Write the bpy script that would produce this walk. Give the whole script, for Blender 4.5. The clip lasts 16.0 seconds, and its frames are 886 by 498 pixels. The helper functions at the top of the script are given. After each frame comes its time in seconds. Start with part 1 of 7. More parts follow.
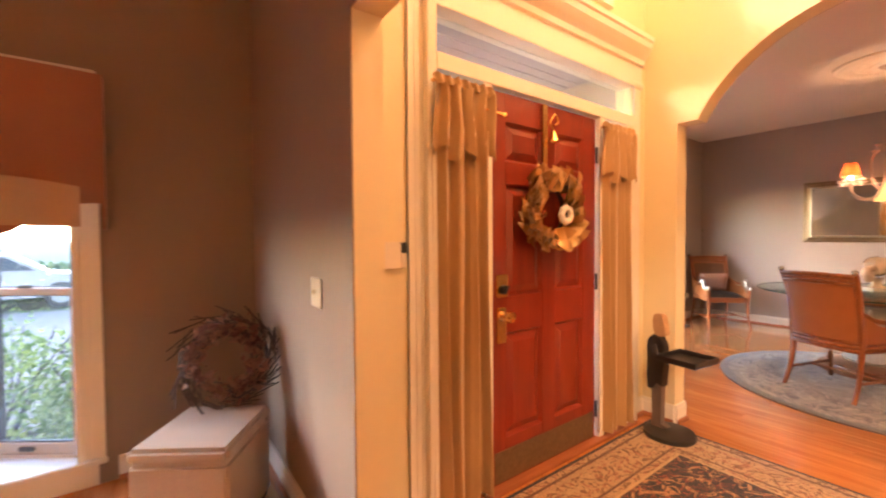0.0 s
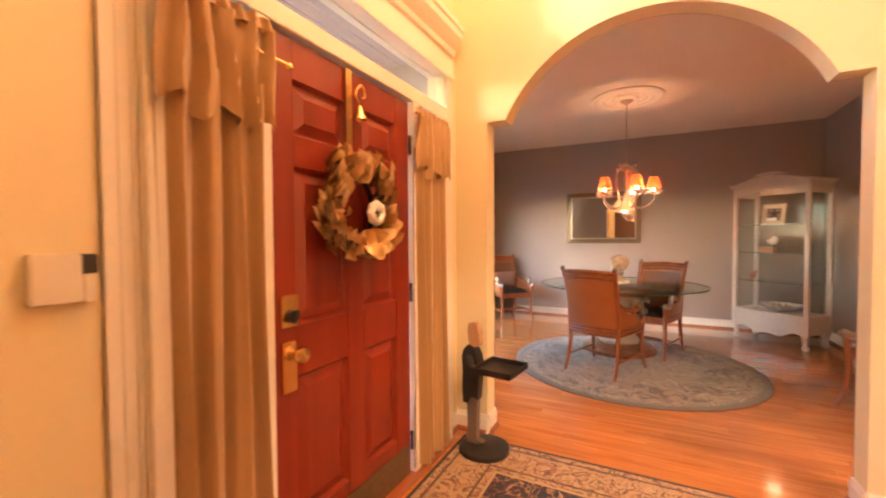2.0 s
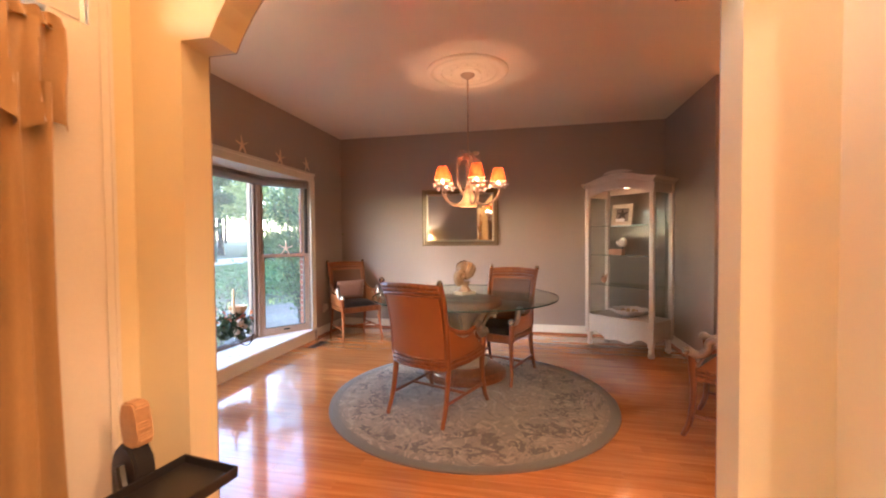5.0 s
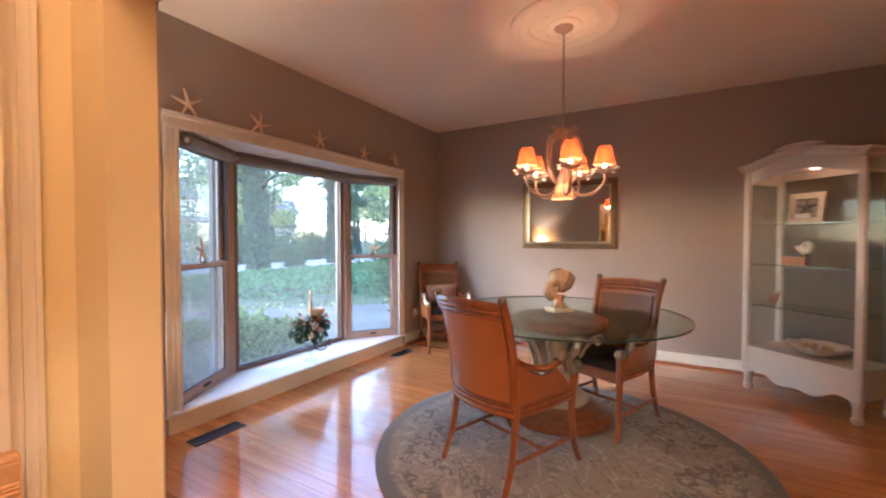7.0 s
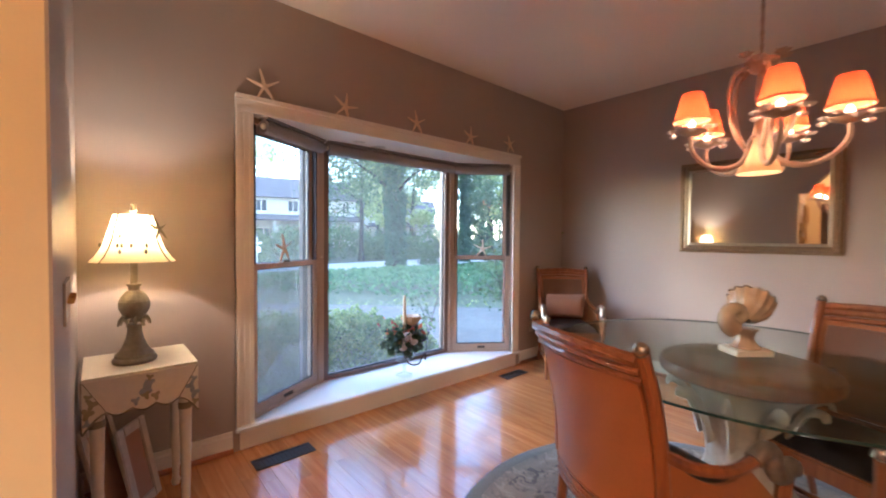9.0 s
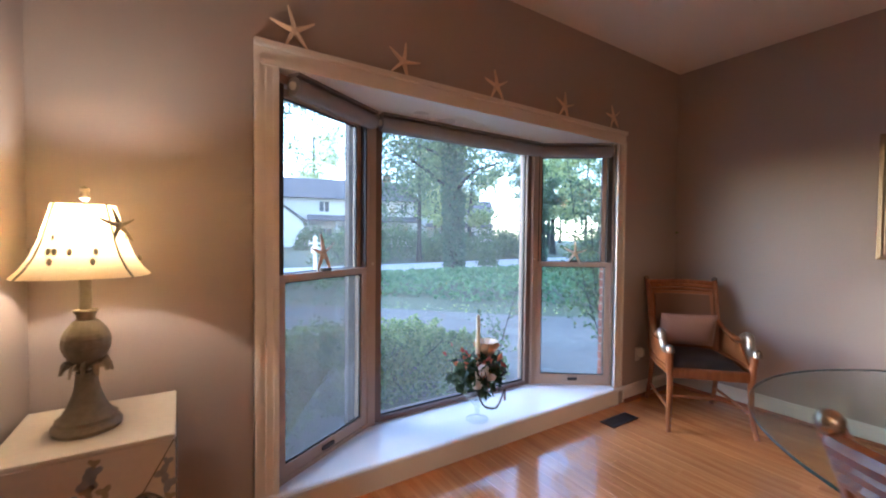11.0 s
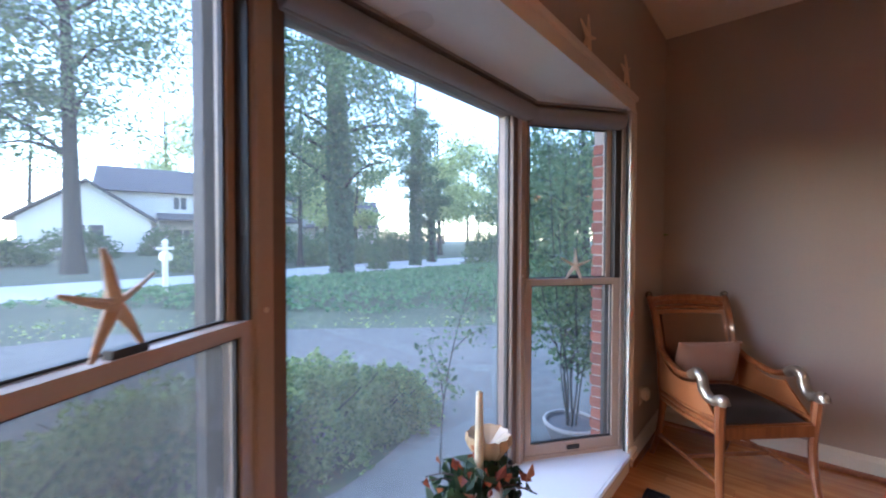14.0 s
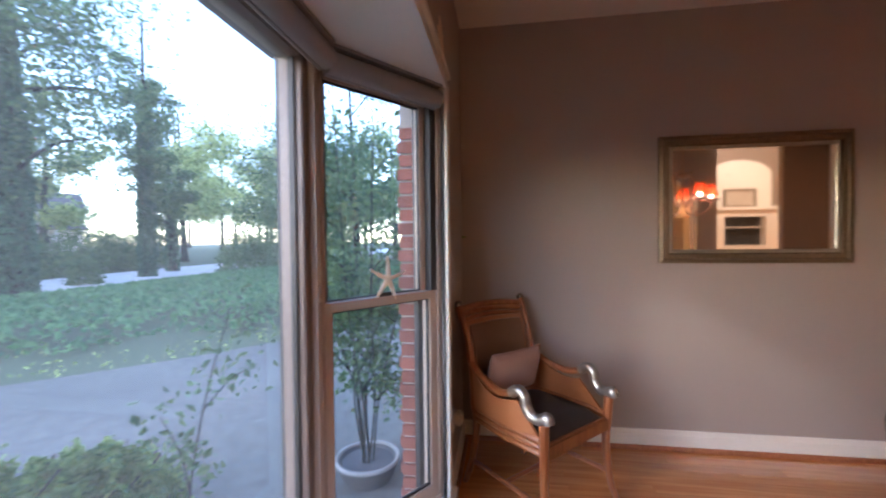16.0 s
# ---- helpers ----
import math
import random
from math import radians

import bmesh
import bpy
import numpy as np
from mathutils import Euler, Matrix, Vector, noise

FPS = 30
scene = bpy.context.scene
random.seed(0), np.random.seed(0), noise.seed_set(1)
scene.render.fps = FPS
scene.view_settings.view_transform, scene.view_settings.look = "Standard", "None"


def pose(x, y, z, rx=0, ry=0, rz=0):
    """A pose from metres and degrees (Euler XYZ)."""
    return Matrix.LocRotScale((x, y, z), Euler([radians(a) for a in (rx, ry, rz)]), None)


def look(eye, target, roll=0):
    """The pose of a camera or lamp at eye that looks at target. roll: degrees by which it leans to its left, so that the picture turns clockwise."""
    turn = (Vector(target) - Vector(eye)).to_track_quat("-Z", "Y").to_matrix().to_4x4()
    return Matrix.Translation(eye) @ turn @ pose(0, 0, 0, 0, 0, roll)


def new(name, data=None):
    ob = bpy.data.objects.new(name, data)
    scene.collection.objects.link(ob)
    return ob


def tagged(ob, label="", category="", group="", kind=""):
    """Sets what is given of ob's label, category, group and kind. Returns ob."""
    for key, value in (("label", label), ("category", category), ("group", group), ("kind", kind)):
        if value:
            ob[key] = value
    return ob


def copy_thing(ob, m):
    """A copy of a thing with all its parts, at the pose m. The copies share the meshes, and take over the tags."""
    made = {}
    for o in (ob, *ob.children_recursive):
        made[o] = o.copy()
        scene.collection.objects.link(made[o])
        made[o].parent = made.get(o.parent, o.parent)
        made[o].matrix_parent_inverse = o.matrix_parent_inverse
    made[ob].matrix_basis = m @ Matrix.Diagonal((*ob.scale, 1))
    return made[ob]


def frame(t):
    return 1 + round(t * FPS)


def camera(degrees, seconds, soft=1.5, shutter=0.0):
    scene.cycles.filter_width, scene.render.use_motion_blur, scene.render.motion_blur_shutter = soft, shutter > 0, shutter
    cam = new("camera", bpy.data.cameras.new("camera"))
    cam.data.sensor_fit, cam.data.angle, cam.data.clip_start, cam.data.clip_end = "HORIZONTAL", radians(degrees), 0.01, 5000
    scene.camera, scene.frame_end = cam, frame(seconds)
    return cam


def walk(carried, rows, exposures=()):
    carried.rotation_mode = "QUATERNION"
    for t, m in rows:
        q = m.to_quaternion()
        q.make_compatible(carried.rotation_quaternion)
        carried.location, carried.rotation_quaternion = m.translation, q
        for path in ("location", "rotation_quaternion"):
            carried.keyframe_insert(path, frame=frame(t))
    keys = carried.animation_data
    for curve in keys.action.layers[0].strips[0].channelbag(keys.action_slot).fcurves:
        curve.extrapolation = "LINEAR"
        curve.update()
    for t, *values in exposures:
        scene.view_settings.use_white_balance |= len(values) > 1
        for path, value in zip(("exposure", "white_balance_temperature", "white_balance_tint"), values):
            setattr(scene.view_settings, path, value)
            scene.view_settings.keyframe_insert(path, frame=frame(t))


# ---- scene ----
cam = camera(95.4, 16.0, soft=2.0, shutter=0.5)
METRES, EYE, TILT, LEAN, TURN = 6.15, 1.275, 0.0, 0.0, -36.4
ROWS = [
    (0.0, 0.0, 0.0, 0.0, -0.01, -1.54, 0.37),
    (0.5, 0.0096, 0.0185, 0.0017, -6.5, -1.56, 0.43),
    (1.0, 0.0154, 0.037, 0.001, -12.91, -1.59, 0.3),
    (1.5, 0.0171, 0.0641, 0.0042, -20.29, -1.78, 0.15),
    (2.0, 0.0237, 0.0821, 0.0026, -26.59, -1.63, 0.31),
    (2.5, 0.0523, 0.0908, 0.0012, -31.72, -1.7, 0.52),
    (3.0, 0.086, 0.1001, 0.0019, -37.6, -1.58, 0.57),
    (3.5, 0.1161, 0.1129, 0.0004, -42.78, -1.58, 0.53),
    (6.0, 0.2697, 0.1839, 0.0052, -36.22, -1.32, 0.2),
    (6.5, 0.2953, 0.1966, 0.0032, -30.14, -1.3, 0.27),
    (7.0, 0.3235, 0.2098, 0.0033, -23.52, -1.31, 0.0),
    (7.5, 0.3448, 0.2318, 0.0005, -18.14, -1.4, -0.26),
    (8.0, 0.3623, 0.258, 0.0035, -14.08, -1.46, -0.26),
    (8.5, 0.3804, 0.2868, 0.0019, -9.19, -1.6, -0.22),
    (9.0, 0.3919, 0.3134, 0.0026, -4.49, -1.48, -0.49),
    (9.5, 0.39, 0.3492, 0.0028, -0.54, -1.66, -0.69),
    (10.0, 0.3856, 0.3783, 0.0011, 2.61, -1.58, -0.63),
    (12.5, 0.3436, 0.554, 0.008, 3.76, -1.47, -0.56),
    (13.0, 0.3328, 0.5857, 0.0075, -0.65, -1.36, -0.64),
    (13.5, 0.3166, 0.6159, 0.0101, -7.22, -1.15, -0.53),
    (14.0, 0.3138, 0.648, 0.0084, -13.02, -1.24, -0.15),
    (14.5, 0.3199, 0.6807, 0.0124, -19.07, -1.2, 0.05),
    (15.0, 0.3215, 0.7096, 0.0122, -27.79, -1.03, 0.05),
    (15.5, 0.326, 0.7349, 0.0127, -36.92, -0.99, 0.36),
    (16.0, 0.3434, 0.7533, 0.0113, -45.2, -1.12, 0.63),
]
walk(cam, [(t, pose(0, 0, EYE, TILT, LEAN, TURN) @ pose(METRES * x, METRES * y, METRES * z, 90 + pitch, roll, yaw)) for t, x, y, z, yaw, pitch, roll in ROWS],
     exposures=[(0.0, 4.4, 6350, 22), (3.7, 4.35, 6350, 22), (6.0, 4.05, 5800, 20), (8.0, 4.0, 5450, 18), (10.0, 3.7, 5300, 17), (12.5, 3.25, 5250, 18), (14.0, 3.2, 5350, 20), (16.0, 3.15, 5500, 22)])

# ---- light ----
world = bpy.data.worlds.new("World")
scene.world = world
world.use_nodes = True
wn = world.node_tree.nodes
sky = wn.new("ShaderNodeTexSky")
sky.sky_type = "NISHITA"
sky.sun_disc = False
sky.sun_elevation = radians(21.7)
sky.sun_rotation = radians(316.6)
sky.dust_density, sky.ozone_density = 0.3, 0.5
world.node_tree.links.new(sky.outputs["Color"], wn["Background"].inputs["Color"])
wn["Background"].inputs["Strength"].default_value = 0.15

sun = new("sun", bpy.data.lights.new("sun", "SUN"))
sun.data.energy, sun.data.angle, sun.data.color = 0.08, radians(3.5), (1.0, 0.93, 0.82)
sun.matrix_world = look((-13.8, 14.6, 8.0), (0, 0, 0))

WARM = (1.0, 0.57, 0.29)


def lamp(name, place, watts, radius=0.03, colour=WARM):
    ob = new(name, bpy.data.lights.new(name, "POINT"))
    ob.data.energy, ob.data.shadow_soft_size, ob.data.color = watts, radius, colour
    ob.location = place
    return ob


# ---- materials ----
def nodes_of(name):
    m = bpy.data.materials.new(name)
    m.use_nodes = True
    return m, m.node_tree.nodes, m.node_tree.links, m.node_tree.nodes["Principled BSDF"]


def ramp(n, stops):
    r = n.new("ShaderNodeValToRGB")
    while len(r.color_ramp.elements) < len(stops):
        r.color_ramp.elements.new(0.5)
    for e, (p, c) in zip(r.color_ramp.elements, stops):
        e.position, e.color = p, (*c, 1)
    return r


def shade(c, k):
    return tuple(min(1, v * k) for v in c)


def surface(name, colour, rough=0.6, metal=0.0, grain=60.0, spread=0.08, bump=0.1, stretch=(1, 1, 1), coat=0.0, large=1.5, sheen=0.0, vary=0.0, island=False, rough_spread=0.08):
    """A plain surface with variation at a fine and a broad scale."""
    m, n, l, p = nodes_of(name)
    tc, mp = n.new("ShaderNodeTexCoord"), n.new("ShaderNodeMapping")
    mp.inputs["Scale"].default_value = stretch
    l.new(tc.outputs["Object"], mp.inputs["Vector"])
    fine, broad = n.new("ShaderNodeTexNoise"), n.new("ShaderNodeTexNoise")
    fine.inputs["Scale"].default_value, fine.inputs["Detail"].default_value = grain, 6
    broad.inputs["Scale"].default_value, broad.inputs["Detail"].default_value = large, 3
    l.new(mp.outputs["Vector"], fine.inputs["Vector"])
    l.new(mp.outputs["Vector"], broad.inputs["Vector"])
    mix = n.new("ShaderNodeMath")
    mix.operation = "ADD"
    l.new(fine.outputs["Fac"], mix.inputs[0])
    l.new(broad.outputs["Fac"], mix.inputs[1])
    half = n.new("ShaderNodeMath")
    half.operation = "MULTIPLY"
    half.inputs[1].default_value = 0.5
    l.new(mix.outputs[0], half.inputs[0])
    r = ramp(n, [(0.3, shade(colour, 1 - spread)), (0.7, shade(colour, 1 + spread))])
    l.new(half.outputs[0], r.inputs["Fac"])
    out = r.outputs["Color"]
    if vary:
        src = n.new("ShaderNodeNewGeometry").outputs["Random Per Island"] if island else n.new("ShaderNodeObjectInfo").outputs["Random"]
        mr = n.new("ShaderNodeMapRange")
        mr.inputs["To Min"].default_value, mr.inputs["To Max"].default_value = 1 - vary, 1 + vary
        l.new(src, mr.inputs["Value"])
        hv = n.new("ShaderNodeHueSaturation")
        l.new(mr.outputs["Result"], hv.inputs["Value"])
        l.new(out, hv.inputs["Color"])
        out = hv.outputs["Color"]
    l.new(out, p.inputs["Base Color"])
    rr = n.new("ShaderNodeMapRange")
    rr.inputs["To Min"].default_value, rr.inputs["To Max"].default_value = max(0.02, rough - rough_spread), min(1, rough + rough_spread)
    l.new(broad.outputs["Fac"], rr.inputs["Value"])
    l.new(rr.outputs["Result"], p.inputs["Roughness"])
    p.inputs["Metallic"].default_value = metal
    p.inputs["Coat Weight"].default_value = coat
    p.inputs["Coat Roughness"].default_value = 0.12
    p.inputs["Sheen Weight"].default_value = sheen
    if bump:
        b = n.new("ShaderNodeBump")
        b.inputs["Strength"].default_value, b.inputs["Distance"].default_value = bump, 0.004
        l.new(fine.outputs["Fac"], b.inputs["Height"])
        l.new(b.outputs["Normal"], p.inputs["Normal"])
    return m


def wood(name, dark, light, axis=1, rough=0.3, coat=0.3, scale=9.0, vary=0.18, island=False, bump=0.08):
    """Stained wood with its grain along one axis."""
    m, n, l, p = nodes_of(name)
    tc, mp = n.new("ShaderNodeTexCoord"), n.new("ShaderNodeMapping")
    s = [scale * 6] * 3
    s[axis] = scale * 0.35
    mp.inputs["Scale"].default_value = s
    src = n.new("ShaderNodeNewGeometry").outputs["Random Per Island"] if island else n.new("ShaderNodeObjectInfo").outputs["Random"]
    off = n.new("ShaderNodeVectorMath")
    off.operation = "ADD"
    cm = n.new("ShaderNodeCombineXYZ")
    mul = n.new("ShaderNodeMath")
    mul.operation = "MULTIPLY"
    mul.inputs[1].default_value = 37.0
    l.new(src, mul.inputs[0])
    for k in "XYZ":
        l.new(mul.outputs[0], cm.inputs[k])
    l.new(tc.outputs["Object"], off.inputs[0])
    l.new(cm.outputs[0], off.inputs[1])
    l.new(off.outputs[0], mp.inputs["Vector"])
    t = n.new("ShaderNodeTexNoise")
    t.inputs["Scale"].default_value, t.inputs["Detail"].default_value, t.inputs["Distortion"].default_value = 1.0, 8, 0.6
    l.new(mp.outputs["Vector"], t.inputs["Vector"])
    r = ramp(n, [(0.32, dark), (0.68, light)])
    l.new(t.outputs["Fac"], r.inputs["Fac"])
    hv = n.new("ShaderNodeHueSaturation")
    mr = n.new("ShaderNodeMapRange")
    mr.inputs["To Min"].default_value, mr.inputs["To Max"].default_value = 1 - vary, 1 + vary
    l.new(src, mr.inputs["Value"])
    l.new(mr.outputs["Result"], hv.inputs["Value"])
    l.new(r.outputs["Color"], hv.inputs["Color"])
    l.new(hv.outputs["Color"], p.inputs["Base Color"])
    rr = n.new("ShaderNodeMapRange")
    rr.inputs["To Min"].default_value, rr.inputs["To Max"].default_value = rough - 0.05, rough + 0.12
    l.new(t.outputs["Fac"], rr.inputs["Value"])
    l.new(rr.outputs["Result"], p.inputs["Roughness"])
    p.inputs["Coat Weight"].default_value, p.inputs["Coat Roughness"].default_value = coat, 0.08
    b = n.new("ShaderNodeBump")
    b.inputs["Strength"].default_value, b.inputs["Distance"].default_value = bump, 0.002
    l.new(t.outputs["Fac"], b.inputs["Height"])
    l.new(b.outputs["Normal"], p.inputs["Normal"])
    return m


def glass(name, tint=(0.9, 0.95, 0.93), rough=0.0):
    m, n, l, p = nodes_of(name)
    p.inputs["Base Color"].default_value = (*tint, 1)
    p.inputs["Transmission Weight"].default_value = 1.0
    p.inputs["Roughness"].default_value = rough
    p.inputs["IOR"].default_value = 1.45
    return m


def window_glass(name, tint=(0.95, 0.97, 0.97), gloss=0.4, least=0.025, veiled=True):
    """Thin clear pane: lets light straight through, with a faint gloss and an optional glare haze."""
    m, n, l, p = nodes_of(name)
    n.remove(p)
    tr, gl, mx, lw = n.new("ShaderNodeBsdfTransparent"), n.new("ShaderNodeBsdfGlossy"), n.new("ShaderNodeMixShader"), n.new("ShaderNodeLayerWeight")
    tr.inputs["Color"].default_value = (*tint, 1)
    gl.inputs["Roughness"].default_value = 0.02
    k = math_node(n, l, "POWER", lw.outputs["Facing"], 5.0)
    k = math_node(n, l, "MULTIPLY_ADD", k, gloss, least)
    l.new(k, mx.inputs[0])
    # Translucent film: the glare haze over the view is put into the pane.
    veil, film, veil_noise = n.new("ShaderNodeBsdfTranslucent"), n.new("ShaderNodeMixShader"), n.new("ShaderNodeTexNoise")
    veil.inputs["Color"].default_value = (0.86, 0.87, 0.86, 1)
    veil_noise.inputs["Scale"].default_value = 3.0
    l.new(math_node(n, l, "MULTIPLY_ADD", veil_noise.outputs["Fac"], 0.025, 0.016), film.inputs[0])
    l.new(tr.outputs[0], film.inputs[1])
    l.new(veil.outputs[0], film.inputs[2])
    l.new((film if veiled else tr).outputs[0], mx.inputs[1])
    l.new(gl.outputs[0], mx.inputs[2])
    l.new(mx.outputs[0], n["Material Output"].inputs["Surface"])
    return m


def glow(name, colour, strength):
    m, n, l, p = nodes_of(name)
    p.inputs["Base Color"].default_value = (*colour, 1)
    p.inputs["Emission Color"].default_value = (*colour, 1)
    p.inputs["Emission Strength"].default_value = strength
    return m


def cloth_shade(name, colour, through_colour, amount=0.5):
    """Lampshade cloth that lets the bulb's light through."""
    m, n, l, p = nodes_of(name)
    n.remove(p)
    d, t, mx = n.new("ShaderNodeBsdfDiffuse"), n.new("ShaderNodeBsdfTranslucent"), n.new("ShaderNodeMixShader")
    tx = n.new("ShaderNodeTexNoise")
    tx.inputs["Scale"].default_value = 90
    r = ramp(n, [(0.3, shade(colour, 0.85)), (0.7, shade(colour, 1.1))])
    l.new(tx.outputs["Fac"], r.inputs["Fac"])
    l.new(r.outputs["Color"], d.inputs["Color"])
    t.inputs["Color"].default_value = (*through_colour, 1)
    mx.inputs[0].default_value = amount
    l.new(d.outputs[0], mx.inputs[1])
    l.new(t.outputs[0], mx.inputs[2])
    l.new(mx.outputs[0], n["Material Output"].inputs["Surface"])
    return m


def leafy(name, a, b, rough=0.55):
    """Foliage: each leaf its own green, part of the light coming through."""
    m, n, l, p = nodes_of(name)
    g = n.new("ShaderNodeNewGeometry")
    r = ramp(n, [(0.0, a), (1.0, b)])
    l.new(g.outputs["Random Per Island"], r.inputs["Fac"])
    l.new(r.outputs["Color"], p.inputs["Base Color"])
    p.inputs["Roughness"].default_value = rough
    t, mx = n.new("ShaderNodeBsdfTranslucent"), n.new("ShaderNodeMixShader")
    l.new(r.outputs["Color"], t.inputs["Color"])
    mx.inputs[0].default_value = 0.45
    l.new(p.outputs[0], mx.inputs[1])
    l.new(t.outputs[0], mx.inputs[2])
    l.new(mx.outputs[0], n["Material Output"].inputs["Surface"])
    return m


def banded(name, build):
    m, n, l, p = nodes_of(name)
    build(n, l, p)
    return m


def math_node(n, l, op, a, b=None, c=None):
    k = n.new("ShaderNodeMath")
    k.operation = op
    for i, v in enumerate((a, b, c)):
        if v is None:
            continue
        if isinstance(v, (int, float)):
            k.inputs[i].default_value = v
        else:
            l.new(v, k.inputs[i])
    return k.outputs[0]


def mix_colour(n, l, fac, a, b):
    k = n.new("ShaderNodeMix")
    k.data_type = "RGBA"
    if isinstance(fac, (int, float)):
        k.inputs[0].default_value = fac
    else:
        l.new(fac, k.inputs[0])
    for i, v in ((6, a), (7, b)):
        if isinstance(v, tuple):
            k.inputs[i].default_value = (*v, 1)
        else:
            l.new(v, k.inputs[i])
    return k.outputs[2]


def pile(n, l, p, colour):
    """Woollen pile: rough, with a fine nap."""
    tx = n.new("ShaderNodeTexNoise")
    tx.inputs["Scale"].default_value, tx.inputs["Detail"].default_value = 260, 4
    tc = n.new("ShaderNodeTexCoord")
    l.new(tc.outputs["Object"], tx.inputs["Vector"])
    nap = ramp(n, [(0.3, (0.62, 0.62, 0.62)), (0.7, (1.15, 1.15, 1.15))])
    l.new(tx.outputs["Fac"], nap.inputs["Fac"])
    k = n.new("ShaderNodeMix")
    k.data_type, k.blend_type = "RGBA", "MULTIPLY"
    k.inputs[0].default_value = 1
    l.new(colour, k.inputs[6])
    l.new(nap.outputs["Color"], k.inputs[7])
    l.new(k.outputs[2], p.inputs["Base Color"])
    p.inputs["Roughness"].default_value = 0.95
    p.inputs["Sheen Weight"].default_value = 0.2
    b = n.new("ShaderNodeBump")
    b.inputs["Strength"].default_value, b.inputs["Distance"].default_value = 0.5, 0.004
    l.new(tx.outputs["Fac"], b.inputs["Height"])
    l.new(b.outputs["Normal"], p.inputs["Normal"])


def motif(n, l, scale, width, seed=0.0):
    """Curling vine and petal lines: contour lines of a twisted noise."""
    tc, mp = n.new("ShaderNodeTexCoord"), n.new("ShaderNodeMapping")
    mp.inputs["Location"].default_value = (seed, seed * 0.7, 0)
    l.new(tc.outputs["Object"], mp.inputs["Vector"])
    t = n.new("ShaderNodeTexNoise")
    t.inputs["Scale"].default_value, t.inputs["Detail"].default_value, t.inputs["Distortion"].default_value = scale, 2.5, 1.6
    l.new(mp.outputs["Vector"], t.inputs["Vector"])
    d = math_node(n, l, "ABSOLUTE", math_node(n, l, "SUBTRACT", math_node(n, l, "FRACT", math_node(n, l, "MULTIPLY", t.outputs["Fac"], 5.0)), 0.5))
    return math_node(n, l, "LESS_THAN", d, width)


def round_rug_build(n, l, p):
    tc = n.new("ShaderNodeTexCoord")
    ln = n.new("ShaderNodeVectorMath")
    ln.operation = "LENGTH"
    l.new(tc.outputs["Object"], ln.inputs[0])
    rad = ln.outputs["Value"]
    base = ramp(n, [(0.0, (0.33, 0.27, 0.19)), (0.45, (0.33, 0.29, 0.22)), (0.62, (0.29, 0.27, 0.22)), (0.9, (0.36, 0.31, 0.23)), (0.955, (0.26, 0.24, 0.19))])
    l.new(math_node(n, l, "MULTIPLY", rad, 0.9), base.inputs["Fac"])
    c = mix_colour(n, l, motif(n, l, 3.2, 0.10), base.outputs["Color"], (0.44, 0.38, 0.29))
    vo = n.new("ShaderNodeTexNoise")
    vo.inputs["Scale"].default_value, vo.inputs["Detail"].default_value = 5.0, 2
    l.new(tc.outputs["Object"], vo.inputs["Vector"])
    ring = math_node(n, l, "MULTIPLY", math_node(n, l, "GREATER_THAN", rad, 0.62), math_node(n, l, "LESS_THAN", rad, 1.0))
    spots = math_node(n, l, "MULTIPLY", ring, math_node(n, l, "GREATER_THAN", vo.outputs["Fac"], 0.50))
    c = mix_colour(n, l, math_node(n, l, "MULTIPLY", spots, motif(n, l, 6.5, 0.24, 3.0)), c, (0.155, 0.14, 0.125))
    c = mix_colour(n, l, math_node(n, l, "MULTIPLY", motif(n, l, 4.3, 0.07, 9.0), 0.7), c, (0.17, 0.15, 0.13))
    edge = math_node(n, l, "GREATER_THAN", rad, 1.065)
    c = mix_colour(n, l, edge, c, (0.2, 0.2, 0.17))
    pile(n, l, p, c)


def oriental_build(n, l, p):
    """Dark field with vines, wide tan border, thin guard stripes; the origin is the rug's middle."""
    tc, sp = n.new("ShaderNodeTexCoord"), n.new("ShaderNodeSeparateXYZ")
    l.new(tc.outputs["Object"], sp.inputs[0])
    ex = math_node(n, l, "SUBTRACT", RUG_W / 2, math_node(n, l, "ABSOLUTE", sp.outputs["X"]))
    ey = math_node(n, l, "SUBTRACT", RUG_L / 2, math_node(n, l, "ABSOLUTE", sp.outputs["Y"]))
    d = math_node(n, l, "MINIMUM", ex, ey)
    field = mix_colour(n, l, motif(n, l, 7.0, 0.10), (0.018, 0.02, 0.035), (0.42, 0.25, 0.13))
    field = mix_colour(n, l, math_node(n, l, "MULTIPLY", motif(n, l, 9.0, 0.06, 5.0), 0.8), field, (0.33, 0.08, 0.045))
    border = mix_colour(n, l, motif(n, l, 10.0, 0.13, 2.0), (0.46, 0.32, 0.18), (0.16, 0.09, 0.05))
    border = mix_colour(n, l, math_node(n, l, "MULTIPLY", motif(n, l, 7.0, 0.09, 8.0), 0.7), border, (0.3, 0.1, 0.06))
    c = mix_colour(n, l, math_node(n, l, "GREATER_THAN", d, 0.33), border, field)
    for a, b, col in ((0.0, 0.022, (0.02, 0.02, 0.028)), (0.06, 0.075, (0.12, 0.06, 0.04)), (0.085, 0.1, (0.4, 0.28, 0.16)), (0.27, 0.283, (0.12, 0.06, 0.04)), (0.32, 0.335, (0.5, 0.36, 0.2))):
        band = math_node(n, l, "MULTIPLY", math_node(n, l, "GREATER_THAN", d, a), math_node(n, l, "LESS_THAN", d, b))
        c = mix_colour(n, l, band, c, col)
    pile(n, l, p, c)


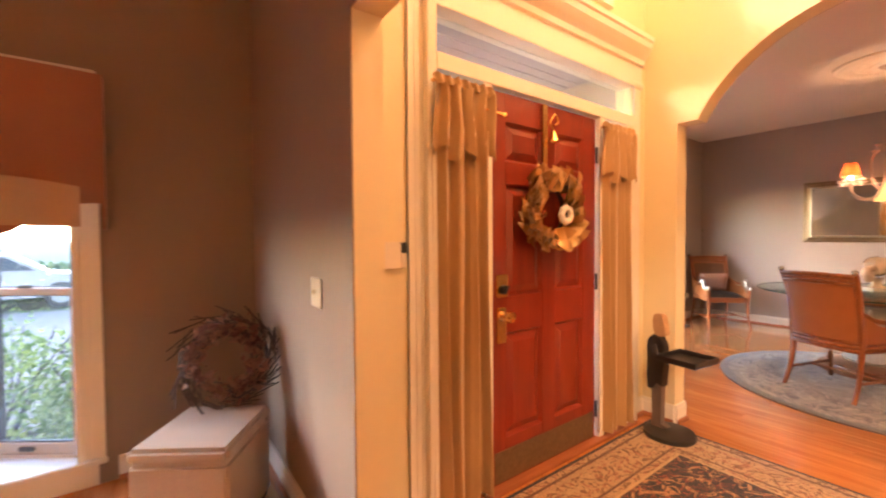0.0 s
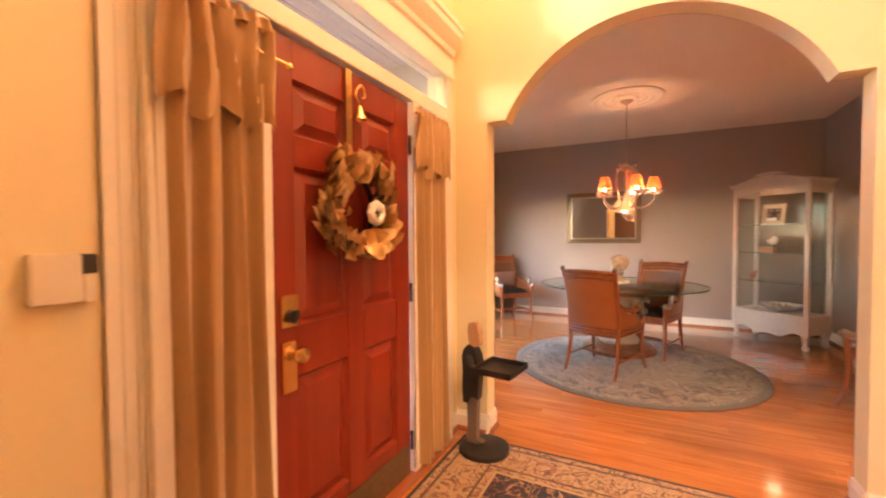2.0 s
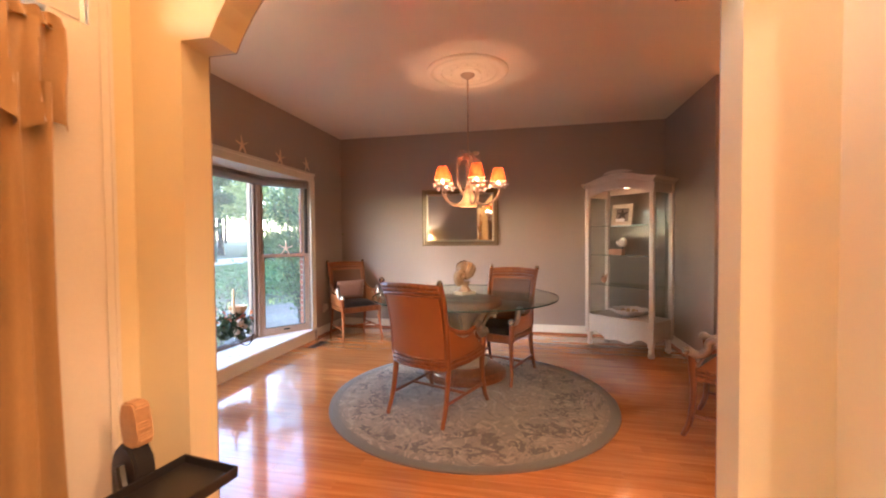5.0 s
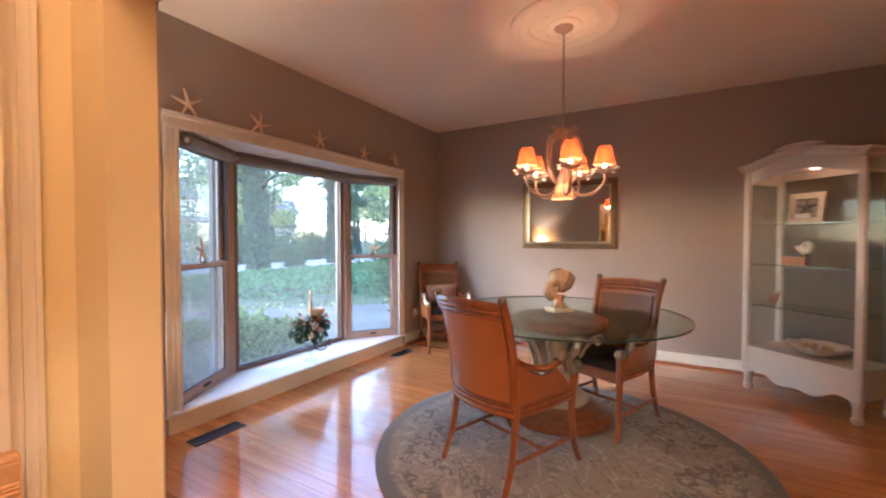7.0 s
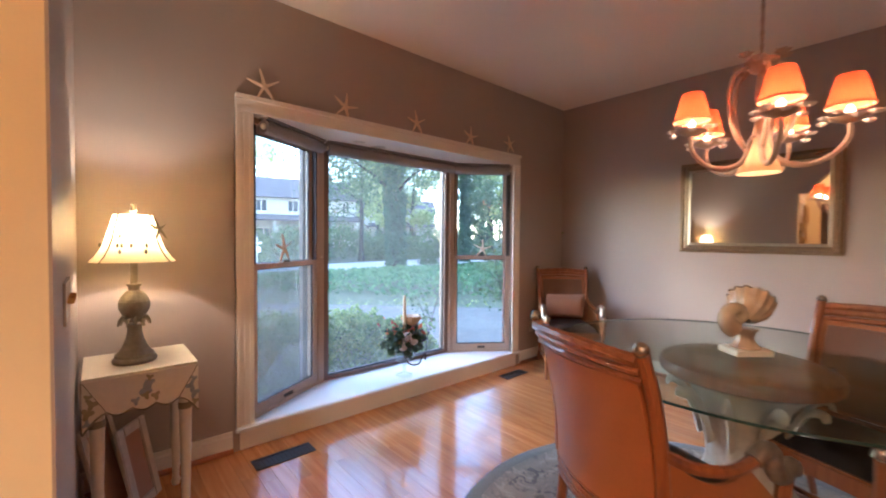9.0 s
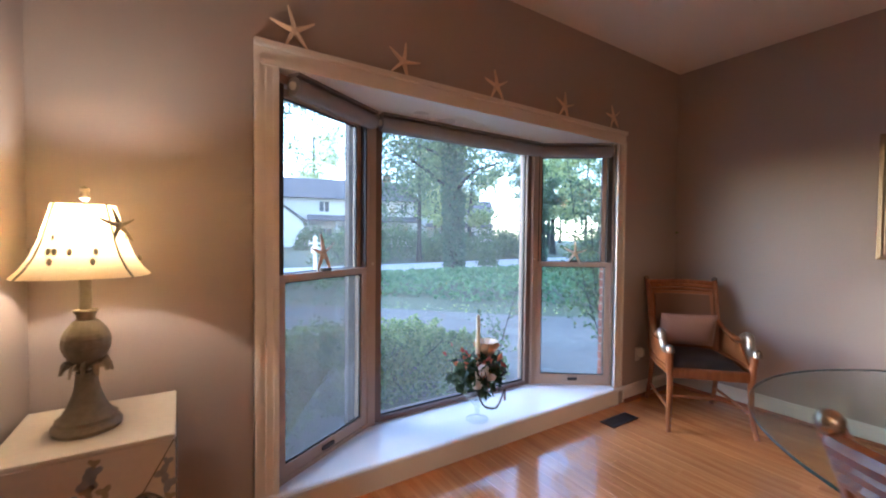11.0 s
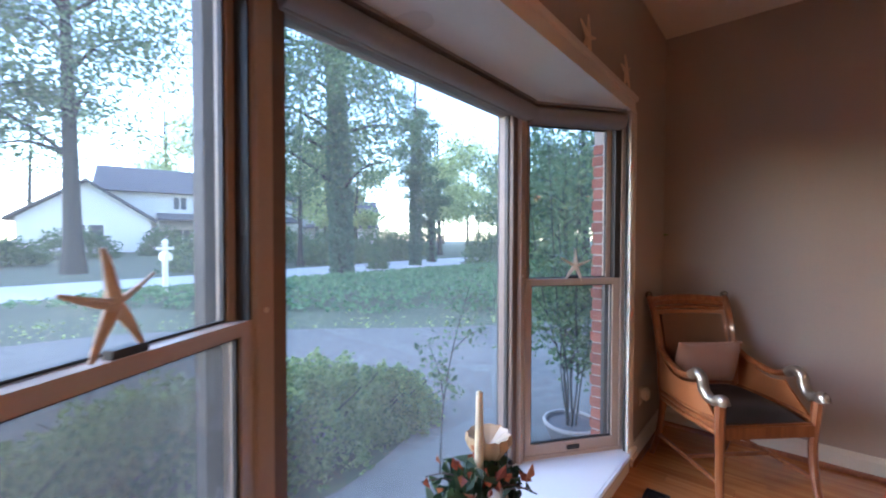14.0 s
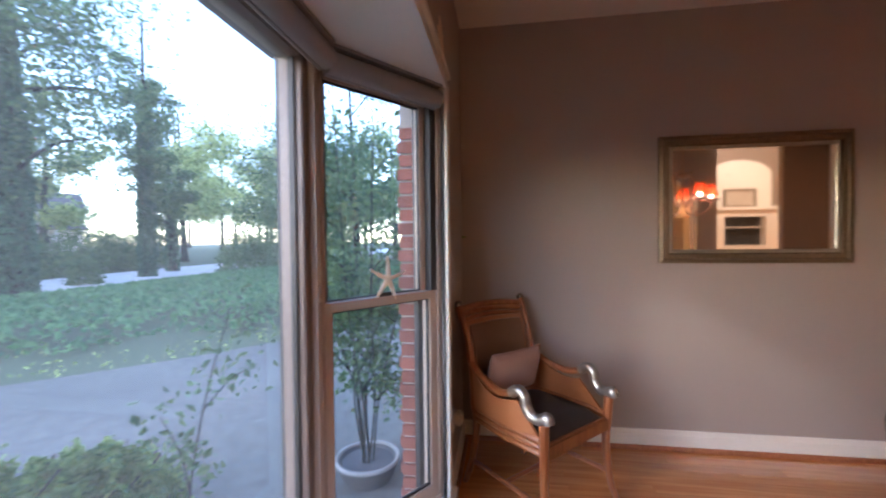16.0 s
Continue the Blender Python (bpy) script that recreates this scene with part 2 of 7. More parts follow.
def mat_build(n, l, p):
    tc, sp = n.new("ShaderNodeTexCoord"), n.new("ShaderNodeSeparateXYZ")
    l.new(tc.outputs["Object"], sp.inputs[0])
    d = math_node(n, l, "MINIMUM", math_node(n, l, "SUBTRACT", 0.32, math_node(n, l, "ABSOLUTE", sp.outputs["X"])), math_node(n, l, "SUBTRACT", 0.75, math_node(n, l, "ABSOLUTE", sp.outputs["Y"])))
    c = mix_colour(n, l, motif(n, l, 15.0, 0.17), (0.44, 0.36, 0.29), (0.02, 0.02, 0.024))
    c = mix_colour(n, l, math_node(n, l, "LESS_THAN", d, 0.045), c, (0.018, 0.018, 0.022))
    pile(n, l, p, c)


def cane_build(n, l, p):
    """Woven cane: a fine two-way weave."""
    tc = n.new("ShaderNodeTexCoord")
    w = []
    for rot in (0.0, 90.0):
        mp = n.new("ShaderNodeMapping")
        mp.inputs["Rotation"].default_value = (0, radians(rot), radians(rot * 0))
        l.new(tc.outputs["Object"], mp.inputs["Vector"])
        t = n.new("ShaderNodeTexWave")
        t.inputs["Scale"].default_value = 60
        l.new(mp.outputs["Vector"], t.inputs["Vector"])
        w.append(t.outputs["Fac"])
    k = math_node(n, l, "MULTIPLY", w[0], w[1])
    r = ramp(n, [(0.0, (0.12, 0.05, 0.02)), (0.6, (0.27, 0.12, 0.048))])
    l.new(k, r.inputs["Fac"])
    l.new(r.outputs["Color"], p.inputs["Base Color"])
    p.inputs["Roughness"].default_value = 0.5
    b = n.new("ShaderNodeBump")
    b.inputs["Strength"].default_value, b.inputs["Distance"].default_value = 0.4, 0.002
    l.new(k, b.inputs["Height"])
    l.new(b.outputs["Normal"], p.inputs["Normal"])


RUG_W, RUG_L = 1.9, 2.75
M_FOYER = surface("cream_wall_paint", (0.76, 0.64, 0.395), 0.6, grain=180, spread=0.025, bump=0.06, large=0.7)
M_DINING = surface("taupe_wall_paint", (0.375, 0.305, 0.255), 0.5, grain=180, spread=0.03, bump=0.06, large=0.7)
M_LIVING = surface("tan_wall_paint", (0.27, 0.195, 0.14), 0.6, grain=180, spread=0.03, bump=0.06, large=0.7)
M_CEIL = surface("ceiling_paint", (0.82, 0.72, 0.58), 0.8, grain=120, spread=0.02, bump=0.1)
M_TRIM = surface("white_trim_paint", (0.78, 0.72, 0.62), 0.3, grain=70, spread=0.03, bump=0.03)
M_PLANK = wood("oak_floor", (0.50, 0.175, 0.045), (0.66, 0.28, 0.085), 1, 0.15, 1.0, 5.0, 0.11)
M_PLANK_ALL = wood("oak_floor_rest", (0.50, 0.175, 0.045), (0.66, 0.28, 0.085), 1, 0.15, 1.0, 5.0, 0.11, island=True)
M_SHOE = wood("reddish_shoe_mould", (0.25, 0.08, 0.03), (0.36, 0.13, 0.05), 0, 0.3, 0.3)
M_STAIR = wood("stair_oak", (0.46, 0.20, 0.065), (0.62, 0.32, 0.12), 1, 0.3, 0.3)
M_RAIL = wood("rail_cherry", (0.16, 0.04, 0.016), (0.26, 0.075, 0.028), 0, 0.25, 0.4)
M_DOOR = wood("mahogany_door", (0.20, 0.020, 0.006), (0.26, 0.031, 0.009), 2, 0.30, 0.25, 2.2, 0.04, bump=0.01)
M_CHAIR = wood("chair_maple", (0.20, 0.057, 0.016), (0.32, 0.110, 0.033), 2, 0.30, 0.5, 6.0, 0.1)
M_LEATHER = surface("tan_leather", (0.34, 0.115, 0.034), 0.36, grain=220, spread=0.14, bump=0.15, coat=0.35, large=5)
M_SEAT = surface("black_leather", (0.022, 0.019, 0.018), 0.42, grain=200, spread=0.2, bump=0.2)
M_SILVER = surface("silver_leaf", (0.38, 0.33, 0.27), 0.28, metal=0.85, grain=40, spread=0.25, bump=0.2)
M_CANE = banded("woven_cane", cane_build)
M_PILLOW = surface("peach_linen", (0.36, 0.175, 0.10), 0.9, grain=320, spread=0.12, bump=0.4, sheen=0.3)
M_ROUND = banded("round_rug_wool", round_rug_build)
M_ORIENT = banded("oriental_rug_wool", oriental_build)
M_MAT = banded("leopard_mat", mat_build)
M_CAB = surface("distressed_white_paint", (0.58, 0.50, 0.425), 0.5, grain=30, spread=0.07, bump=0.12)
M_GOLD = surface("brass", (0.80, 0.53, 0.2), 0.22, metal=1.0, grain=50, spread=0.12, bump=0.04)
M_DULLGOLD = surface("old_gold_frame", (0.22, 0.155, 0.09), 0.38, metal=0.6, grain=45, spread=0.25, bump=0.25)
M_SILVFRAME = surface("champagne_frame", (0.42, 0.37, 0.28), 0.32, metal=0.75, grain=45, spread=0.2, bump=0.2)
M_MIRROR = surface("mirror_silver", (0.86, 0.87, 0.86), 0.03, metal=1.0, grain=5, spread=0.005, bump=0.0, rough_spread=0.01)
M_CURTAIN = surface("gold_taffeta", (0.44, 0.27, 0.11), 0.42, grain=260, spread=0.1, bump=0.15, sheen=0.4, stretch=(1, 1, 0.2))
M_DARK = surface("black_paint", (0.022, 0.02, 0.02), 0.38, grain=80, spread=0.2, bump=0.08)
M_FACE = surface("carved_head_paint", (0.52, 0.30, 0.14), 0.55, grain=50, spread=0.15, bump=0.1)
M_GREYTROUSER = surface("grey_paint", (0.20, 0.15, 0.12), 0.5, grain=80, spread=0.12)
M_GLASS = window_glass("window_glass")
M_TABLEGLASS = window_glass("table_glass", (0.86, 0.93, 0.90), 0.32, 0.045, False)
M_CABGLASS = window_glass("cabinet_glass", (0.93, 0.96, 0.95), 0.06, 0.006, False)
M_GOBLET = window_glass("goblet_glass", (0.93, 0.95, 0.95), 0.8, 0.05, False)
M_CLEAR = glass("clear_glass", (0.97, 0.98, 0.98))
M_STONE = surface("washed_plaster", (0.52, 0.43, 0.33), 0.6, grain=35, spread=0.16, bump=0.35)
M_SHELL = surface("nautilus_shell", (0.62, 0.43, 0.25), 0.26, metal=0.2, grain=14, spread=0.35, bump=0.15, coat=0.6)
M_CORAL = surface("white_shell", (0.58, 0.50, 0.43), 0.5, grain=40, spread=0.15, bump=0.3)
M_STAR = surface("dried_starfish", (0.76, 0.58, 0.40), 0.8, grain=140, spread=0.15, bump=0.6)
M_IRON = surface("cream_iron", (0.42, 0.29, 0.20), 0.5, grain=60, spread=0.14, bump=0.2)
M_REDSHADE = cloth_shade("red_silk_shade", (0.55, 0.13, 0.05), (0.40, 0.052, 0.009), 0.42)
M_CUPSHADE = cloth_shade("cream_silk_cup", (0.62, 0.46, 0.30), (0.50, 0.30, 0.13), 0.25)
M_SCREEN = window_glass("insect_screen", (0.58, 0.59, 0.60), 0.0, 0.0, False)
M_LAMPSHADE = cloth_shade("cream_parchment_shade", (0.72, 0.58, 0.36), (0.70, 0.52, 0.26), 0.42)
M_BULB = glow("lit_bulb", (1.0, 0.72, 0.42), 3.0)
M_PUCK = glow("puck_light_lens", (1.0, 0.72, 0.42), 0.5)
M_OLIVE = surface("weathered_olive_resin", (0.20, 0.165, 0.105), 0.6, grain=55, spread=0.25, bump=0.4)
M_PAINTED = surface("painted_cream_table", (0.60, 0.54, 0.42), 0.5, grain=40, spread=0.06, bump=0.06)
M_LEAFBLUE = surface("painted_leaf_blue", (0.27, 0.30, 0.31), 0.6, grain=40, spread=0.25)
M_LEAFOLIVE = surface("painted_leaf_olive", (0.30, 0.26, 0.16), 0.6, grain=40, spread=0.25)
# Browner than the trim: the sashes' backlit shade is in this colour.
M_SASH = surface("backlit_sash_paint", (0.48, 0.36, 0.27), 0.38, grain=70, spread=0.05, bump=0.04)
# Centre frame: sash paint browned further, its shade put into the colour.
M_FRAME_SHADE = surface("shaded_brown_frame", (0.19, 0.13, 0.10), 0.45, grain=70, spread=0.06, bump=0.04)
# Dark liner and gaskets; on outer posts and casings it paints backlit shade.
M_TRACK = surface("dark_liner_and_backlit", (0.035, 0.029, 0.025), 0.5, grain=60, spread=0.1)
M_BLIND = surface("grey_roller_cloth", (0.28, 0.25, 0.23), 0.75, grain=240, spread=0.06, bump=0.2)
M_SILL = surface("white_gloss_sill", (0.80, 0.78, 0.75), 0.22, grain=60, spread=0.02, bump=0.02)
M_VENT = surface("black_register", (0.05, 0.042, 0.038), 0.4, metal=0.5, grain=80, spread=0.2)
M_PLASTIC = surface("ivory_plastic", (0.72, 0.64, 0.52), 0.35, grain=60, spread=0.03, bump=0.02)
M_WOOL = surface("tweed_upholstery", (0.46, 0.36, 0.27), 0.95, grain=240, spread=0.18, bump=0.5, sheen=0.3)
M_TWIG = surface("dark_twigs", (0.07, 0.05, 0.04), 0.8, grain=80, spread=0.3, bump=0.3)
M_VALANCE = surface("rust_valance_cloth", (0.34, 0.15, 0.085), 0.9, grain=220, spread=0.14, bump=0.3, sheen=0.3)
M_VALANCE_LIGHT = surface("striped_valance_cloth", (0.50, 0.35, 0.24), 0.9, grain=220, spread=0.14, bump=0.3)
M_MAGNOLIA = banded("gilt_magnolia", lambda n, l, p: None)
M_BRICK = surface("red_brick", (0.22, 0.075, 0.05), 0.85, grain=60, spread=0.25, bump=0.5, vary=0.3)
M_MORTAR = surface("mortar", (0.33, 0.30, 0.27), 0.9, grain=120, spread=0.12, bump=0.4)
M_GRASS = surface("lawn_and_litter", (0.07, 0.082, 0.038), 0.95, grain=9, spread=0.35, bump=0.6, large=0.4)
M_CONCRETE = surface("old_concrete", (0.13, 0.118, 0.098), 0.85, grain=9, spread=0.34, bump=0.25, large=0.5)
M_POT = surface("dark_stone_pot", (0.11, 0.10, 0.095), 0.8, grain=30, spread=0.2, bump=0.3)
M_ROAD = surface("pale_concrete_road", (0.46, 0.44, 0.41), 0.85, grain=20, spread=0.12, bump=0.2, large=0.3)
M_BARK = surface("bark", (0.024, 0.023, 0.018), 0.9, grain=18, spread=0.35, bump=0.9, stretch=(1, 1, 0.25))
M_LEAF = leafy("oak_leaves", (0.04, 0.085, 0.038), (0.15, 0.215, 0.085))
# Paler copy of the leaf green: sunlight is put into the colour.
M_LEAFSUN = leafy("sun_tinted_leaves", (0.16, 0.22, 0.07), (0.44, 0.49, 0.18))
M_IVY = leafy("ivy_leaves", (0.05, 0.125, 0.052), (0.165, 0.28, 0.115))
M_IVYTREE = leafy("ivy_on_bark", (0.03, 0.075, 0.042), (0.11, 0.19, 0.10))
M_HEDGE = leafy("azalea_leaves", (0.06, 0.13, 0.028), (0.30, 0.38, 0.11))
M_STUCCO = surface("pale_stucco", (0.72, 0.68, 0.60), 0.85, grain=30, spread=0.05, bump=0.2)
M_ROOF = surface("grey_shingle", (0.10, 0.085, 0.08), 0.9, grain=6, spread=0.2, bump=0.4)
M_FARGLASS = surface("far_window_glass", (0.05, 0.06, 0.07), 0.1, grain=5, spread=0.1, bump=0)
M_CARPAINT = surface("silver_car_paint", (0.5, 0.51, 0.53), 0.25, metal=0.6, grain=300, spread=0.04, coat=0.8, bump=0)
M_TYRE = surface("rubber", (0.03, 0.03, 0.03), 0.8, grain=60, spread=0.2)
M_FLOWER = leafy("dried_flowers", (0.20, 0.03, 0.015), (0.42, 0.14, 0.06))
M_GREENERY = leafy("dark_greenery", (0.02, 0.045, 0.02), (0.07, 0.10, 0.04))
M_WAX = surface("ivory_wax", (0.75, 0.65, 0.45), 0.4, grain=30, spread=0.03)
M_PORCH = surface("porch_ceiling_boards", (0.42, 0.36, 0.38), 0.6, grain=40, spread=0.06)
M_FIRE = surface("dark_firebox", (0.025, 0.025, 0.027), 0.5, grain=30, spread=0.3)
M_WREATH2 = leafy("dusty_rose_buds", (0.16, 0.06, 0.045), (0.42, 0.24, 0.18))
M_RIM = surface("green_glass_edge", (0.02, 0.055, 0.045), 0.12, grain=20, spread=0.2, bump=0.0)
M_TREADMAT = surface("charcoal_tread_mat", (0.07, 0.065, 0.065), 0.95, grain=200, spread=0.25, bump=0.4)


def gilt(m):
    n, l, p = m.node_tree.nodes, m.node_tree.links, m.node_tree.nodes["Principled BSDF"]
    g = n.new("ShaderNodeNewGeometry")
    r = ramp(n, [(0.0, (0.26, 0.11, 0.04)), (0.35, (0.55, 0.32, 0.11)), (0.75, (0.72, 0.49, 0.20)), (1.0, (0.92, 0.76, 0.46))])
    l.new(g.outputs["Random Per Island"], r.inputs["Fac"])
    l.new(r.outputs["Color"], p.inputs["Base Color"])
    p.inputs["Metallic"].default_value, p.inputs["Roughness"].default_value = 0.5, 0.30


gilt(M_MAGNOLIA)


# ---- mesh helpers ----
def box(bm, x0, x1, y0, y1, z0, z1, bevel=0.0):
    v = [bm.verts.new((x, y, z)) for z in (z0, z1) for x, y in ((x0, y0), (x1, y0), (x1, y1), (x0, y1))]
    fs = [bm.faces.new([v[i] for i in q]) for q in ((3, 2, 1, 0), (4, 5, 6, 7), (0, 1, 5, 4), (1, 2, 6, 5), (2, 3, 7, 6), (3, 0, 4, 7))]
    if bevel:
        bmesh.ops.bevel(bm, geom=list({e for f in fs for e in f.edges}), offset=bevel, segments=2, affect="EDGES")
    return v


def prism(bm, outline, axis, a0, a1):
    """A flat outline of (u, v) pairs pushed from a0 to a1 along an axis."""
    put = {"x": lambda u, v, a: (a, u, v), "y": lambda u, v, a: (u, a, v), "z": lambda u, v, a: (u, v, a)}[axis]
    lo = [bm.verts.new(put(u, v, a0)) for u, v in outline]
    hi = [bm.verts.new(put(u, v, a1)) for u, v in outline]
    k = len(outline)
    bm.faces.new(lo[::-1])
    bm.faces.new(hi)
    for i in range(k):
        bm.faces.new((lo[i], lo[(i + 1) % k], hi[(i + 1) % k], hi[i]))


def lathe(bm, profile, segs=20, centre=(0, 0, 0), wave=None):
    """A turned shape from (radius, height) pairs; wave(angle, i) may scale the radius."""
    cx, cy, cz = centre
    rings = []
    for i, (r, z) in enumerate(profile):
        rings.append([bm.verts.new((cx + r * k * math.cos(a), cy + r * k * math.sin(a), cz + z))
                      for a, k in ((2 * math.pi * j / segs, wave(2 * math.pi * j / segs, i) if wave else 1) for j in range(segs))])
    for a, b in zip(rings, rings[1:]):
        for j in range(segs):
            bm.faces.new((a[j], a[(j + 1) % segs], b[(j + 1) % segs], b[j]))
    if profile[0][0] > 1e-4:
        bm.faces.new(rings[0][::-1])
    if profile[-1][0] > 1e-4:
        bm.faces.new(rings[-1])


def open_lathe(bm, profile, segs=20, centre=(0, 0, 0), wave=None):
    """A turned skin left open at both ends."""
    cx, cy, cz = centre
    rings = []
    for i, (r, z) in enumerate(profile):
        rings.append([bm.verts.new((cx + r * k * math.cos(a), cy + r * k * math.sin(a), cz + z))
                      for a, k in ((2 * math.pi * j / segs, wave(2 * math.pi * j / segs, i) if wave else 1) for j in range(segs))])
    for a, b in zip(rings, rings[1:]):
        for j in range(segs):
            bm.faces.new((a[j], a[(j + 1) % segs], b[(j + 1) % segs], b[j]))


def smooth_path(points, steps=6):
    """A Catmull-Rom curve through the points."""
    p = [Vector(q) for q in points]
    p = [2 * p[0] - p[1], *p, 2 * p[-1] - p[-2]]
    out = []
    for i in range(1, len(p) - 2):
        for k in range(steps):
            t = k / steps
            a, b, c, d = p[i - 1], p[i], p[i + 1], p[i + 2]
            out.append(0.5 * (2 * b + (c - a) * t + (2 * a - 5 * b + 4 * c - d) * t * t + (3 * b - a - 3 * c + d) * t ** 3))
    out.append(p[-2])
    return out


def tube(bm, points, radius, segs=8, flat=1.0):
    """A round bar along points; radius is one number or one for each point."""
    pts = [Vector(q) for q in points]
    rad = radius if isinstance(radius, (list, tuple)) else [radius] * len(pts)
    if len(rad) != len(pts):
        rad = [rad[0] + (rad[-1] - rad[0]) * i / (len(pts) - 1) for i in range(len(pts))]
    rings, side = [], None
    for i, q in enumerate(pts):
        d = (pts[min(i + 1, len(pts) - 1)] - pts[max(i - 1, 0)]).normalized()
        if side is None:
            side = d.orthogonal().normalized() if abs(d.z) < 0.9 else Vector((1, 0, 0))
        side = (side - d * side.dot(d)).normalized()
        up = d.cross(side)
        rings.append([bm.verts.new(q + rad[i] * (math.cos(a) * side + flat * math.sin(a) * up)) for a in (2 * math.pi * j / segs for j in range(segs))])
    for a, b in zip(rings, rings[1:]):
        for j in range(segs):
            bm.faces.new((a[j], a[(j + 1) % segs], b[(j + 1) % segs], b[j]))
    bm.faces.new(rings[0][::-1])
    bm.faces.new(rings[-1])


def slab(bm, f, nu, nv, thick, way):
    """A curved panel: f(u, v) for u, v in 0..1, thickened along way."""
    way = Vector(way)
    g = [[[bm.verts.new(Vector(f(i / nu, j / nv)) + way * s) for j in range(nv + 1)] for i in range(nu + 1)] for s in (0, thick)]
    for i in range(nu):
        for j in range(nv):
            bm.faces.new((g[0][i][j], g[0][i + 1][j], g[0][i + 1][j + 1], g[0][i][j + 1]))
            bm.faces.new((g[1][i][j], g[1][i][j + 1], g[1][i + 1][j + 1], g[1][i + 1][j]))
    for i in range(nu):
        bm.faces.new((g[0][i][0], g[1][i][0], g[1][i + 1][0], g[0][i + 1][0]))
        bm.faces.new((g[0][i][nv], g[0][i + 1][nv], g[1][i + 1][nv], g[1][i][nv]))
    for j in range(nv):
        bm.faces.new((g[0][0][j], g[0][0][j + 1], g[1][0][j + 1], g[1][0][j]))
        bm.faces.new((g[0][nu][j], g[1][nu][j], g[1][nu][j + 1], g[0][nu][j + 1]))


def ball(bm, centre, r, seg=10, scale=(1, 1, 1)):
    m = Matrix.Translation(centre) @ Matrix.Diagonal((*scale, 1))
    bmesh.ops.create_uvsphere(bm, u_segments=seg, v_segments=max(5, seg // 2 + 1), radius=r, matrix=m)


def shape(name, bm, material, smooth=False):
    bmesh.ops.recalc_face_normals(bm, faces=bm.faces)
    me = bpy.data.meshes.new(name)
    bm.to_mesh(me)
    bm.free()
    me.materials.append(material)
    if smooth:
        me.shade_smooth()
        me.set_sharp_from_angle(angle=radians(40))
    return me


def part(name, bm, material, parent=None, label="", smooth=True, place=None):
    """Links a bmesh as one mesh object under a thing or a part."""
    ob = new(name, shape(name, bm, material, smooth))
    if parent is not None:
        ob.parent = parent
    if place is not None:
        ob.matrix_local = place
    return tagged(ob, label)


def thing(name, label, category, m=None, group=""):
    ob = new(name)
    ob.empty_display_size = 0.1
    if m is not None:
        ob.matrix_world = m
    return tagged(ob, label, category, group)


def structure(name, bm, material, label, category, smooth=False):
    return tagged(part(name, bm, material, smooth=smooth), label, category, kind="structure")


def B():
    return bmesh.new()


def made(fn, *a, **k):
    bm = bmesh.new()
    fn(bm, *a, **k)
    return bm


def holed(bm, axis, a0, a1, u0, u1, z0, z1, holes=()):
    """A straight wall from u0 to u1 with openings (ua, ub, za, zb), as boxes set end to end."""
    def put(ua, ub, za, zb):
        if ub - ua > 1e-4 and zb - za > 1e-4:
            box(bm, *((a0, a1, ua, ub) if axis == "x" else (ua, ub, a0, a1)), za, zb)
    at = u0
    for ua, ub, za, zb in sorted(holes):
        put(at, ua, z0, z1)
        put(ua, ub, z0, za)
        put(ua, ub, zb, z1)
        at = ub
    put(at, u1, z0, z1)


def leaf_cloud(name, centres, size, material, rng, parent=None, label="", upward=0.0):
    """One mesh of many folded leaves at the given places."""
    k = len(centres)
    a = rng.normal(size=(k, 3))
    a[:, 2] *= 1 - upward
    a /= np.linalg.norm(a, axis=1)[:, None]
    b = np.cross(a, rng.normal(size=(k, 3)))
    b /= np.linalg.norm(b, axis=1)[:, None]
    c = np.cross(a, b)
    s = (size * rng.uniform(0.55, 1.35, k))[:, None]
    v = np.stack([centres - a * s * 0.5, centres + b * s * 0.3 + c * s * 0.15, centres + a * s * 0.5, centres - b * s * 0.3 + c * s * 0.15], 1).reshape(-1, 3)
    i = np.arange(k)[:, None] * 4
    f = np.concatenate([i + [0, 1, 2], i + [0, 2, 3]], 1).reshape(-1, 3)
    me = bpy.data.meshes.new(name)
    me.from_pydata(v.tolist(), [], f.tolist())
    me.materials.append(material)
    ob = new(name, me)
    if parent is not None:
        ob.parent = parent
    return tagged(ob, label)


# ---- the setting ----
CEIL, TOP = 2.77, 5.2
DX0, DX1, DY0, DY1 = 3.02, 7.18, -1.66, 2.75      # dining room
FX0, FX1, FY0, FY1 = 0.67, 2.88, -0.80, 1.48      # foyer
BAY = (3.74, 6.35, 0.13, 2.06)                    # bay opening: x from, x to, z from, z to
SHIFT = -6.57                                     # the living room's bay, from the dining room's


def arch_outline(u0, u1, o0, o1, top, s=2.03):
    """A wall with a round arch on two stepped shoulders."""
    led, rise = 0.125, 0.50
    c, h = (o0 + o1) / 2, (o1 - o0) / 2 - led
    rad = (h * h + rise * rise) / (2 * rise)
    half = math.asin(h / rad)
    arc = [(c + rad * math.sin(a), s + rise - rad + rad * math.cos(a)) for a in (-half + 2 * half * i / 28 for i in range(29))]
    return [(u0, 0), (o0, 0), (o0, s), *arc, (o1, s), (o1, 0), (u1, 0), (u1, top), (u0, top)]


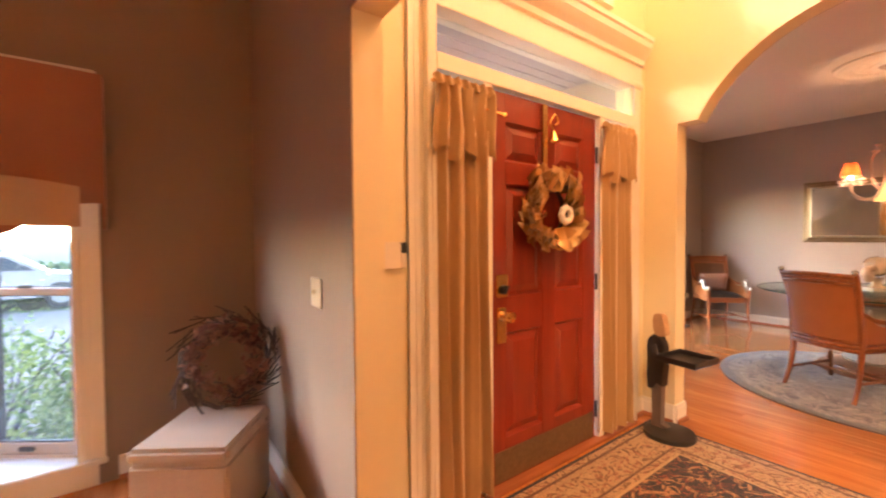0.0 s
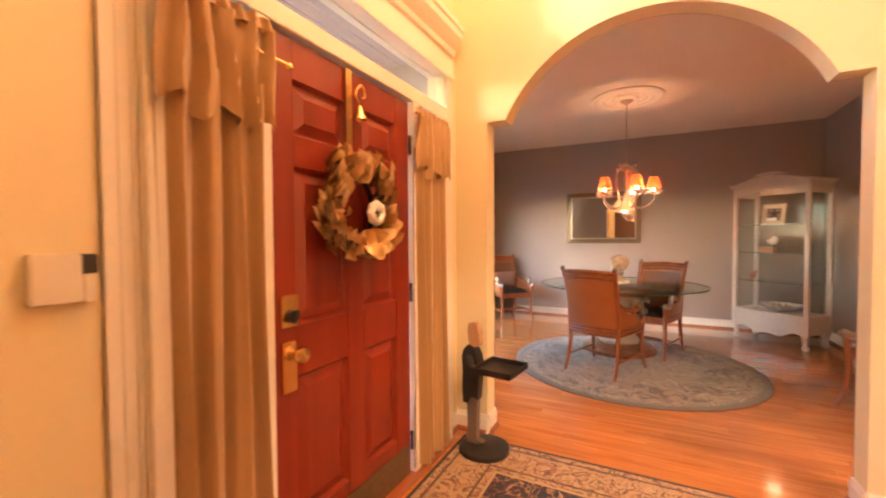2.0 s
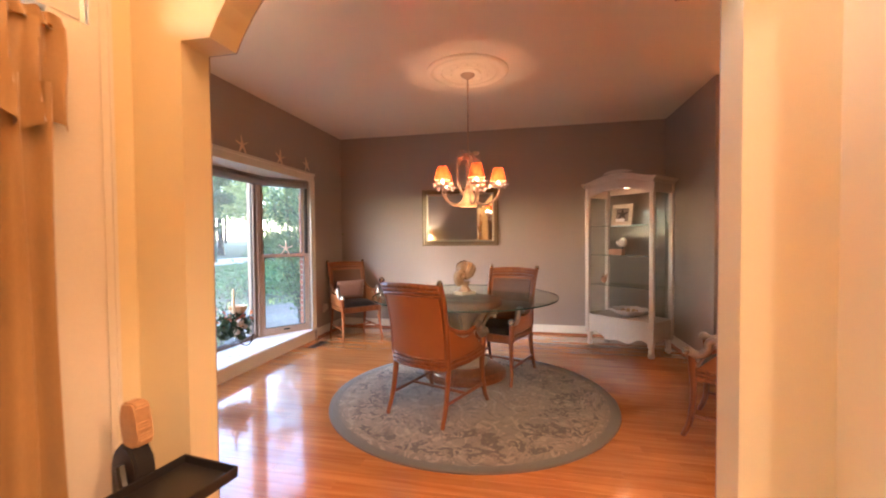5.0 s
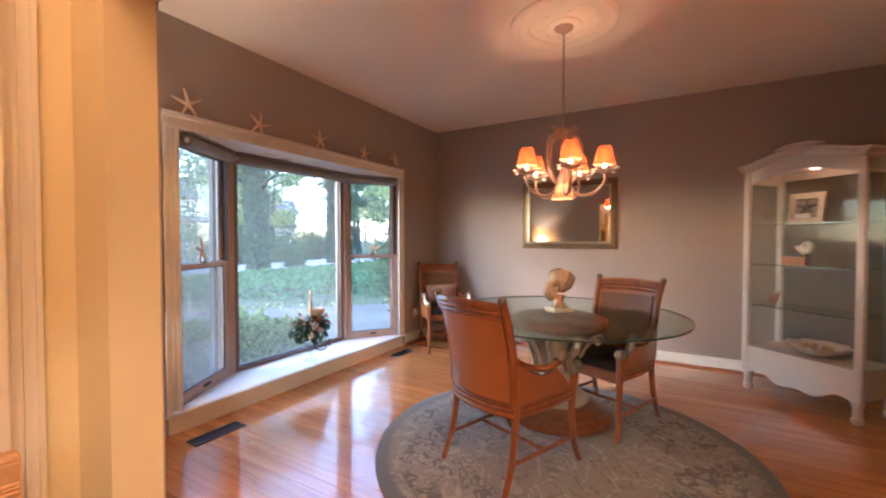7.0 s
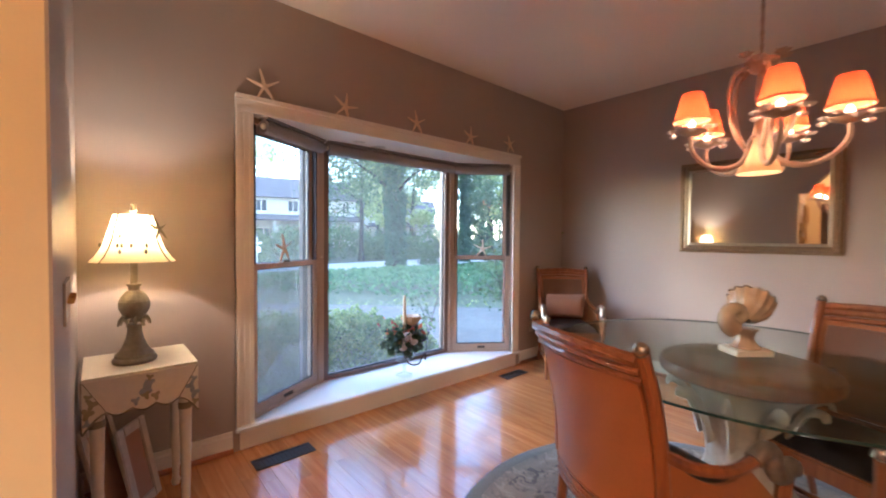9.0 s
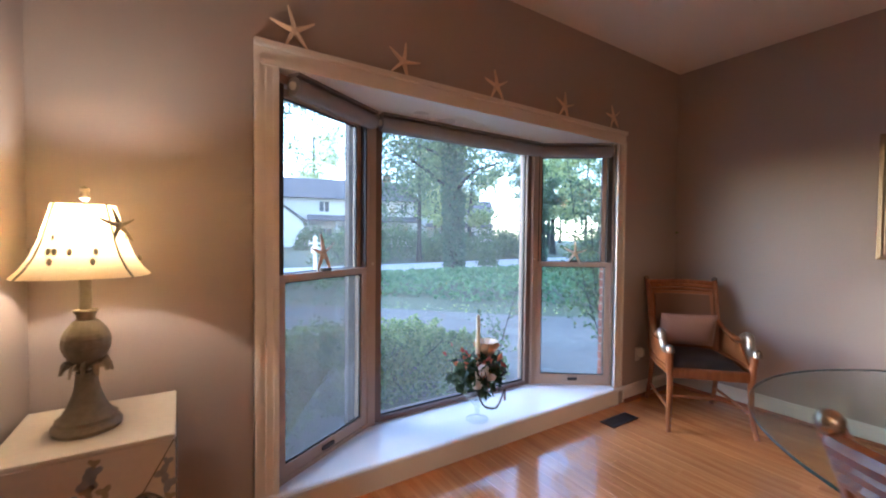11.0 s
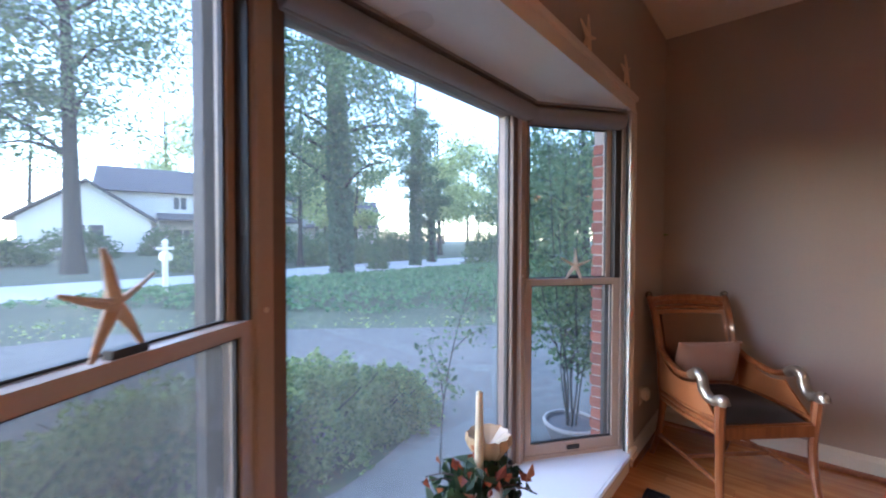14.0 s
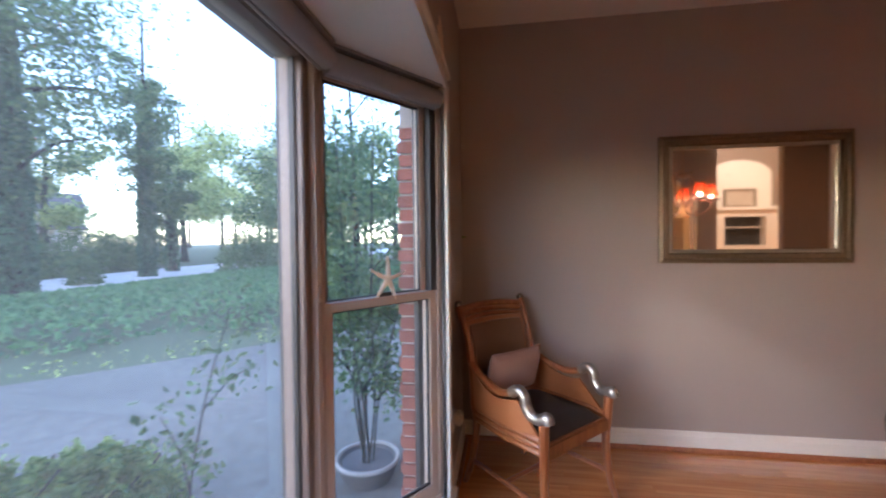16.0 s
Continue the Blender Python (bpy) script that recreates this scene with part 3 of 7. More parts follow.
structure("wall_arch_dining", made(prism, arch_outline(-0.845, 1.48, -0.57, 1.255, TOP), "x", 2.88, 2.95), M_FOYER, "cream painted wall with a round arch to the dining room", "wall")
structure("wall_arch_dining_inner", made(prism, arch_outline(-0.845, 1.48, -0.57, 1.255, CEIL), "x", 2.95, 3.014), M_FOYER, "cream lining of the arched wall", "wall")
structure("wall_arch_dining_face", made(prism, arch_outline(-0.845, 1.48, -0.57, 1.255, CEIL), "x", 3.014, DX0), M_DINING, "taupe inner face of the arched wall", "wall")
structure("wall_arch_living", made(prism, arch_outline(-0.845, 1.48, -0.57, 1.25, TOP), "x", 0.556, FX0), M_FOYER, "cream painted wall with a round arch to the living room", "wall")
structure("wall_arch_living_face", made(prism, arch_outline(-0.845, 1.48, -0.57, 1.25, TOP), "x", 0.55, 0.556), M_LIVING, "tan inner face of the arched wall", "wall")
structure("wall_arch_hall", made(prism, arch_outline(FX0, FX1, 0.92, 2.71, TOP, 1.99), "y", -0.835, FY0), M_FOYER, "cream painted wall with a round arch to the hall", "wall")
structure("wall_dining_west", made(box, 2.88, DX0, FY1, DY1, 0, TOP), M_DINING, "taupe painted wall beside the arch", "wall")
bm = B()
holed(bm, "y", FY1, 1.60, FX0, FX1, 0, 2.6, [(0.98, 2.72, 0, 2.34)])
holed(bm, "y", FY1, 1.60, FX0, FX1, 2.6, TOP, [(1.30, 2.40, 2.78, 4.4)])
structure("wall_front_door", bm, M_FOYER, "cream painted wall round the front door", "wall")
bm = B()
holed(bm, "y", DY1, 2.86, 2.88, 7.33, 0, TOP, [BAY])
structure("wall_bay", bm, M_DINING, "taupe painted wall round the bay window", "wall")
structure("wall_far", made(box, DX1, 7.33, -8.0, DY1, 0, TOP), M_DINING, "taupe painted wall with a mirror on it", "wall")
structure("wall_dining_south", made(box, 5.78, DX1, -1.78, DY0, 0, CEIL), M_DINING, "taupe painted wall behind the china cabinet", "wall")
structure("wall_stair_stub", made(box, 4.07, 4.27, -1.78, DY0, 0, CEIL, 0.004), M_TRIM, "white painted wall end beside the stairs", "wall")
bm = B()
holed(bm, "y", DY1, 2.86, -5.0, FX0, 0, TOP, [(BAY[0] + SHIFT, BAY[1] + SHIFT, BAY[2], BAY[3])])
structure("wall_living_north", bm, M_LIVING, "tan painted wall with a curtained window", "wall")
structure("wall_living_east", made(box, 0.55, FX0, FY1, DY1, 0, TOP), M_LIVING, "tan painted wall beside the foyer", "wall")
structure("wall_living_west", made(box, -5.12, -5.0, -8.0, DY1, 0, TOP), M_LIVING, "tan painted wall", "wall")
structure("wall_living_south", made(box, -5.0, 0.55, -1.5, -1.38, 0, TOP), M_FOYER, "cream painted wall", "wall")
structure("wall_hall_west", made(box, 2.55, 2.67, -8.0, -2.0, 0, TOP), M_LIVING, "tan painted hall wall", "wall")
structure("wall_back", made(box, -5.0, 7.33, -8.12, -8.0, 0, TOP), M_FOYER, "cream painted wall of the great room", "wall")
structure("ceiling_dining", made(box, DX0, DX1, -1.78, DY1, CEIL, CEIL + 0.13), M_CEIL, "white painted dining room ceiling", "ceiling")
structure("ceiling_living", made(box, -5.0, 0.55, -1.38, DY1, CEIL, CEIL + 0.13), M_CEIL, "white painted living room ceiling", "ceiling")
structure("ceiling_hall", made(prism, [(-5.12, -8.12), (7.33, -8.12), (7.33, 2.86), (2.88, 2.86), (2.88, 1.6), (0.67, 1.6), (0.67, 2.86), (-5.12, 2.86)], "z", TOP, TOP + 0.2), M_CEIL, "white painted high ceiling", "ceiling")
structure("floor", made(box, -5.12, 7.33, -8.12, 2.86, -0.3, -0.014), M_MORTAR, "subfloor under the oak boards", "floor")


def board(bm, x0, x1, y0, y1, z0, z1, b=0.0006):
    """A floor board with slightly eased top edges."""
    lo = [bm.verts.new(p) for p in ((x0, y0, z0), (x1, y0, z0), (x1, y1, z0), (x0, y1, z0))]
    mid = [bm.verts.new(p) for p in ((x0, y0, z1 - b), (x1, y0, z1 - b), (x1, y1, z1 - b), (x0, y1, z1 - b))]
    hi = [bm.verts.new(p) for p in ((x0 + b, y0 + b, z1), (x1 - b, y0 + b, z1), (x1 - b, y1 - b, z1), (x0 + b, y1 - b, z1))]
    for r, s in ((lo, mid), (mid, hi)):
        for i in range(4):
            bm.faces.new((r[i], r[(i + 1) % 4], s[(i + 1) % 4], s[i]))
    bm.faces.new(hi)


def run(name, a, b, wall, height=0.125):
    """Baseboard with a moulded top and a reddish shoe along a wall from a to b; wall: the way out of the wall."""
    a, b, w = Vector((*a, 0)), Vector((*b, 0)), Vector((*wall, 0))
    prof = [(0, 0), (0.016, 0), (0.016, height - 0.03), (0.012, height - 0.02), (0.009, height), (0, height)]
    shoe = [(0.016, 0), (0.034, 0), (0.033, 0.012), (0.026, 0.022), (0.016, 0.026)]
    for nm, pr, mt, lb in ((name, prof, M_TRIM, "white moulded baseboard"), (name + "_shoe", shoe, M_SHOE, "reddish oak shoe moulding")):
        bm = B()
        r = [[bm.verts.new(p + w * u + Vector((0, 0, v))) for u, v in pr] for p in (a, b)]
        k = len(pr)
        for i in range(k):
            bm.faces.new((r[0][i], r[0][(i + 1) % k], r[1][(i + 1) % k], r[1][i]))
        bm.faces.new(r[0])
        bm.faces.new(r[1][::-1])
        structure(nm, bm, mt, lb, "baseboard")


run("baseboard_far", (DX1, DY0), (DX1, DY1), (-1, 0))
run("baseboard_bay_right", (6.42, DY1), (DX1 - 0.04, DY1), (0, -1))
run("baseboard_bay_left", (DX0, DY1), (3.70, DY1), (0, -1))
run("baseboard_west", (DX0, 1.255), (DX0, DY1 - 0.04), (1, 0))
run("baseboard_south", (5.78, DY0), (DX1 - 0.04, DY0), (0, 1))
run("baseboard_stub", (4.07, DY0), (4.07, -1.78), (-1, 0))
run("baseboard_stub_face", (4.07, DY0), (4.27, DY0), (0, 1))
run("baseboard_pier", (2.88, 1.255), (2.88, FY1), (-1, 0))
run("baseboard_pier_end", (2.884, 1.255), (DX0, 1.255), (0, -1))
run("baseboard_pier_south", (2.88, -0.80), (2.88, -0.57), (-1, 0))
run("baseboard_pier_south_end", (2.884, -0.57), (DX0, -0.57), (0, 1))
run("baseboard_stub_north", (2.71, -0.80), (2.86, -0.80), (0, 1))
run("baseboard_door_right", (2.74, FY1), (2.86, FY1), (0, -1))
run("baseboard_door_left", (FX0, FY1), (0.9, FY1), (0, -1))
run("baseboard_living_east", (0.55, 1.27), (0.55, DY1 - 0.04), (-1, 0))
run("baseboard_living_north", (-0.14, DY1), (0.51, DY1), (0, -1))


# ---- the bay windows ----
def bar(bm, p, q, depth, z0, z1, off=0.0):
    """An upright-sided bar between two plan points, depth thick to the left of p->q, shifted by off."""
    p, q = Vector(p), Vector(q)
    d = (q - p).normalized()
    n = Vector((-d.y, d.x))
    c = [p + n * off, q + n * off, q + n * (off + depth), p + n * (off + depth)]
    prism(bm, [(v.x, v.y) for v in c], "z", z0, z1)


def bay_window(name, dx, label, rail=1.12):
    th = thing(name, label, "bay window")
    tagged(th, kind="structure")
    P = [Vector((3.78 + dx, 2.79)), Vector((4.415 + dx, 3.17)), Vector((5.80 + dx, 3.17)), Vector((6.32 + dx, 2.79))]
    seat = [(BAY[0] + dx, DY1 - 0.03), (BAY[1] + dx, DY1 - 0.03), (BAY[1] + dx, 2.80), (5.84 + dx, 3.27), (4.36 + dx, 3.27), (BAY[0] + dx, 2.80)]
    part("window_sill", made(prism, seat, "z", 0.118, 0.148), M_SILL, th, "white gloss window seat", smooth=False)
    part("apron", made(box, BAY[0] + dx, BAY[1] + dx, DY1 - 0.014, DY1 - 0.002, 0.0, 0.118), M_TRIM, th, smooth=False)
    part("head_board", made(prism, [(u, v) for u, v in seat], "z", 2.035, 2.06), M_TRIM, th, smooth=False)
    # moulded casing on the room side
    for nm, a, b, c, d in (("casing", -0.02, 0.08, 0.118, 2.039), ("casing", -0.08, 0.03, 0.118, 2.039)):
        x = (BAY[0] if b > 0.05 else BAY[1]) + dx
        bm = B()
        for u0, u1, t in ((0, 1, 0.018), (0.0, 0.24, 0.03), (0.44, 0.56, 0.024), (0.76, 1.0, 0.026)):
            s0, s1 = (x + a + (b - a) * u0, x + a + (b - a) * u1)
            box(bm, s0, s1, DY1 - t, DY1 - 0.001, c, d, 0.003)
        part(nm, bm, M_TRIM, th, smooth=False)
    bm = B()
    for z0, z1, t in ((2.04, 2.13, 0.018), (2.112, 2.14, 0.034), (2.04, 2.055, 0.026)):
        box(bm, BAY[0] - 0.02 + dx, BAY[1] + 0.03 + dx, DY1 - t, DY1 - 0.0015, z0, z1, 0.003)
    part("head_casing", bm, M_TRIM, th, smooth=False)
    part("sill_nosing", made(box, BAY[0] - 0.03 + dx, BAY[1] + 0.04 + dx, DY1 - 0.05, DY1 - 0.018, 0.119, 0.146, 0.006), M_SILL, th, smooth=False)
    # posts at the turns
    for p in P[1:3]:
        s = 1 if p is P[1] else -1
        bm = B()
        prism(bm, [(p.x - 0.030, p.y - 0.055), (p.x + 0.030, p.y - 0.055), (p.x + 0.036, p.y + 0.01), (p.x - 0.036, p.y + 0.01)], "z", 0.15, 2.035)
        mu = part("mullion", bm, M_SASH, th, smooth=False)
        # Outer half of the post near black: backlit shade as colour.
        part("outer_post", made(prism, [(p.x - 0.035, p.y + 0.011), (p.x + 0.035, p.y + 0.011), (p.x + 0.045, p.y + 0.08), (p.x - 0.045, p.y + 0.08)], "z", 0.15, 2.035), M_TRACK, mu, "outer face of the post, backlit shade painted dark", smooth=False)
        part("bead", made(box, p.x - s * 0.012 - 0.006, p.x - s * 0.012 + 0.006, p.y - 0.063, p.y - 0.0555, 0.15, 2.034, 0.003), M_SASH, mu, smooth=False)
        part("screw_cap", made(ball, (p.x + s * 0.01, p.y - 0.056, 1.14), 0.008, 8, (1, 0.5, 1)), M_PLASTIC, mu)
    # centre fixed light
    a, b = P[1] + Vector((0.031, 0)), P[2] - Vector((0.031, 0))
    f = 0.048
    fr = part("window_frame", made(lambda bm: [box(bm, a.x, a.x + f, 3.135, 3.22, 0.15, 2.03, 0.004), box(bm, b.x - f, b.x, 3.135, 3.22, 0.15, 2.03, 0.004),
                                             box(bm, a.x + f, b.x - f, 3.135, 3.22, 0.15, 0.18, 0.004), box(bm, a.x + f, b.x - f, 3.135, 3.22, 1.965, 2.03, 0.004)]), M_FRAME_SHADE, th, smooth=False)
    part("gasket", made(lambda bm: [box(bm, a.x + f, a.x + f + 0.009, 3.160, 3.18, 0.18, 1.965), box(bm, b.x - f - 0.009, b.x - f, 3.160, 3.18, 0.18, 1.965),
                                    box(bm, a.x + f + 0.009, b.x - f - 0.009, 3.160, 3.18, 0.18, 0.19)]), M_TRACK, fr, smooth=False)
    pane = part("pane", made(box, a.x + f + 0.003, b.x - f - 0.003, 3.172, 3.176, 0.183, 1.968), M_GLASS, fr, smooth=False)
    pane.visible_shadow = False
    # hung sashes at both sides; the share runs from the wall end to the post
    for p, q, west in ((P[0], P[1] - Vector((0.032, 0.022)), True), (P[2] + Vector((0.032, -0.022)), P[3], False)):
        d = (q - p)

        def piece(bm, u0, u1, depth, z0, z1, off):
            u0, u1 = (u0, u1) if west else (1 - u1, 1 - u0)
            bar(bm, p + d * u0, p + d * u1, depth, z0, z1, off)

        def ring(bm, u0, u1, w0, w1, depth, z0, z1, lo, hi, off):
            piece(bm, u0, u0 + w0, depth, z0, z1, off)
            piece(bm, u1 - w1, u1, depth, z0, z1, off)
            piece(bm, u0 + w0, u1 - w1, depth, z0, z0 + lo, off)
            piece(bm, u0 + w0, u1 - w1, depth, z1 - hi, z1, off)
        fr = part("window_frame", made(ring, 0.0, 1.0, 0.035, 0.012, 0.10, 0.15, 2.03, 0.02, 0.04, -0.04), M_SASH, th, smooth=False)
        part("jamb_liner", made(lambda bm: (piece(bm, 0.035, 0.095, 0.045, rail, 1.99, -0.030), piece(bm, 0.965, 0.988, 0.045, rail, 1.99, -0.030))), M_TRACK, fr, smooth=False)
        # Casing seen against the sky; its backlit darkness is painted on.
        part("outer_casing", made(lambda bm: (piece(bm, 0.91, 1.0, 0.03, 0.1, 2.03, 0.065), piece(bm, 0.0, 0.06, 0.03, 0.1, 2.03, 0.085))), M_TRACK, fr, "outer casing, backlit shade painted dark", smooth=False)
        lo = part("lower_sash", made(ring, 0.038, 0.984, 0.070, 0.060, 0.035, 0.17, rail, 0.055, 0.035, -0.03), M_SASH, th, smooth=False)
        part("gasket", made(ring, 0.1085, 0.9235, 0.010, 0.012, 0.012, 0.2255, rail - 0.0355, 0.008, 0.006, -0.020), M_TRACK, lo, smooth=False)
        pn = part("pane", made(piece, 0.105, 0.927, 0.004, 0.22, rail - 0.03, -0.014), M_GLASS, lo, smooth=False)
        pn.visible_shadow = False
        if west:
            sc = part("insect_screen", made(piece, 0.06, 0.86, 0.002, 0.17, rail - 0.02, 0.06), M_SCREEN, fr, "fine grey insect screen", smooth=False)
            sc.visible_shadow = False
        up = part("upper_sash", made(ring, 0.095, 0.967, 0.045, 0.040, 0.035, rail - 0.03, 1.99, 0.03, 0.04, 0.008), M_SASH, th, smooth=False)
        part("gasket", made(ring, 0.1405, 0.9265, 0.010, 0.014, 0.012, rail + 0.0005, 1.9495, 0.005, 0.008, 0.014), M_TRACK, up, smooth=False)
        pn = part("pane", made(piece, 0.137, 0.93, 0.004, rail - 0.005, 1.953, 0.022), M_GLASS, up, smooth=False)
        pn.visible_shadow = False
        part("sash_lock", made(piece, 0.46, 0.56, 0.02, rail, rail + 0.016, -0.025), M_TRACK, lo, smooth=False)
        part("tilt_latch", made(piece, 0.45, 0.57, 0.012, 0.185, 0.205, -0.042), M_TRACK, lo, smooth=False)
    # outer bay skirt and roof
    part("bay_skirt", made(prism, [(3.78 + dx, 2.87), (6.34 + dx, 2.87), (5.86 + dx, 3.28), (4.34 + dx, 3.28)], "z", -0.5, 0.117), M_TRIM, th, smooth=False)
    part("bay_roof", made(prism, [(3.70 + dx, 2.87), (6.42 + dx, 2.87), (5.92 + dx, 3.36), (4.28 + dx, 3.36)], "z", 2.061, 2.2), M_ROOF, th, smooth=False)
    return th


bay_window("window_1", 0.0, "three-sided bay window with painted wooden sashes")
bay_window("window_2", SHIFT, "bay window of the living room with painted sashes", 1.03)


def roller_blind(p, q, m_label):
    p, q = Vector(p), Vector(q)
    d = (q - p).normalized()
    n = Vector((d.y, -d.x))
    th = thing("roller_blind", m_label, "blind", group="rolled blinds of the bay")
    pts = [Vector((*(p + n * 0.05), 1.978)), Vector((*(q + n * 0.05), 1.978))]
    part("roll", made(tube, pts, 0.041, 16), M_BLIND, th)
    part("head_rail", made(bar, p, q, 0.07, 2.022, 2.034, -0.085), M_BLIND, th, smooth=False)
    part("bottom_bar", made(tube, [pts[0] + Vector((-n.x * 0.02, -n.y * 0.02, -0.035)), pts[1] + Vector((-n.x * 0.02, -n.y * 0.02, -0.035))], 0.009, 8), M_BLIND, th)
    for k in (0, 1):
        c = pts[k]
        part("bracket", made(ball, c, 0.02, 8), M_PLASTIC, th)


roller_blind((3.86, 2.80), (4.385, 3.12), "grey roller blind rolled up over a side window")
roller_blind((4.455, 3.12), (5.77, 3.12), "grey roller blind rolled up over the wide window")
roller_blind((5.83, 3.12), (6.27, 2.80), "grey roller blind rolled up over a side window")


# ---- front door, sidelights, transom ----
def front_door():
    x0, x1, y, z1 = 1.365, 2.245, 1.455, 2.0
    th = thing("door_1", "closed red mahogany six-panel front door with brass fittings", "door")
    tagged(th, kind="structure")
    cx = (x0 + x1) / 2
    rails = [(0.02, 0.25), (0.79, 0.975), (1.55, 1.66), (1.86, z1)]
    bm = B()
    for a, b in ((x0, x0 + 0.105), (cx - 0.055, cx + 0.055), (x1 - 0.125, x1)):
        box(bm, a, b, y, y + 0.045, 0.02, z1, 0.003)
    for za, zb in rails:
        for a, b in ((x0 + 0.105, cx - 0.055), (cx + 0.055, x1 - 0.125)):
            box(bm, a, b, y + 0.001, y + 0.044, za, zb)
    part("leaf", bm, M_DOOR, th, smooth=False)
    for za, zb in ((0.25, 0.79), (0.975, 1.55), (1.66, 1.86)):
        for a, b in ((x0 + 0.105, cx - 0.055), (cx + 0.055, x1 - 0.125)):
            bm = B()
            o, i = 0.0, 0.05
            r = [[bm.verts.new((u, yy, v)) for u, v in ((a + s, za + s), (b - s, za + s), (b - s, zb - s), (a + s, zb - s))] for s, yy in ((0.0, y + 0.004), (0.012, y + 0.022), (0.018, y + 0.022), (0.055, y + 0.006), (0.06, y + 0.006))]
            for p, q in zip(r, r[1:]):
                for k in range(4):
                    bm.faces.new((p[k], p[(k + 1) % 4], q[(k + 1) % 4], q[k]))
            bm.faces.new(r[-1])
            part("panel", bm, M_DOOR, th, smooth=False)
    part("kick_plate", made(box, x0 + 0.02, x1 - 0.02, y - 0.004, y - 0.0005, 0.03, 0.19, 0.001), M_DULLGOLD, th, "dull brass kick plate", smooth=False)
    dl = part("deadbolt_plate", made(box, x0 + 0.03, x0 + 0.11, y - 0.012, y - 0.0005, 0.977, 1.09, 0.004), M_GOLD, th, "brass deadbolt plate", smooth=False)
    part("thumb_turn", made(lambda bm: (lathe(bm, [(0.024, 0), (0.022, 0.014), (0.0, 0.016)], 14), box(bm, -0.007, 0.007, -0.024, 0.024, 0.012, 0.03, 0.003))), M_DARK, dl, place=pose(x0 + 0.072, y - 0.012, 1.015, 90, 35, 0))
    hp = part("handle_plate", made(box, x0 + 0.035, x0 + 0.10, y - 0.01, y - 0.0005, 0.743, 0.925, 0.004), M_GOLD, th, "brass handle plate", smooth=False)
    part("knob", made(lathe, [(0.028, 0), (0.026, 0.006), (0.011, 0.012), (0.011, 0.03), (0.027, 0.042), (0.031, 0.055), (0.026, 0.068), (0.0, 0.073)], 18), M_GOLD, hp, place=pose(x0 + 0.068, y - 0.01, 0.885, 90, 0, 0))
    for z in (0.2, 1.0, 1.78):
        part("hinge", made(tube, [(x1 + 0.006, y - 0.006, z - 0.05), (x1 + 0.006, y - 0.006, z + 0.05)], 0.009, 8), M_DARK, th, "dark bronze hinge")
    # frame of the whole unit
    fr = thing("door_frame", "white painted frame with sidelights and a transom", "door frame")
    tagged(fr, kind="structure")
    for a, b in ((1.30, 1.358), (2.262, 2.32)):
        part("jamb", made(box, a, b, 1.432, 1.558, 0, 2.011, 0.003), M_TRIM, fr, smooth=False)
    for a, b in ((0.98, 1.03), (2.575, 2.72)):
        part("outer_jamb", made(box, a, b, 1.43, 1.56, 0, 2.012 if b - a > 0.1 else 2.34, 0.003), M_TRIM, fr, smooth=False)
    part("transom_bar", made(lambda bm: (box(bm, 1.03, 2.67, 1.43, 1.56, 2.012, 2.085, 0.003))), M_TRIM, fr, smooth=False)
    part("head", made(box, 1.03, 2.67, 1.43, 1.56, 2.285, 2.34, 0.003), M_TRIM, fr, smooth=False)
    for a, b in ((1.03, 1.30), (2.32, 2.575)):
        s = part("sidelight_glass", made(box, a, b, 1.50, 1.506, 0.16, 2.012), M_GLASS, fr, smooth=False)
        s.visible_shadow = False
        part("sidelight_base", made(box, a, b, 1.47, 1.54, 0.0, 0.16, 0.003), M_TRIM, fr, smooth=False)
    s = part("transom_glass", made(box, 1.03, 2.67, 1.51, 1.516, 2.085, 2.285), M_GLASS, fr, smooth=False)
    s.visible_shadow = False
    for a, b in ((0.90, 0.98), (2.72, 2.80)):
        bm = B()
        for u0, u1, t in ((0, 1, 0.012), (0, 0.25, 0.017), (0.42, 0.58, 0.014), (0.8, 1, 0.016)):
            box(bm, a + (b - a) * u0, a + (b - a) * u1, FY1 - t, FY1 - 0.001, 0.0, 2.30, 0.002)
        part("casing", bm, M_TRIM, fr, smooth=False)
    prof = [(0, 2.30), (-0.016, 2.30), (-0.026, 2.315), (-0.026, 2.335), (-0.012, 2.35), (-0.012, 2.45), (-0.03, 2.46), (-0.035, 2.49), (-0.06, 2.52), (-0.085, 2.555), (-0.09, 2.59), (-0.1, 2.6), (-0.1, 2.63), (0, 2.63)]
    bm = B()
    r = [[bm.verts.new((x, FY1 - 0.001 + u, v)) for u, v in prof] for x in (0.86, 2.82)]
    for i in range(len(prof)):
        j = (i + 1) % len(prof)
        bm.faces.new((r[0][i], r[0][j], r[1][j], r[1][i]))
    bm.faces.new(r[0]), bm.faces.new(r[1][::-1])
    part("entablature", bm, M_TRIM, fr, "white moulded crown over the door", smooth=False)
    part("threshold", made(box, 1.03, 2.67, 1.40, 1.56, 0.0, 0.022, 0.004), M_SHOE, fr, "reddish oak threshold", smooth=False)
    # upper window
    up = thing("window_3", "white framed window high over the front door", "window")
    tagged(up, kind="structure")
    part("window_frame", made(lambda bm: [box(bm, 1.26, 1.36, 1.45, 1.54, 2.74, 4.44), box(bm, 2.34, 2.44, 1.45, 1.54, 2.74, 4.44), box(bm, 1.36, 2.34, 1.45, 1.54, 2.74, 2.84), box(bm, 1.36, 2.34, 1.45, 1.54, 4.34, 4.44), box(bm, 1.83, 1.87, 1.47, 1.53, 2.84, 4.34)]), M_TRIM, up, smooth=False)
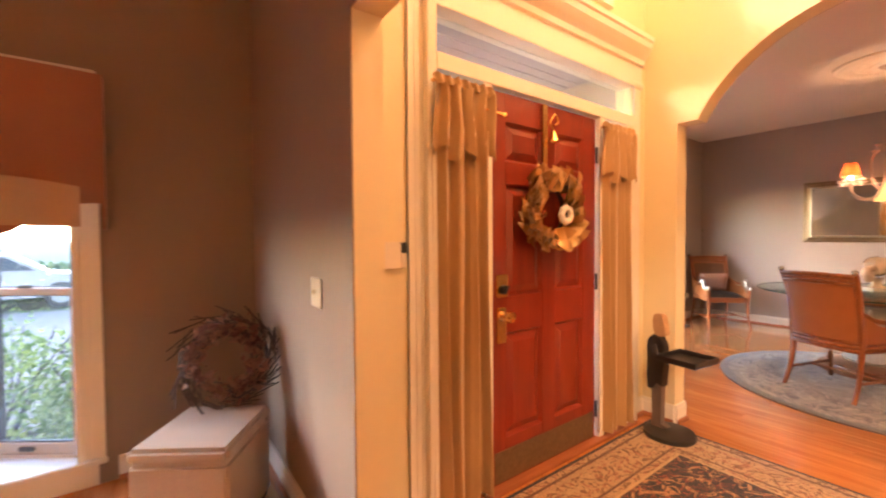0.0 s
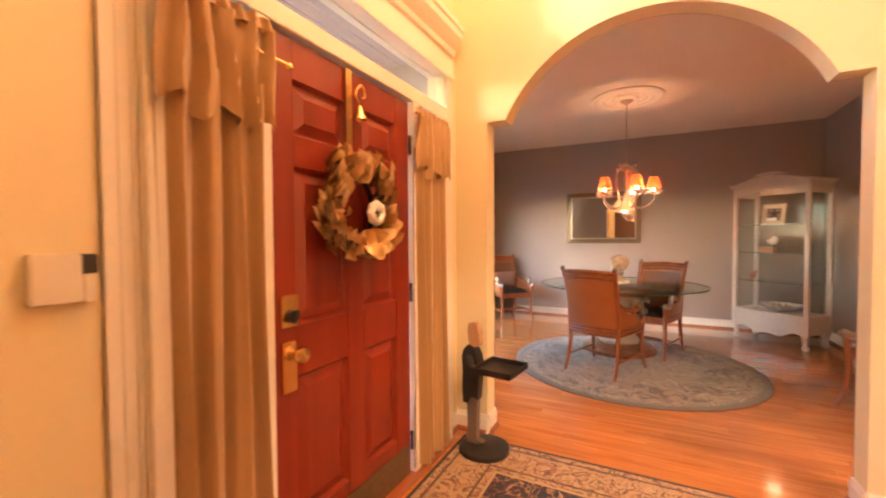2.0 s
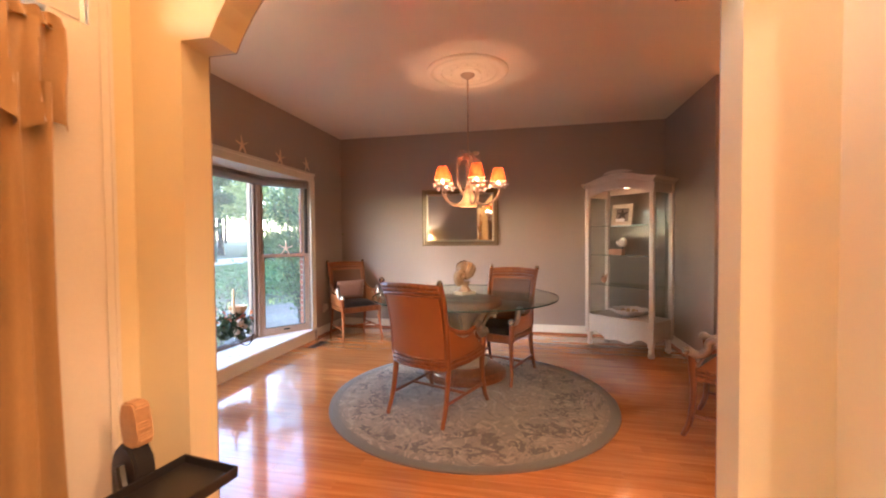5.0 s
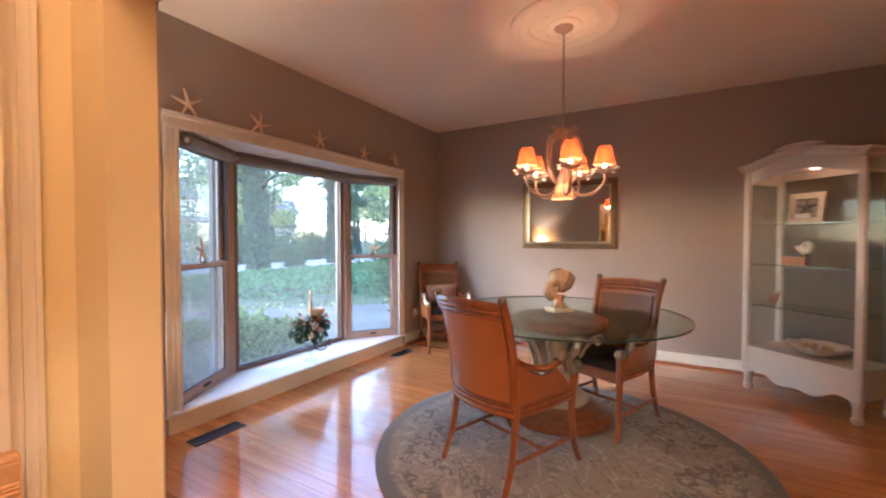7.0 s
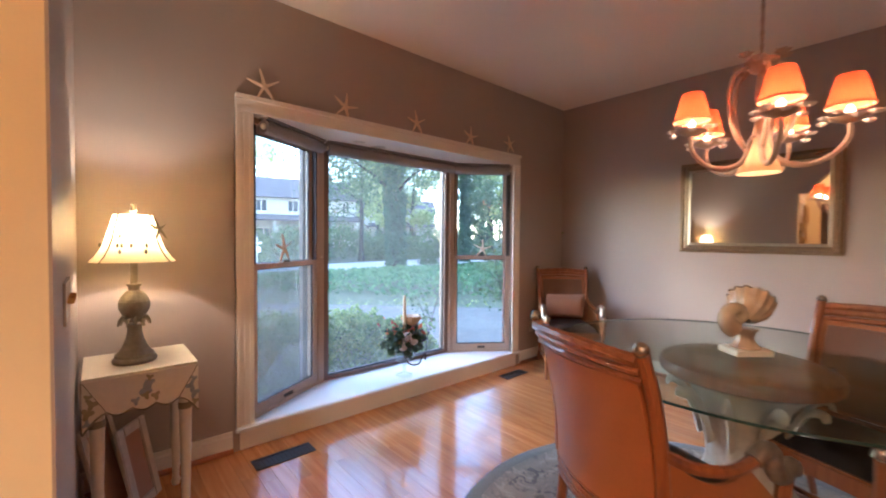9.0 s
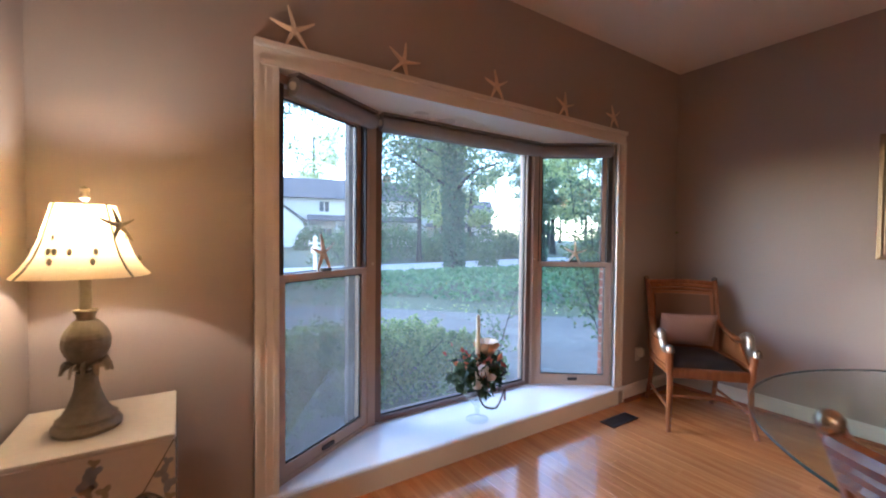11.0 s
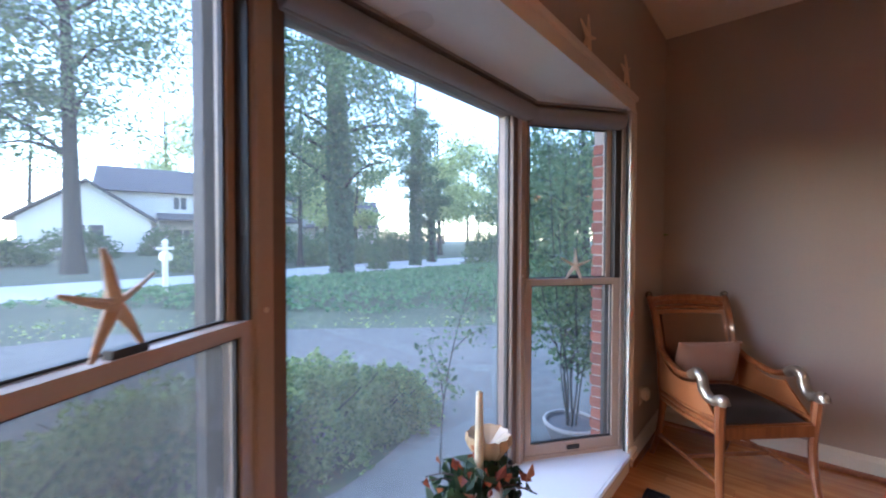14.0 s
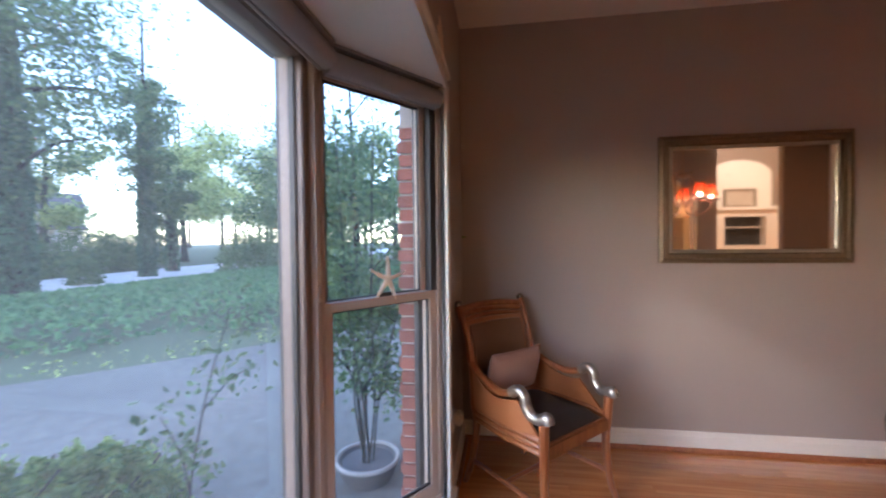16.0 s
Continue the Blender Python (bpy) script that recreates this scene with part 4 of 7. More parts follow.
    g = part("pane", made(box, 1.36, 2.34, 1.50, 1.505, 2.84, 4.34), M_GLASS, up, smooth=False)
    g.visible_shadow = False


front_door()
# the porch beyond the door
structure("porch_ceiling", made(lambda bm: [box(bm, FX0 + 0.001, FX1 - 0.001, 1.62 + 0.1 * i, 1.705 + 0.1 * i, 2.52, 2.55) for i in range(14)]), M_PORCH, "tan boarded porch ceiling", "ceiling")
structure("porch_floor", made(box, FX0, FX1, 1.60, 3.4, -0.3, -0.03), M_CONCRETE, "concrete porch slab", "porch")


# ---- stairs ----
RUN, RISE, STEPS = 0.235, 0.18, 8
SX, SY0, SY1 = 4.11, -2.62, -1.79


def staircase():
    th = thing("staircase", "oak staircase with dark tread mats and a turned balustrade", "staircase")
    tagged(th, kind="structure")
    for i in range(STEPS):
        x, z = SX + i * RUN, (i + 1) * RISE
        part("riser", made(box, x, x + 0.02, SY0, SY1 + (0.1 if i == 0 else 0), z - RISE, z - 0.028), M_STAIR, th, smooth=False)
        tr = part("tread", made(box, x - 0.03, x + RUN + 0.02 if i < STEPS - 1 else x + 0.2, SY0, SY1 + (0.13 if i == 0 else 0.02), z - 0.028, z, 0.008), M_STAIR, th, smooth=False)
        if i < STEPS - 1:
            part("tread_mat", made(box, x + 0.01, x + RUN - 0.01, SY0 + 0.12, SY1 - 0.14, z, z + 0.008, 0.002), M_TREADMAT, tr, "charcoal tread mat", smooth=False)
    lx, lz = SX + STEPS * RUN - RUN, STEPS * RISE
    part("landing", made(box, lx + 0.2, DX1, -3.6, SY1, lz - 0.2, lz - 0.001), M_STAIR, th, smooth=False)
    # outer stringer of the lower flight and the wall under it
    part("stringer", made(prism, [(SX - 0.02, 0.0), (SX + 0.12, 0.0), (lx + 0.2, lz - 0.32), (lx + 0.2, lz + 0.01), (lx, lz + 0.01), (SX - 0.02, 0.2)], "y", SY1 + 0.021, SY1 + 0.05), M_RAIL, th, smooth=False)
    part("under_wall", made(prism, [(SX + 0.14, 0.0), (DX1, 0.0), (DX1, lz - 0.32), (lx + 0.2, lz - 0.32)], "y", SY1 - 0.03, SY1 + 0.018), M_DINING, th, smooth=False)
    # wall under the upper flight, with its skirt board
    part("side_wall", made(prism, [(SX - 0.6, 0.0), (DX1, 0.0), (DX1, lz), (lx, lz - 0.02), (SX - 0.6, lz + (lx - SX + 0.6) * RISE / RUN - 0.02)], "y", SY0 - 0.12, SY0 - 0.002), M_DINING, th, smooth=False)
    part("skirt_board", made(prism, [(SX - 0.1, 0.0), (SX + 0.1, 0.0), (lx + 0.25, lz - 0.1), (lx + 0.25, lz + 0.24), (SX - 0.1, 0.36)], "y", SY0 - 0.001, SY0 + 0.018), M_RAIL, th, smooth=False)
    # upper flight, going back
    n = 8
    for i in range(n):
        x, z = lx - i * RUN, lz + (i + 1) * RISE
        part("riser", made(box, x - 0.02, x, -3.55, SY0 - 0.13, z - RISE, z - 0.028), M_STAIR, th, smooth=False)
        part("tread", made(box, x - RUN - 0.02, x + 0.03, -3.55, SY0 + 0.0, z - 0.028, z, 0.008), M_STAIR, th, smooth=False)
        for k in (0.25, 0.75):
            bx = x - RUN * k
            h = 0.67 + RISE * k
            part("baluster", made(lathe, [(0.017, 0.0), (0.017, 0.1), (0.012, 0.12), (0.016, 0.16), (0.012, 0.3), (0.009, h - 0.02), (0.009, h)], 10, (bx, SY0 - 0.05, z)), M_STAIR, th)
    e = n - 1
    a, b = Vector((lx + 0.05, SY0 - 0.05, lz + 0.78)), Vector((lx - n * RUN, SY0 - 0.05, lz + 0.78 + (n + 0.2) * RISE))
    part("handrail", made(tube, [a, b], 0.032, 10, 0.8), M_RAIL, th, "dark cherry handrail")
    part("upper_stringer", made(prism, [(lx + 0.1, lz - 0.22), (lx + 0.1, lz + 0.04), (lx, lz + 0.15), (lx - n * RUN, lz + (n + 0.6) * RISE), (lx - n * RUN, lz + n * RISE - 0.2)], "y", SY0 - 0.022, SY0 + 0.005), M_RAIL, th, smooth=False)
    # lower flight's newel and rail beside the dining room
    part("newel", made(lathe, [(0.045, 0), (0.045, 0.3), (0.03, 0.34), (0.038, 0.5), (0.028, 0.75), (0.045, 0.8), (0.045, 0.95), (0.02, 0.97), (0.05, 1.02), (0.04, 1.07), (0, 1.09)], 14, (lx + 0.1, SY1 - 0.02, lz)), M_RAIL, th)
    part("handrail", made(tube, [(lx + 0.1, SY1 - 0.02, lz + 0.85), (SX + 0.25, SY1 - 0.02, 0.92 + RISE)], 0.032, 10, 0.8), M_RAIL, th)
    for i in range(1, STEPS - 1):
        for k in (0.25, 0.75):
            bx, z = SX + (i + k) * RUN, (i + 1) * RISE
            part("baluster", made(lathe, [(0.017, 0.0), (0.017, 0.1), (0.012, 0.12), (0.016, 0.16), (0.012, 0.3), (0.009, 0.72 + RISE * k)], 8, (bx, SY1 - 0.02, z)), M_STAIR, th)


staircase()
structure("floor_upper", made(box, 2.67, SX + STEPS * RUN - RUN - 8 * RUN, -8.0, SY0 - 0.13, 2.78, 2.9), M_CEIL, "upper landing", "floor")
structure("wall_stair_back", made(box, 2.67, DX1, -3.75, -3.62, 0, TOP), M_FOYER, "cream painted stair wall", "wall")


# ---- dining room things ----
def armchair(m, label, pillow=False):
    """Carved armchair: maple frame, leather panels, cane front, black leather seat, silvered arm scrolls. Faces +y."""
    th = thing("dining_chair", label, "chair", m, "dining armchairs")
    W = 0.235
    for s in (-1, 1):
        leg = smooth_path([(s * (W + 0.005), -0.315, 0.0), (s * W, -0.255, 0.16), (s * (W - 0.005), -0.225, 0.36), (s * W, -0.235, 0.48)], 5)
        part("rear_leg", made(tube, leg, [0.015, 0.024], 8), M_CHAIR, th)
        post = smooth_path([(s * W, -0.235, 0.46), (s * W, -0.245, 0.62), (s * (W + 0.006), -0.285, 0.82), (s * (W + 0.015), -0.345, 0.975)], 5)
        pp = part("back_post", made(tube, post, [0.024, 0.019], 8), M_CHAIR, th)
        part("finial", made(ball, (s * (W + 0.016), -0.35, 0.985), 0.022, 8, (1, 1, 1.1)), M_SILVER, pp, "silvered finial")
        fl = smooth_path([(s * 0.265, 0.30, 0.0), (s * 0.255, 0.262, 0.10), (s * 0.245, 0.245, 0.28), (s * 0.25, 0.25, 0.42), (s * 0.255, 0.255, 0.535)], 5)
        part("front_leg", made(tube, fl, [0.015, 0.025], 8), M_CHAIR, th)
        arm = smooth_path([(s * (W + 0.005), -0.255, 0.68), (s * 0.25, -0.14, 0.625), (s * 0.265, -0.01, 0.60), (s * 0.272, 0.09, 0.625)], 5)
        part("arm", made(tube, arm, 0.019, 8), M_CHAIR, th)
        scroll = smooth_path([(s * 0.272, 0.075, 0.622), (s * 0.274, 0.12, 0.648), (s * 0.274, 0.155, 0.63), (s * 0.272, 0.165, 0.585), (s * 0.268, 0.195, 0.55), (s * 0.263, 0.24, 0.545), (s * 0.26, 0.275, 0.565), (s * 0.258, 0.285, 0.54)], 5)
        sc = part("arm_scroll", made(tube, scroll, [0.027, 0.026], 10), M_SILVER, th, "silver-leafed carved arm scroll")
        part("scroll_knob", made(ball, (s * 0.259, 0.272, 0.556), 0.028, 10), M_SILVER, sc)
        side = lambda u, v, s=s: (s * (0.24 + 0.018 * math.sin(u * 3.1)), -0.235 + 0.46 * u - 0.11 * u * v * 0 - (0.14 * v * u), 0.45 + v * (0.215 - 0.28 * u + 0.20 * u * u))
        part("side_panel", made(slab, side, 10, 4, 0.012, (s, 0, 0)), M_LEATHER, th, "tan leather side panel")
        part("side_stretcher", made(tube, [(s * W, -0.265, 0.145), (s * 0.252, 0.262, 0.145)], 0.011, 8), M_CHAIR, th)
    bow = lambda x: 0.05 * (1 - (x / W) ** 2)
    back_y = lambda z: -0.24 - 0.105 * max(0, (z - 0.5) / 0.47) ** 1.7
    back = lambda u, v: ((2 * u - 1) * (W - 0.01), back_y(0.46 + 0.43 * v) - bow((2 * u - 1) * W), 0.46 + 0.43 * v)
    part("back_panel", made(slab, back, 12, 8, 0.02, (0, -1, 0)), M_LEATHER, th, "tan leather outer back")
    part("backrest", made(slab, lambda u, v: Vector(back(0.06 + 0.88 * u, 0.05 + 0.9 * v)) + Vector((0, 0.018, 0)), 10, 8, 0.016, (0, -1, 0)), M_CANE, th, "woven cane inner back")
    for z, r in ((0.90, 0.014), (0.93, 0.017), (0.958, 0.02)):
        part("top_rail", made(tube, [((2 * i / 12 - 1) * (W + 0.006), back_y(z) - bow((2 * i / 12 - 1) * W) - 0.01, z + 0.012 * math.cos((2 * i / 12 - 1) * 1.5) - 0.006) for i in range(13)], r, 8), M_CHAIR, th)
    for z in (0.385, 0.415, 0.445):
        part("seat_rail", made(tube, [((2 * i / 12 - 1) * W, -0.235 - bow((2 * i / 12 - 1) * W), z) for i in range(13)], 0.016, 8), M_CHAIR, th)
        for s in (-1, 1):
            part("seat_rail", made(tube, [(s * W, -0.235, z), (s * 0.255, 0.0, z - 0.004), (s * 0.248, 0.25, z)], 0.015, 8), M_CHAIR, th)
    part("front_rail", made(box, -0.24, 0.24, 0.235, 0.265, 0.36, 0.43, 0.008), M_CHAIR, th)
    part("seat_board", made(box, -0.235, 0.235, -0.235, 0.24, 0.39, 0.42), M_CHAIR, th, smooth=False)

    def cushion(u, v):
        x, y = 2 * u - 1, 2 * v - 1
        return (x * 0.228, y * 0.235 + 0.005, 0.425 + 0.055 * (1 - x ** 6) * (1 - y ** 6) + 0.012 * (1 - x * x) * (1 - y * y))
    part("seat", made(slab, cushion, 14, 14, 0.012, (0, 0, -1)), M_SEAT, th, "black leather seat cushion")
    part("stretcher", made(tube, [(-0.245, 0.0, 0.145), (0.245, 0.0, 0.145)], 0.011, 8), M_CHAIR, th)
    return th


C_A = armchair(pose(4.60, 0.69, 0.012, 0, 0, -21 - 90), "maple armchair with tan leather back on the round rug")
copy_thing(C_A, pose(5.46, 0.30, 0.012, 0, 0, 158 - 90))["label"] = "maple armchair with black seat drawn up to the glass table"
copy_thing(C_A, pose(6.62, 2.30, 0.0, 0, 0, 225 - 90))["label"] = "maple armchair with silvered arms in the room's corner"
copy_thing(C_A, pose(4.56, -1.36, 0.0, 0, 0, 60 - 90))["label"] = "maple armchair with silvered arms near the stairs"


def pillow(m):
    th = thing("throw_pillow", "peach linen lumbar pillow lying on the corner armchair", "pillow", m)
    bm = B()
    top = lambda u, v, s: ((2 * u - 1) * 0.19, s * 0.055 * max(0, 1 - (2 * u - 1) ** 4) ** 0.5 * max(0, 1 - (2 * v - 1) ** 4) ** 0.5, (2 * v - 1) * 0.12 * (1 + 0.06 * (2 * u - 1) ** 2))
    slab(bm, lambda u, v: top(u, v, 1), 14, 10, 0.001, (0, 1, 0))
    slab(bm, lambda u, v: top(u, v, -1), 14, 10, 0.001, (0, -1, 0))
    part("cover", bm, M_PILLOW, th)
    part("piping", made(tube, [(0.19 * x, 0, 0.12 * z * (1 + 0.06 * x * x)) for x, z in [(-1, -1), (-0.5, -1), (0, -1), (0.5, -1), (1, -1), (1, 0), (1, 1), (0.5, 1), (0, 1), (-0.5, 1), (-1, 1), (-1, 0), (-1, -1)]], 0.006, 6), M_PILLOW, th)


pillow(pose(6.62, 2.30, 0.0, 0, 0, 225 - 90) @ pose(0, -0.17, 0.61, -14, 0, 0))

TX, TY = 5.37, 0.61


def dining_table():
    th = thing("dining_table", "round glass dining table on a carved pedestal", "table", pose(TX, TY, 0.012))
    bm = B()
    r, z, t = 0.86, 0.735, 0.016
    lathe(bm, [(r - 0.012, z), (r - 0.003, z + 0.004), (r, z + t / 2), (r - 0.003, z + t - 0.004), (r - 0.012, z + t)], 72)
    part("tabletop", bm, M_TABLEGLASS, th, "clear round glass top with a green edge")
    part("edge", made(open_lathe, [(r + 0.0006, z + 0.003), (r + 0.0012, z + t / 2), (r + 0.0006, z + t - 0.003)], 72), M_RIM, th, "dark green polished edge")
    flute = lambda a, i: 1 + (0.045 * math.cos(a * 10) if 4 <= i <= 12 else 0)
    prof = [(0.20, 0.10), (0.22, 0.13), (0.19, 0.16), (0.15, 0.20), (0.135, 0.26), (0.14, 0.33), (0.155, 0.40), (0.165, 0.46), (0.17, 0.50), (0.19, 0.55), (0.22, 0.59), (0.25, 0.62), (0.27, 0.635)]
    part("column", made(lathe, prof, 60, (0, 0, 0), flute), M_STONE, th, "washed plaster fluted column")
    for k in range(10):
        a = 2 * math.pi * k / 10
        lf = [(0.16 * math.cos(a), 0.16 * math.sin(a), 0.36), (0.19 * math.cos(a), 0.19 * math.sin(a), 0.47), (0.25 * math.cos(a), 0.25 * math.sin(a), 0.57), (0.30 * math.cos(a), 0.30 * math.sin(a), 0.585), (0.31 * math.cos(a), 0.31 * math.sin(a), 0.56)]
        part("acanthus_leaf", made(tube, smooth_path(lf, 4), [0.04, 0.022], 8, 0.4), M_STONE, th)
    part("collar", made(lathe, [(0.27, 0.635), (0.32, 0.645), (0.345, 0.66), (0.35, 0.685), (0.34, 0.71), (0.31, 0.722), (0.25, 0.722)], 48), M_CHAIR, th, "wooden ring under the glass")
    for k in range(4):
        a = 2 * math.pi * k / 4 + 0.4
        part("bumper", made(lathe, [(0.015, 0.722), (0.015, 0.7345)], 10, (0.31 * math.cos(a), 0.31 * math.sin(a), 0)), M_CLEAR, th)
    part("base", made(lathe, [(0.38, 0.0), (0.39, 0.012), (0.385, 0.04), (0.35, 0.055), (0.345, 0.07), (0.30, 0.085), (0.26, 0.1), (0.21, 0.105)], 48), M_CHAIR, th, "stepped wooden base")
    return th


dining_table()


def shell_ornament():
    th = thing("shell_sculpture", "golden nautilus shell ornament on a glass stand", "ornament", pose(TX + 0.02, TY, 0.764, 0, 0, -40) @ Matrix.Scale(1.15, 4))
    part("book", made(box, -0.075, 0.075, -0.055, 0.055, 0.0, 0.024, 0.003), M_WAX, th, "small cream block", smooth=False)
    part("stand", made(lathe, [(0.05, 0.0245), (0.052, 0.03), (0.034, 0.05), (0.028, 0.07), (0.034, 0.09), (0.045, 0.105)], 18, (0, 0, 0), lambda a, i: 1 + 0.1 * math.cos(7 * a)), M_SHELL, th, "coral-like golden stand")
    bm = B()
    pts, rad = [], []
    for i in range(44):
        a = 0.2 + i * 0.19
        g = 0.0115 * math.exp(0.185 * a)
        pts.append((-0.045 + g * math.cos(a + 2.4), -0.01, 0.155 + g * math.sin(a + 2.4)))
        rad.append(0.62 * g + 0.004)
    tube(bm, pts, rad, 16, 1.0)
    part("curl", bm, M_SHELL, th)
    lean = pose(0.0, 0.0, 0.135, -28, 38, 0) @ Matrix.Scale(0.84, 4)
    part("fan_valve", made(open_lathe, [(0.02, 0.0), (0.052, 0.02), (0.08, 0.055), (0.094, 0.095), (0.096, 0.135)], 84, (0, 0, 0), lambda a, i: 1 + (0.0, 0.02, 0.035, 0.05, 0.06)[i] * math.cos(14 * a)), M_SHELL, th, "ribbed golden fan of the shell", place=lean)
    part("toothed_rim", made(tube, [((0.096 + 0.006 * math.cos(14 * q)) * math.cos(q), (0.096 + 0.006 * math.cos(14 * q)) * math.sin(q), 0.136) for q in (2 * math.pi * k / 84 for k in range(85))], 0.0045, 6), M_SILVER, th, "silvered toothed rim", place=lean)


shell_ornament()


def round_rug():
    th = thing("round_rug", "round grey-green wool rug with dark floral ring", "rug", pose(4.89, 0.48, 0))
    bm = B()
    rad = 1.13
    prof = [(rad, 0.0), (rad + 0.004, 0.005), (rad - 0.004, 0.0115), (rad - 0.06, 0.012), (0.7, 0.012), (0.3, 0.012), (0.001, 0.012)]
    lathe(bm, prof, 96)
    part("rug_face", bm, M_ROUND, th)
    part("binding", made(tube, [(rad * math.cos(a), rad * math.sin(a), 0.006) for a in (2 * math.pi * k / 96 for k in range(97))], 0.0065, 6), M_GREYTROUSER, th, "bound edge")


round_rug()


def chandelier():
    cx, cy = 5.19, 0.54
    th = thing("chandelier", "cream iron chandelier with five lit red shades", "chandelier", pose(cx, cy, 0))
    part("canopy", made(lathe, [(0.0, CEIL - 0.07), (0.02, CEIL - 0.068), (0.035, CEIL - 0.055), (0.06, CEIL - 0.04), (0.065, CEIL - 0.031)], 24), M_IRON, th)
    part("stem", made(tube, [(0, 0, 2.03), (0, 0, CEIL - 0.065)], 0.006, 10), M_IRON, th)
    for k in range(11):
        part("chain_bead", made(ball, (0, 0, 2.1 + k * 0.055), 0.009, 8, (1, 1, 1.8)), M_IRON, th)
    bm = B()
    lathe(bm, [(0.0, 1.99), (0.03, 1.995), (0.055, 2.02), (0.06, 2.04), (0.03, 2.05), (0.012, 2.07)], 18)
    hub = part("crown", bm, M_IRON, th)
    rnd = random.Random(4)
    for k in range(10):
        a = k * 0.63
        part("crown_flower", made(lathe, [(0.0, 0.0), (0.012, 0.004), (0.022, 0.015), (0.024, 0.02)], 10, (0.075 * math.cos(a), 0.075 * math.sin(a), 2.02 + 0.03 * math.sin(a * 3)), lambda q, i: 1 + 0.3 * math.cos(5 * q)), M_IRON, hub)
    part("lower_cup", made(open_lathe, [(0.032, 1.72), (0.036, 1.70), (0.05, 1.65), (0.07, 1.60), (0.078, 1.575)], 24, (0, 0, 0), lambda a, i: 1 + 0.02 * math.cos(12 * a)), M_CUPSHADE, th, "cream bell shade of the downlight")
    part("core", made(lathe, [(0.012, 1.70), (0.03, 1.715), (0.022, 1.75), (0.014, 1.82), (0.02, 1.9), (0.012, 1.99)], 14), M_IRON, th)
    part("down_bulb", made(ball, (0, 0, 1.63), 0.02, 10), M_BULB, th)
    lamp("downlight_bulb", (cx, cy, 1.62), 0.14, 0.03)
    R = 0.265
    for k in range(5):
        a = math.radians(k * 72 + 60)
        c, s = math.cos(a), math.sin(a)
        at = lambda r, z: (r * c, r * s, z)
        arm = part("arm", made(tube, smooth_path([at(0.02, 1.73), at(0.06, 1.63), at(0.13, 1.595), at(0.21, 1.615), at(R, 1.68), at(R, 1.75)], 6), [0.013, 0.008], 8), M_IRON, th)
        part("upper_scroll", made(tube, smooth_path([at(0.045, 2.02), at(0.105, 1.98), at(0.12, 1.88), at(0.10, 1.76), at(0.055, 1.68)], 6), [0.008, 0.011], 8), M_IRON, th)
        bob = part("bobeche", made(lathe, [(0.012, 1.735), (0.03, 1.742), (0.055, 1.752), (0.058, 1.757), (0.02, 1.752)], 16, at(R, 0), lambda q, i: 1 + 0.1 * math.cos(6 * q)), M_IRON, arm)
        for j in range(9):
            q = 2 * math.pi * j / 9
            part("petal", made(lathe, [(0.0, 0), (0.008, 0.003), (0.014, 0.012), (0.011, 0.016)], 8, (R * c + 0.078 * math.cos(q), R * s + 0.078 * math.sin(q), 1.748 + 0.012 * math.sin(3 * q)), lambda w, i: 1 + 0.35 * math.cos(4 * w)), M_CORAL, arm)
        part("candle", made(lathe, [(0.014, 1.755), (0.014, 1.775)], 12, at(R, 0)), M_WAX, th)
        part("bulb", made(lathe, [(0.006, 1.765), (0.012, 1.775), (0.011, 1.79), (0.0, 1.803)], 12, at(R, 0)), M_BULB, th)
        sh = part("shade", made(open_lathe, [(0.069, 1.795), (0.060, 1.835), (0.050, 1.875), (0.040, 1.912)], 24, at(R, 0)), M_REDSHADE, th, "pleated red silk shade")
        part("shade_trim", made(tube, [(R * c + 0.0685 * math.cos(q), R * s + 0.0685 * math.sin(q), 1.801) for q in (2 * math.pi * j / 24 for j in range(25))], 0.0035, 6), M_VALANCE, sh)
        lamp("candle_bulb", (cx + R * c, cy + R * s, 1.802), 0.42, 0.012)


chandelier()


def medallion():
    th = thing("ceiling_medallion", "round moulded white plaster ceiling medallion", "ceiling medallion", pose(5.19, 0.54, 0))
    prof = [(0.36, CEIL - 0.001), (0.36, CEIL - 0.014), (0.345, CEIL - 0.024), (0.325, CEIL - 0.026), (0.31, CEIL - 0.016), (0.27, CEIL - 0.012), (0.255, CEIL - 0.022), (0.235, CEIL - 0.022), (0.225, CEIL - 0.012), (0.12, CEIL - 0.012), (0.11, CEIL - 0.028), (0.085, CEIL - 0.03), (0.075, CEIL - 0.03), (0.0, CEIL - 0.03)]
    part("moulding", made(lathe, prof, 64), M_CEIL, th)
    for k in range(12):
        a = 2 * math.pi * k / 12
        part("petal", made(ball, (0.17 * math.cos(a), 0.17 * math.sin(a), CEIL - 0.012), 0.03, 8, (1, 1, 0.35)), M_CEIL, th)


medallion()


